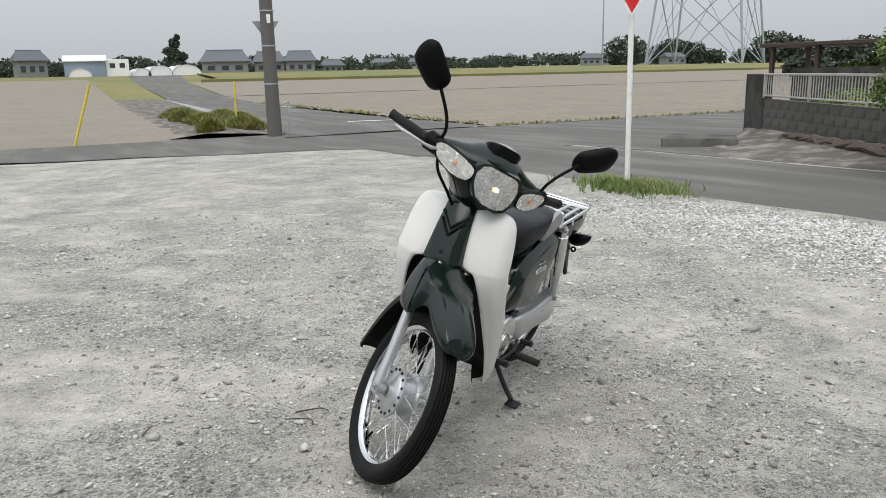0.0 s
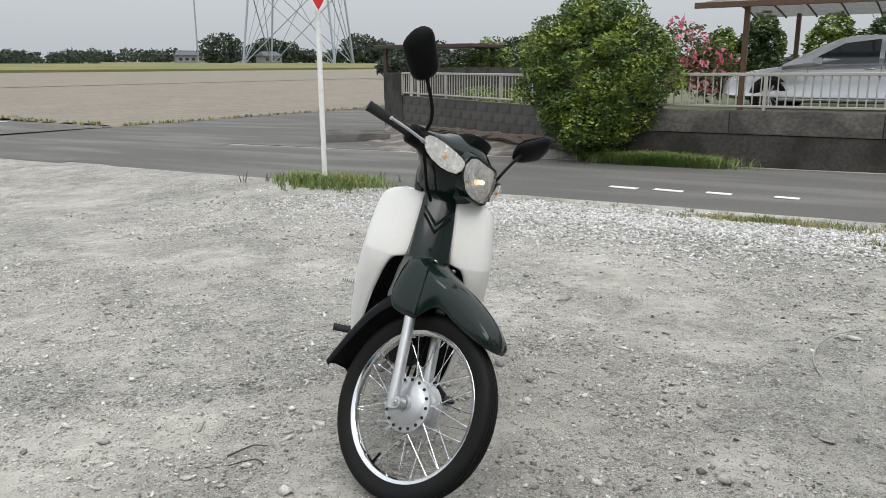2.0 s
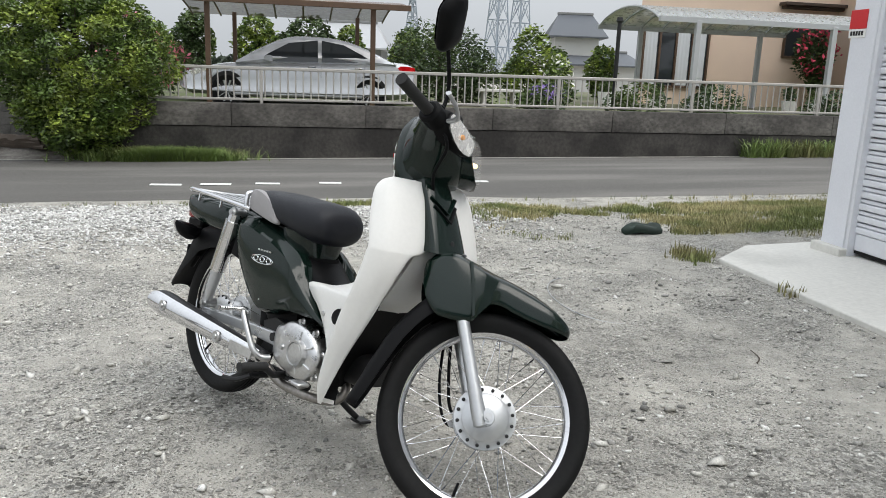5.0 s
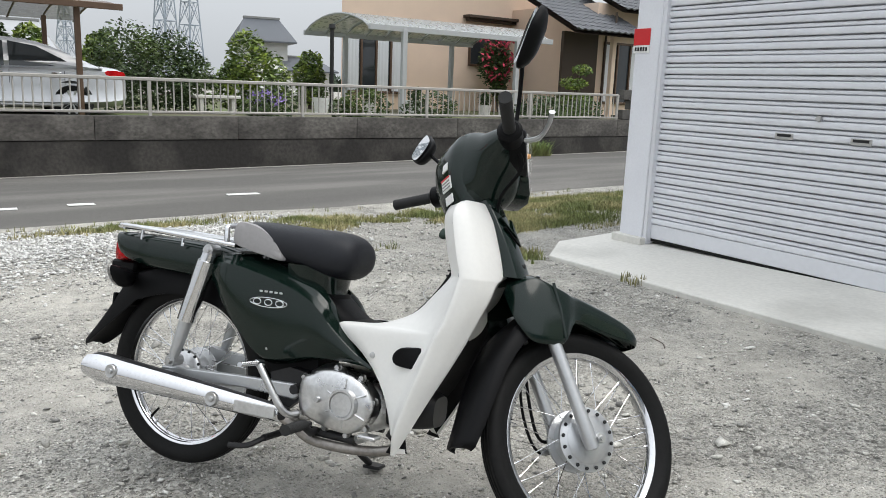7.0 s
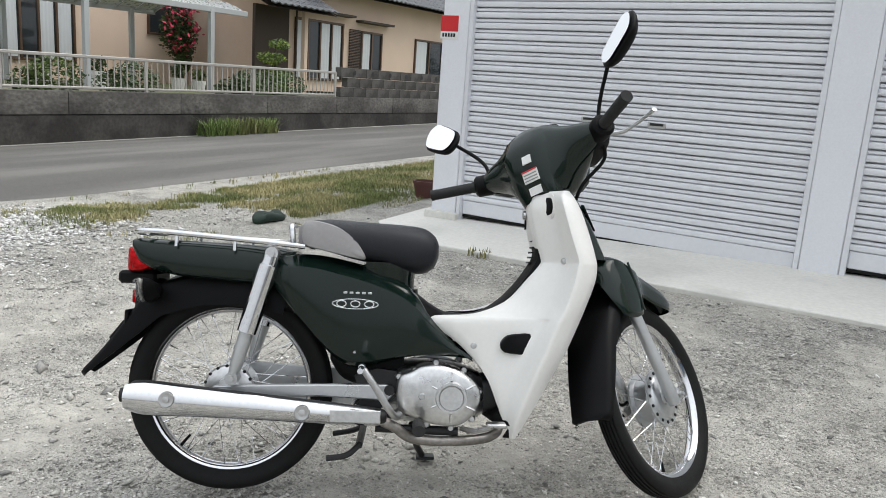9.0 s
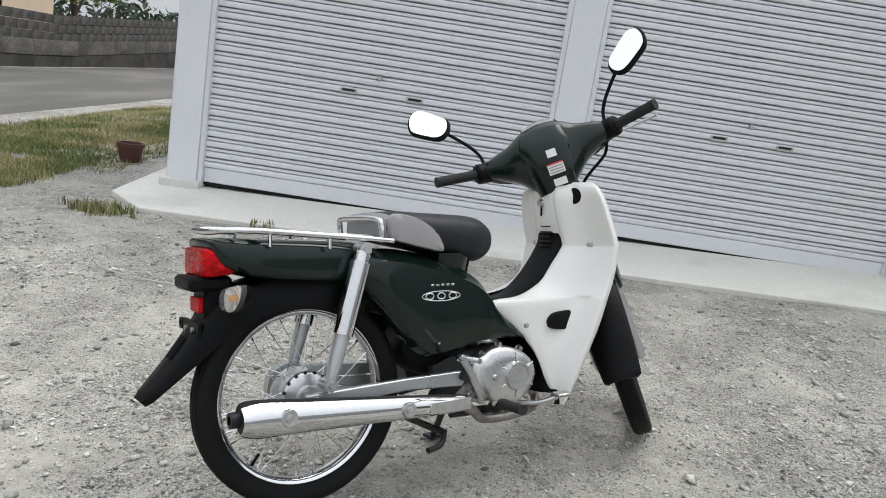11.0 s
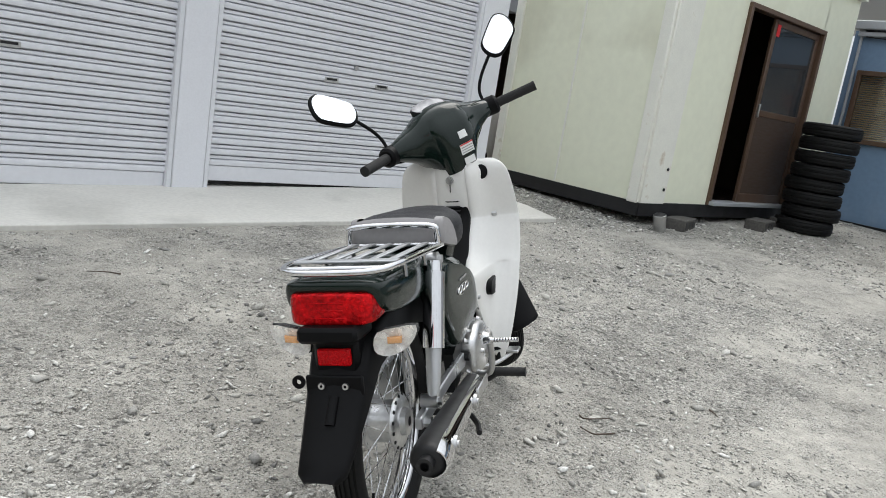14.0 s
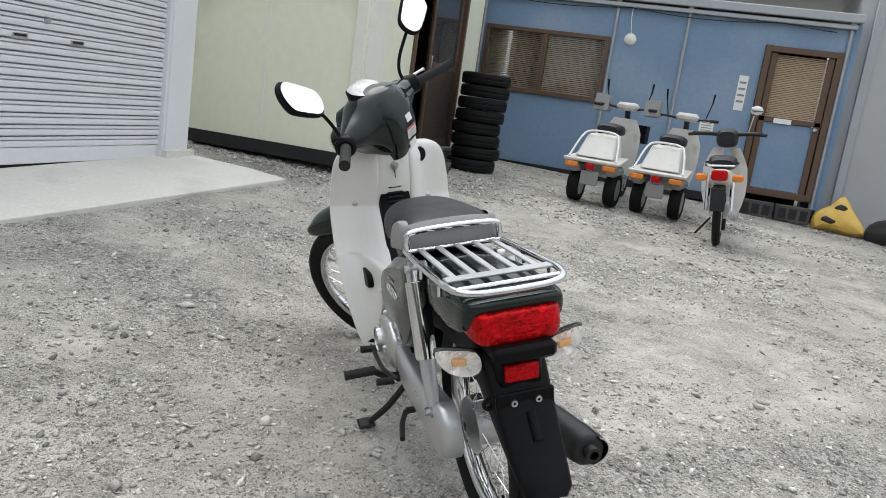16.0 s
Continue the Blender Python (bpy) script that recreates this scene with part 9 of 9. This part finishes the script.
db = thing("dark_bundle", "crumpled dark tarpaulin bundle on the gravel", "tarpaulin")
r = []
for z, w in ((0.0, 0.34), (0.12, 0.38), (0.25, 0.30), (0.34, 0.12)):
    r.append([(w * math.cos(a) * (1 + 0.2 * math.sin(3 * a + z * 9)), 1.3 * w * math.sin(a) * (1 + 0.15 * math.cos(4 * a + z * 7)), z) for a in [i * math.pi / 8 for i in range(16)]])
Geo().rings(smooth_rings(r, 1, 2), True, True, True).obj("cloth", M_DARKMETAL, db)
db.matrix_world = pose(-7.6, 2.75, ground_z(-7.6, 2.75))
for k in range(2):
    b = thing("concrete_block", "hollow concrete block as a step below the shed door", "concrete block", "blocks by the shed")
    g = Geo()
    g.box((0, 0, 0.095), (0.12, 0.39, 0.19), ch=0.006)
    body = g.obj("body", M_BLOCK, b)
    # dark face plates in place of the shaded hollow cores
    for dx in (-0.12, 0.0, 0.12):
        g = Geo()
        g.box((0.0603, dx, 0.095), (0.002, 0.085, 0.12))
        g.obj("core_hole", M_DARKMETAL, body, "dark plate standing for a shaded core hole")
    b.matrix_world = pose(-7.80, 1.02 + 0.42 * k, ground_z(-7.8, 1.2), 0, 0, 0)
cn = thing("tin_can", "shiny tin can standing by the office corner", "tin can")
g = Geo()
g.lathe([(0.0, 0.0), (0.05, 0.0), (0.055, 0.14), (0.05, 0.142), (0.046, 0.01)], 20, mat=Matrix.Rotation(radians(90), 4, "X"))
g.obj("body", M_STEEL, cn)
cn.matrix_world = Matrix.Translation((-4.12, -2.42, ground_z(-4.12, -2.42) + 0.01)) @ Matrix.Rotation(radians(18), 4, "Y")

# things at the foot of the gap between garage and office
wc = thing("white_fairing", "dented off-white scooter fairing leaning by the store", "scooter fairing")
along([(-0.20, 0.10, 0.50, 0.06, 3), (-0.12, 0.18, 0.62, 0.02, 3), (0.05, 0.20, 0.72, 0.0, 3), (0.16, 0.12, 0.60, 0.05, 3)]).obj("shell", M_OLDWHITE, wc, smooth=50)
g = Geo()
g.lathe([(0.0, 0.012), (0.04, 0.01), (0.05, 0.0)], 16, mat=pose(0.10, 0.165, 0.40, 0, 0, -20))
g.obj("lamp_hole", M_DARKMETAL, wc, "dark lamp hole")
wc.matrix_world = pose(-4.75, -5.35, ground_z(-4.75, -5.35), 0, 0, 40)
for x, y, r_ in ((-4.55, -5.15, 0.075), (-4.72, -5.0, 0.06)):
    jg = thing("old_pot", "dirty steel pot lying on the gravel", "pot", "old pots")
    g = Geo()
    g.lathe([(0.0, -r_), (r_ * 0.8, -r_), (r_, -r_ * 0.7), (r_, r_ * 0.8), (r_ * 1.08, r_ * 0.85), (r_ * 0.92, r_ * 0.8), (r_ * 0.9, -r_ * 0.7)], 20)
    g.obj("body", M_DARKMETAL, jg)
    jg.matrix_world = pose(x, y, ground_z(x, y) + r_ * 0.95, 8, 0, 35)
tree("yard_tree", "green tree rising behind the store", "tree", (-9.0, -12.0, 0.4), [((-9.0, -12.0, 3.4), (1.3, 1.3, 1.1)), ((-8.3, -11.6, 2.7), (0.9, 0.9, 0.8)), ((-9.8, -12.2, 2.8), (1.0, 0.9, 0.9))], 4200, 0.1, M_LEAFDARK, 0.12)

tree("yard_tree", "green tree behind the block wall", "tree", (11.5, -21.0, 0.4), [((11.5, -21.0, 2.9), (1.2, 1.3, 0.9)), ((11.3, -20.0, 2.4), (0.9, 1.0, 0.7)), ((11.6, -22.2, 2.5), (1.0, 1.0, 0.8))], 4200, 0.08, M_LEAF, 0.1)

# ---- by the garage: plant pot, dark green cap, weeds, wire ----
pt = thing("flower_pot", "terracotta pot with a dark rim beside the garage post", "flower pot")
g = Geo()
g.lathe([(0.0, 0.0), (0.10, 0.0), (0.14, 0.18), (0.15, 0.18), (0.15, 0.22), (0.13, 0.22), (0.12, 0.16), (0, 0.16)], 24, mat=Matrix.Rotation(radians(90), 4, "X"))
g.obj("pot", material("dark_terracotta", (0.09, 0.032, 0.026), 0.7, var=0.2), pt)
pt.matrix_world = pose(2.84, -4.55, ground_z(2.84, -4.55)) @ Matrix.Scale(0.72, 4)
pt2 = copy_thing(pt, pose(3.02, -4.92, ground_z(3.02, -4.92)) @ Matrix.Scale(0.6, 4))
cpx = thing("green_cap", "crumpled dark green cloth lying at the grass edge", "cloth")
r = []
for z, w in ((0.0, 0.17), (0.05, 0.18), (0.09, 0.14), (0.10, 0.06)):
    r.append([(0.6 * w * math.cos(a) * (1 + 0.2 * math.sin(2 * a)), w * math.sin(a) * (1 + 0.1 * math.cos(5 * a)), z + 0.02 * math.sin(3 * a)) for a in [i * math.pi / 8 for i in range(16)]])
Geo().rings(smooth_rings(r, 1, 2), True, True, True).obj("cloth", material("dark_green_cloth", (0.008, 0.022, 0.014), 0.7, var=0.3), cpx)
cpx.matrix_world = pose(3.17, -2.94, ground_z(3.17, -2.94) + 0.005, 0, 0, 15) @ Matrix.Diagonal((0.8, 0.95, 0.6, 1))


def scatter_grass(n, f):
    out = []
    while len(out) < n:
        x, y = f()
        out.append((x, y, ground_z(x, y) - 0.01))
    return out


M_GRASSDRY = material("verge_grass", (0.17, 0.20, 0.06), 0.75, var=0.3, scale=1.5, island=True, objrand=0.5, second=(0.36, 0.32, 0.16), second_at=0.50)


def verge_place():
    while True:
        x = rng.uniform(3.0, 4.75)
        y = -2.0 - abs(rng.normal(0, 3.2)) + rng.normal(0, 0.2) + 0.35 * (x - 4.2)
        if noise.noise(Vector((x * 1.3, y * 0.9, 4.0))) + 0.6 * noise.noise(Vector((x * 4.0, y * 4.0, 6.0))) > rng.uniform(-0.15, 0.4):
            return x, y


gt = thing("grass_strip", "patchy green and straw-coloured grass strip along the road", "grass", kind="stuff")
tuft_mesh("blades", scatter_grass(8500, verge_place) + scatter_grass(6500, lambda: (rng.uniform(2.75, 4.8), rng.uniform(-10.0, -3.9))), 0.05, M_GRASSDRY, gt, blades=6, width=0.0028, lean=0.9)
gt = thing("grass_strip", "low weeds along the edge of the road", "grass", kind="stuff")
tuft_mesh("blades", scatter_grass(60, lambda: (5.1 + rng.normal(0, 0.05), rng.uniform(-6, 2.2))) + scatter_grass(420, lambda: (4.80 + rng.normal(0, 0.10), -0.9 + rng.normal(0, 0.38))), 0.06, M_GRASSDRY, gt, blades=7, width=0.003, lean=0.9)
gt = thing("grass_clump", "small weeds at the edge of the concrete apron", "grass clump", kind="stuff")
tuft_mesh("blades", scatter_grass(70, lambda: (2.30 + rng.normal(0, 0.10), -2.88 + rng.normal(0, 0.06))) + scatter_grass(6, lambda: (1.35 + rng.normal(0, 0.05), -2.93 + rng.normal(0, 0.03))), 0.07, M_GRASS, gt, blades=6, width=0.005)
wr_ = thing("bent_wire", "loop of thin wire lying on the gravel", "wire")
g = Geo()
g.tube(spline([(1.45 + 0.42 * math.cos(a), -1.9 + 0.22 * math.sin(a), lot_z(1.45, -1.9) + 0.012) for a in [0.2 + i * 0.4 for i in range(9)]], 4), 0.0035, 6)
g.obj("wire", M_STEEL, wr_)

# ---- loose stones on the lot, and the pale gravel heap by the road ----
def pebble_mesh(name, xy, size, mat, parent, sink=0.25, label="", spread=0.36):
    """Rounded angular stones: eight-sided lumps, each turned its own way."""
    xy = np.asarray(xy, float)
    n = len(xy)
    z = np.array([ground_z(x, y) + rough_z(x, y) for x, y in xy])
    base = np.array([(1, 0, 0), (-1, 0, 0), (0, 1, 0), (0, -1, 0), (0.3, 0.1, 0.9), (0, 0, -1), (-0.7, -0.5, 0.6)], float)
    tri = []
    bm_ = bmesh.new()
    for p in base:
        bm_.verts.new(p)
    bmesh.ops.convex_hull(bm_, input=bm_.verts)
    bm_.verts.index_update()
    bmesh.ops.triangulate(bm_, faces=bm_.faces)
    tri = np.array([[v.index for v in f.verts] for f in bm_.faces])
    base = np.array([v.co[:] for v in bm_.verts])
    bm_.free()
    k = len(base)
    s = size * np.exp(np.clip(rng.normal(0, spread, n), -1.0, 0.7))
    sc = np.stack([rng.uniform(0.8, 1.5, n), rng.uniform(0.5, 1.0, n), rng.uniform(0.3, 0.7, n)], 1) * s[:, None]
    jit = base[None] * (1 + rng.uniform(-0.35, 0.25, (n, k, 1)))
    v = jit * sc[:, None, :]
    a = rng.uniform(0, 2 * np.pi, n)
    ca, sa = np.cos(a)[:, None], np.sin(a)[:, None]
    x_, y_ = v[..., 0] * ca - v[..., 1] * sa, v[..., 0] * sa + v[..., 1] * ca
    tl = rng.normal(0, 0.3, n)[:, None]
    z_ = v[..., 2] + x_ * tl
    v = np.stack([x_ + xy[:, 0:1], y_ + xy[:, 1:2], z_ + (z + sc[:, 2] * (1 - 2 * sink) * 0.6)[:, None]], -1).reshape(-1, 3)
    f = (tri[None] + (np.arange(n) * k)[:, None, None]).reshape(-1, 3)
    me = bpy.data.meshes.new(name)
    me.vertices.add(len(v))
    me.vertices.foreach_set("co", v.ravel())
    me.loops.add(len(f) * 3)
    me.loops.foreach_set("vertex_index", f.ravel().astype(np.int32))
    me.polygons.add(len(f))
    me.polygons.foreach_set("loop_start", np.arange(0, len(f) * 3, 3))
    me.update(calc_edges=True)
    me.materials.append(mat)
    ob = new(name, me)
    ob.parent = parent
    return ob


def on_lot(n, x0, x1, y0, y1, patchy=0.0):
    out = []
    while len(out) < n:
        x, y = rng.uniform(x0, x1), rng.uniform(y0, y1)
        if -3.3 < x < 2.4 and y < -2.80 - 0.032 * (x + 3.2) + 0.02:
            continue
        if patchy and noise.noise(Vector((x * 0.9, y * 0.9, 5.0))) + 0.35 * noise.noise(Vector((x * 3.1, y * 3.1, 8.0))) < rng.uniform(-patchy, patchy):
            continue
        out.append((x, y))
    return out


gs = thing("loose_gravel", "loose grey stones scattered over the dusty lot", "gravel", kind="stuff")
pebble_mesh("grit", on_lot(60000, -3.3, 3.6, -3.2, 3.6, 0.5), 0.0034, M_STONE, gs, 0.1)
pebble_mesh("stones", on_lot(26000, -3.6, 4.4, -3.3, 4.8, 0.42), 0.0066, M_STONE, gs, 0.12)
gs = thing("loose_gravel", "larger grey stones lying on the lot", "gravel", kind="stuff")
pebble_mesh("stones", on_lot(7000, -4.5, 4.8, -3.6, 6.0, 0.45), 0.0105, M_STONE, gs, 0.15)
pebble_mesh("large_stones", on_lot(800, -4.5, 4.8, -3.6, 6.0, 0.5), 0.0165, M_STONE, gs, 0.2)
for pts_ in (((-0.558, -0.212), (-0.51, -0.222), (-0.465, -0.237), (-0.452, -0.287)), ((-0.542, -0.361), (-0.532, -0.335), (-0.547, -0.313), (-0.618, -0.283)), ((-1.102, -0.162), (-1.08, -0.13), (-1.06, -0.106)), ((0.45, -2.2), (0.50, -2.24), (0.58, -2.25))):
    tw = thing("twig", "thin dark dry twig lying on the gravel", "twig", "twigs on the lot")
    g = Geo()
    path = spline([(x, y, lot_z(x, y) + rough_z(x, y) + 0.006 + 0.003 * i) for i, (x, y) in enumerate(pts_)], 4)
    g.tube(path, [0.0034 - 0.0016 * i / len(path) for i in range(len(path))], 6)
    g.obj("stick", M_BARK, tw)
M_HEAP = stone_material("pale_gravel", [(0.0, (0.22, 0.217, 0.207)), (0.15, (0.42, 0.414, 0.395)), (0.6, (0.64, 0.632, 0.605)), (1.0, (0.80, 0.79, 0.77))])
hp = []
while len(hp) < 26000:
    y = rng.uniform(-2.6, 4.4)
    x = rng.normal(4.3, 0.5)
    if 2.2 < x < 5.15 and rng.uniform() < smooth(-2.6, -1.2, y) * (1 - 0.75 * smooth(0.8, 4.2, y)):
        hp.append((x, y))
gh_ = thing("gravel_heap", "low heap of pale crushed stone along the road edge", "gravel heap", kind="stuff")
pebble_mesh("stones", hp, 0.0115, M_HEAP, gh_, 0.1)
gh_ = thing("loose_gravel", "stones along the foot of the office and far lot", "gravel", kind="stuff")
pebble_mesh("stones", on_lot(5000, -8.0, -3.4, -3.2, 3.0, 0.3) + [(-3.85 + rng.normal(0, 0.12), y) for y in rng.uniform(-4.4, -2.4, 700)], 0.012, M_STONE, gh_, 0.2)
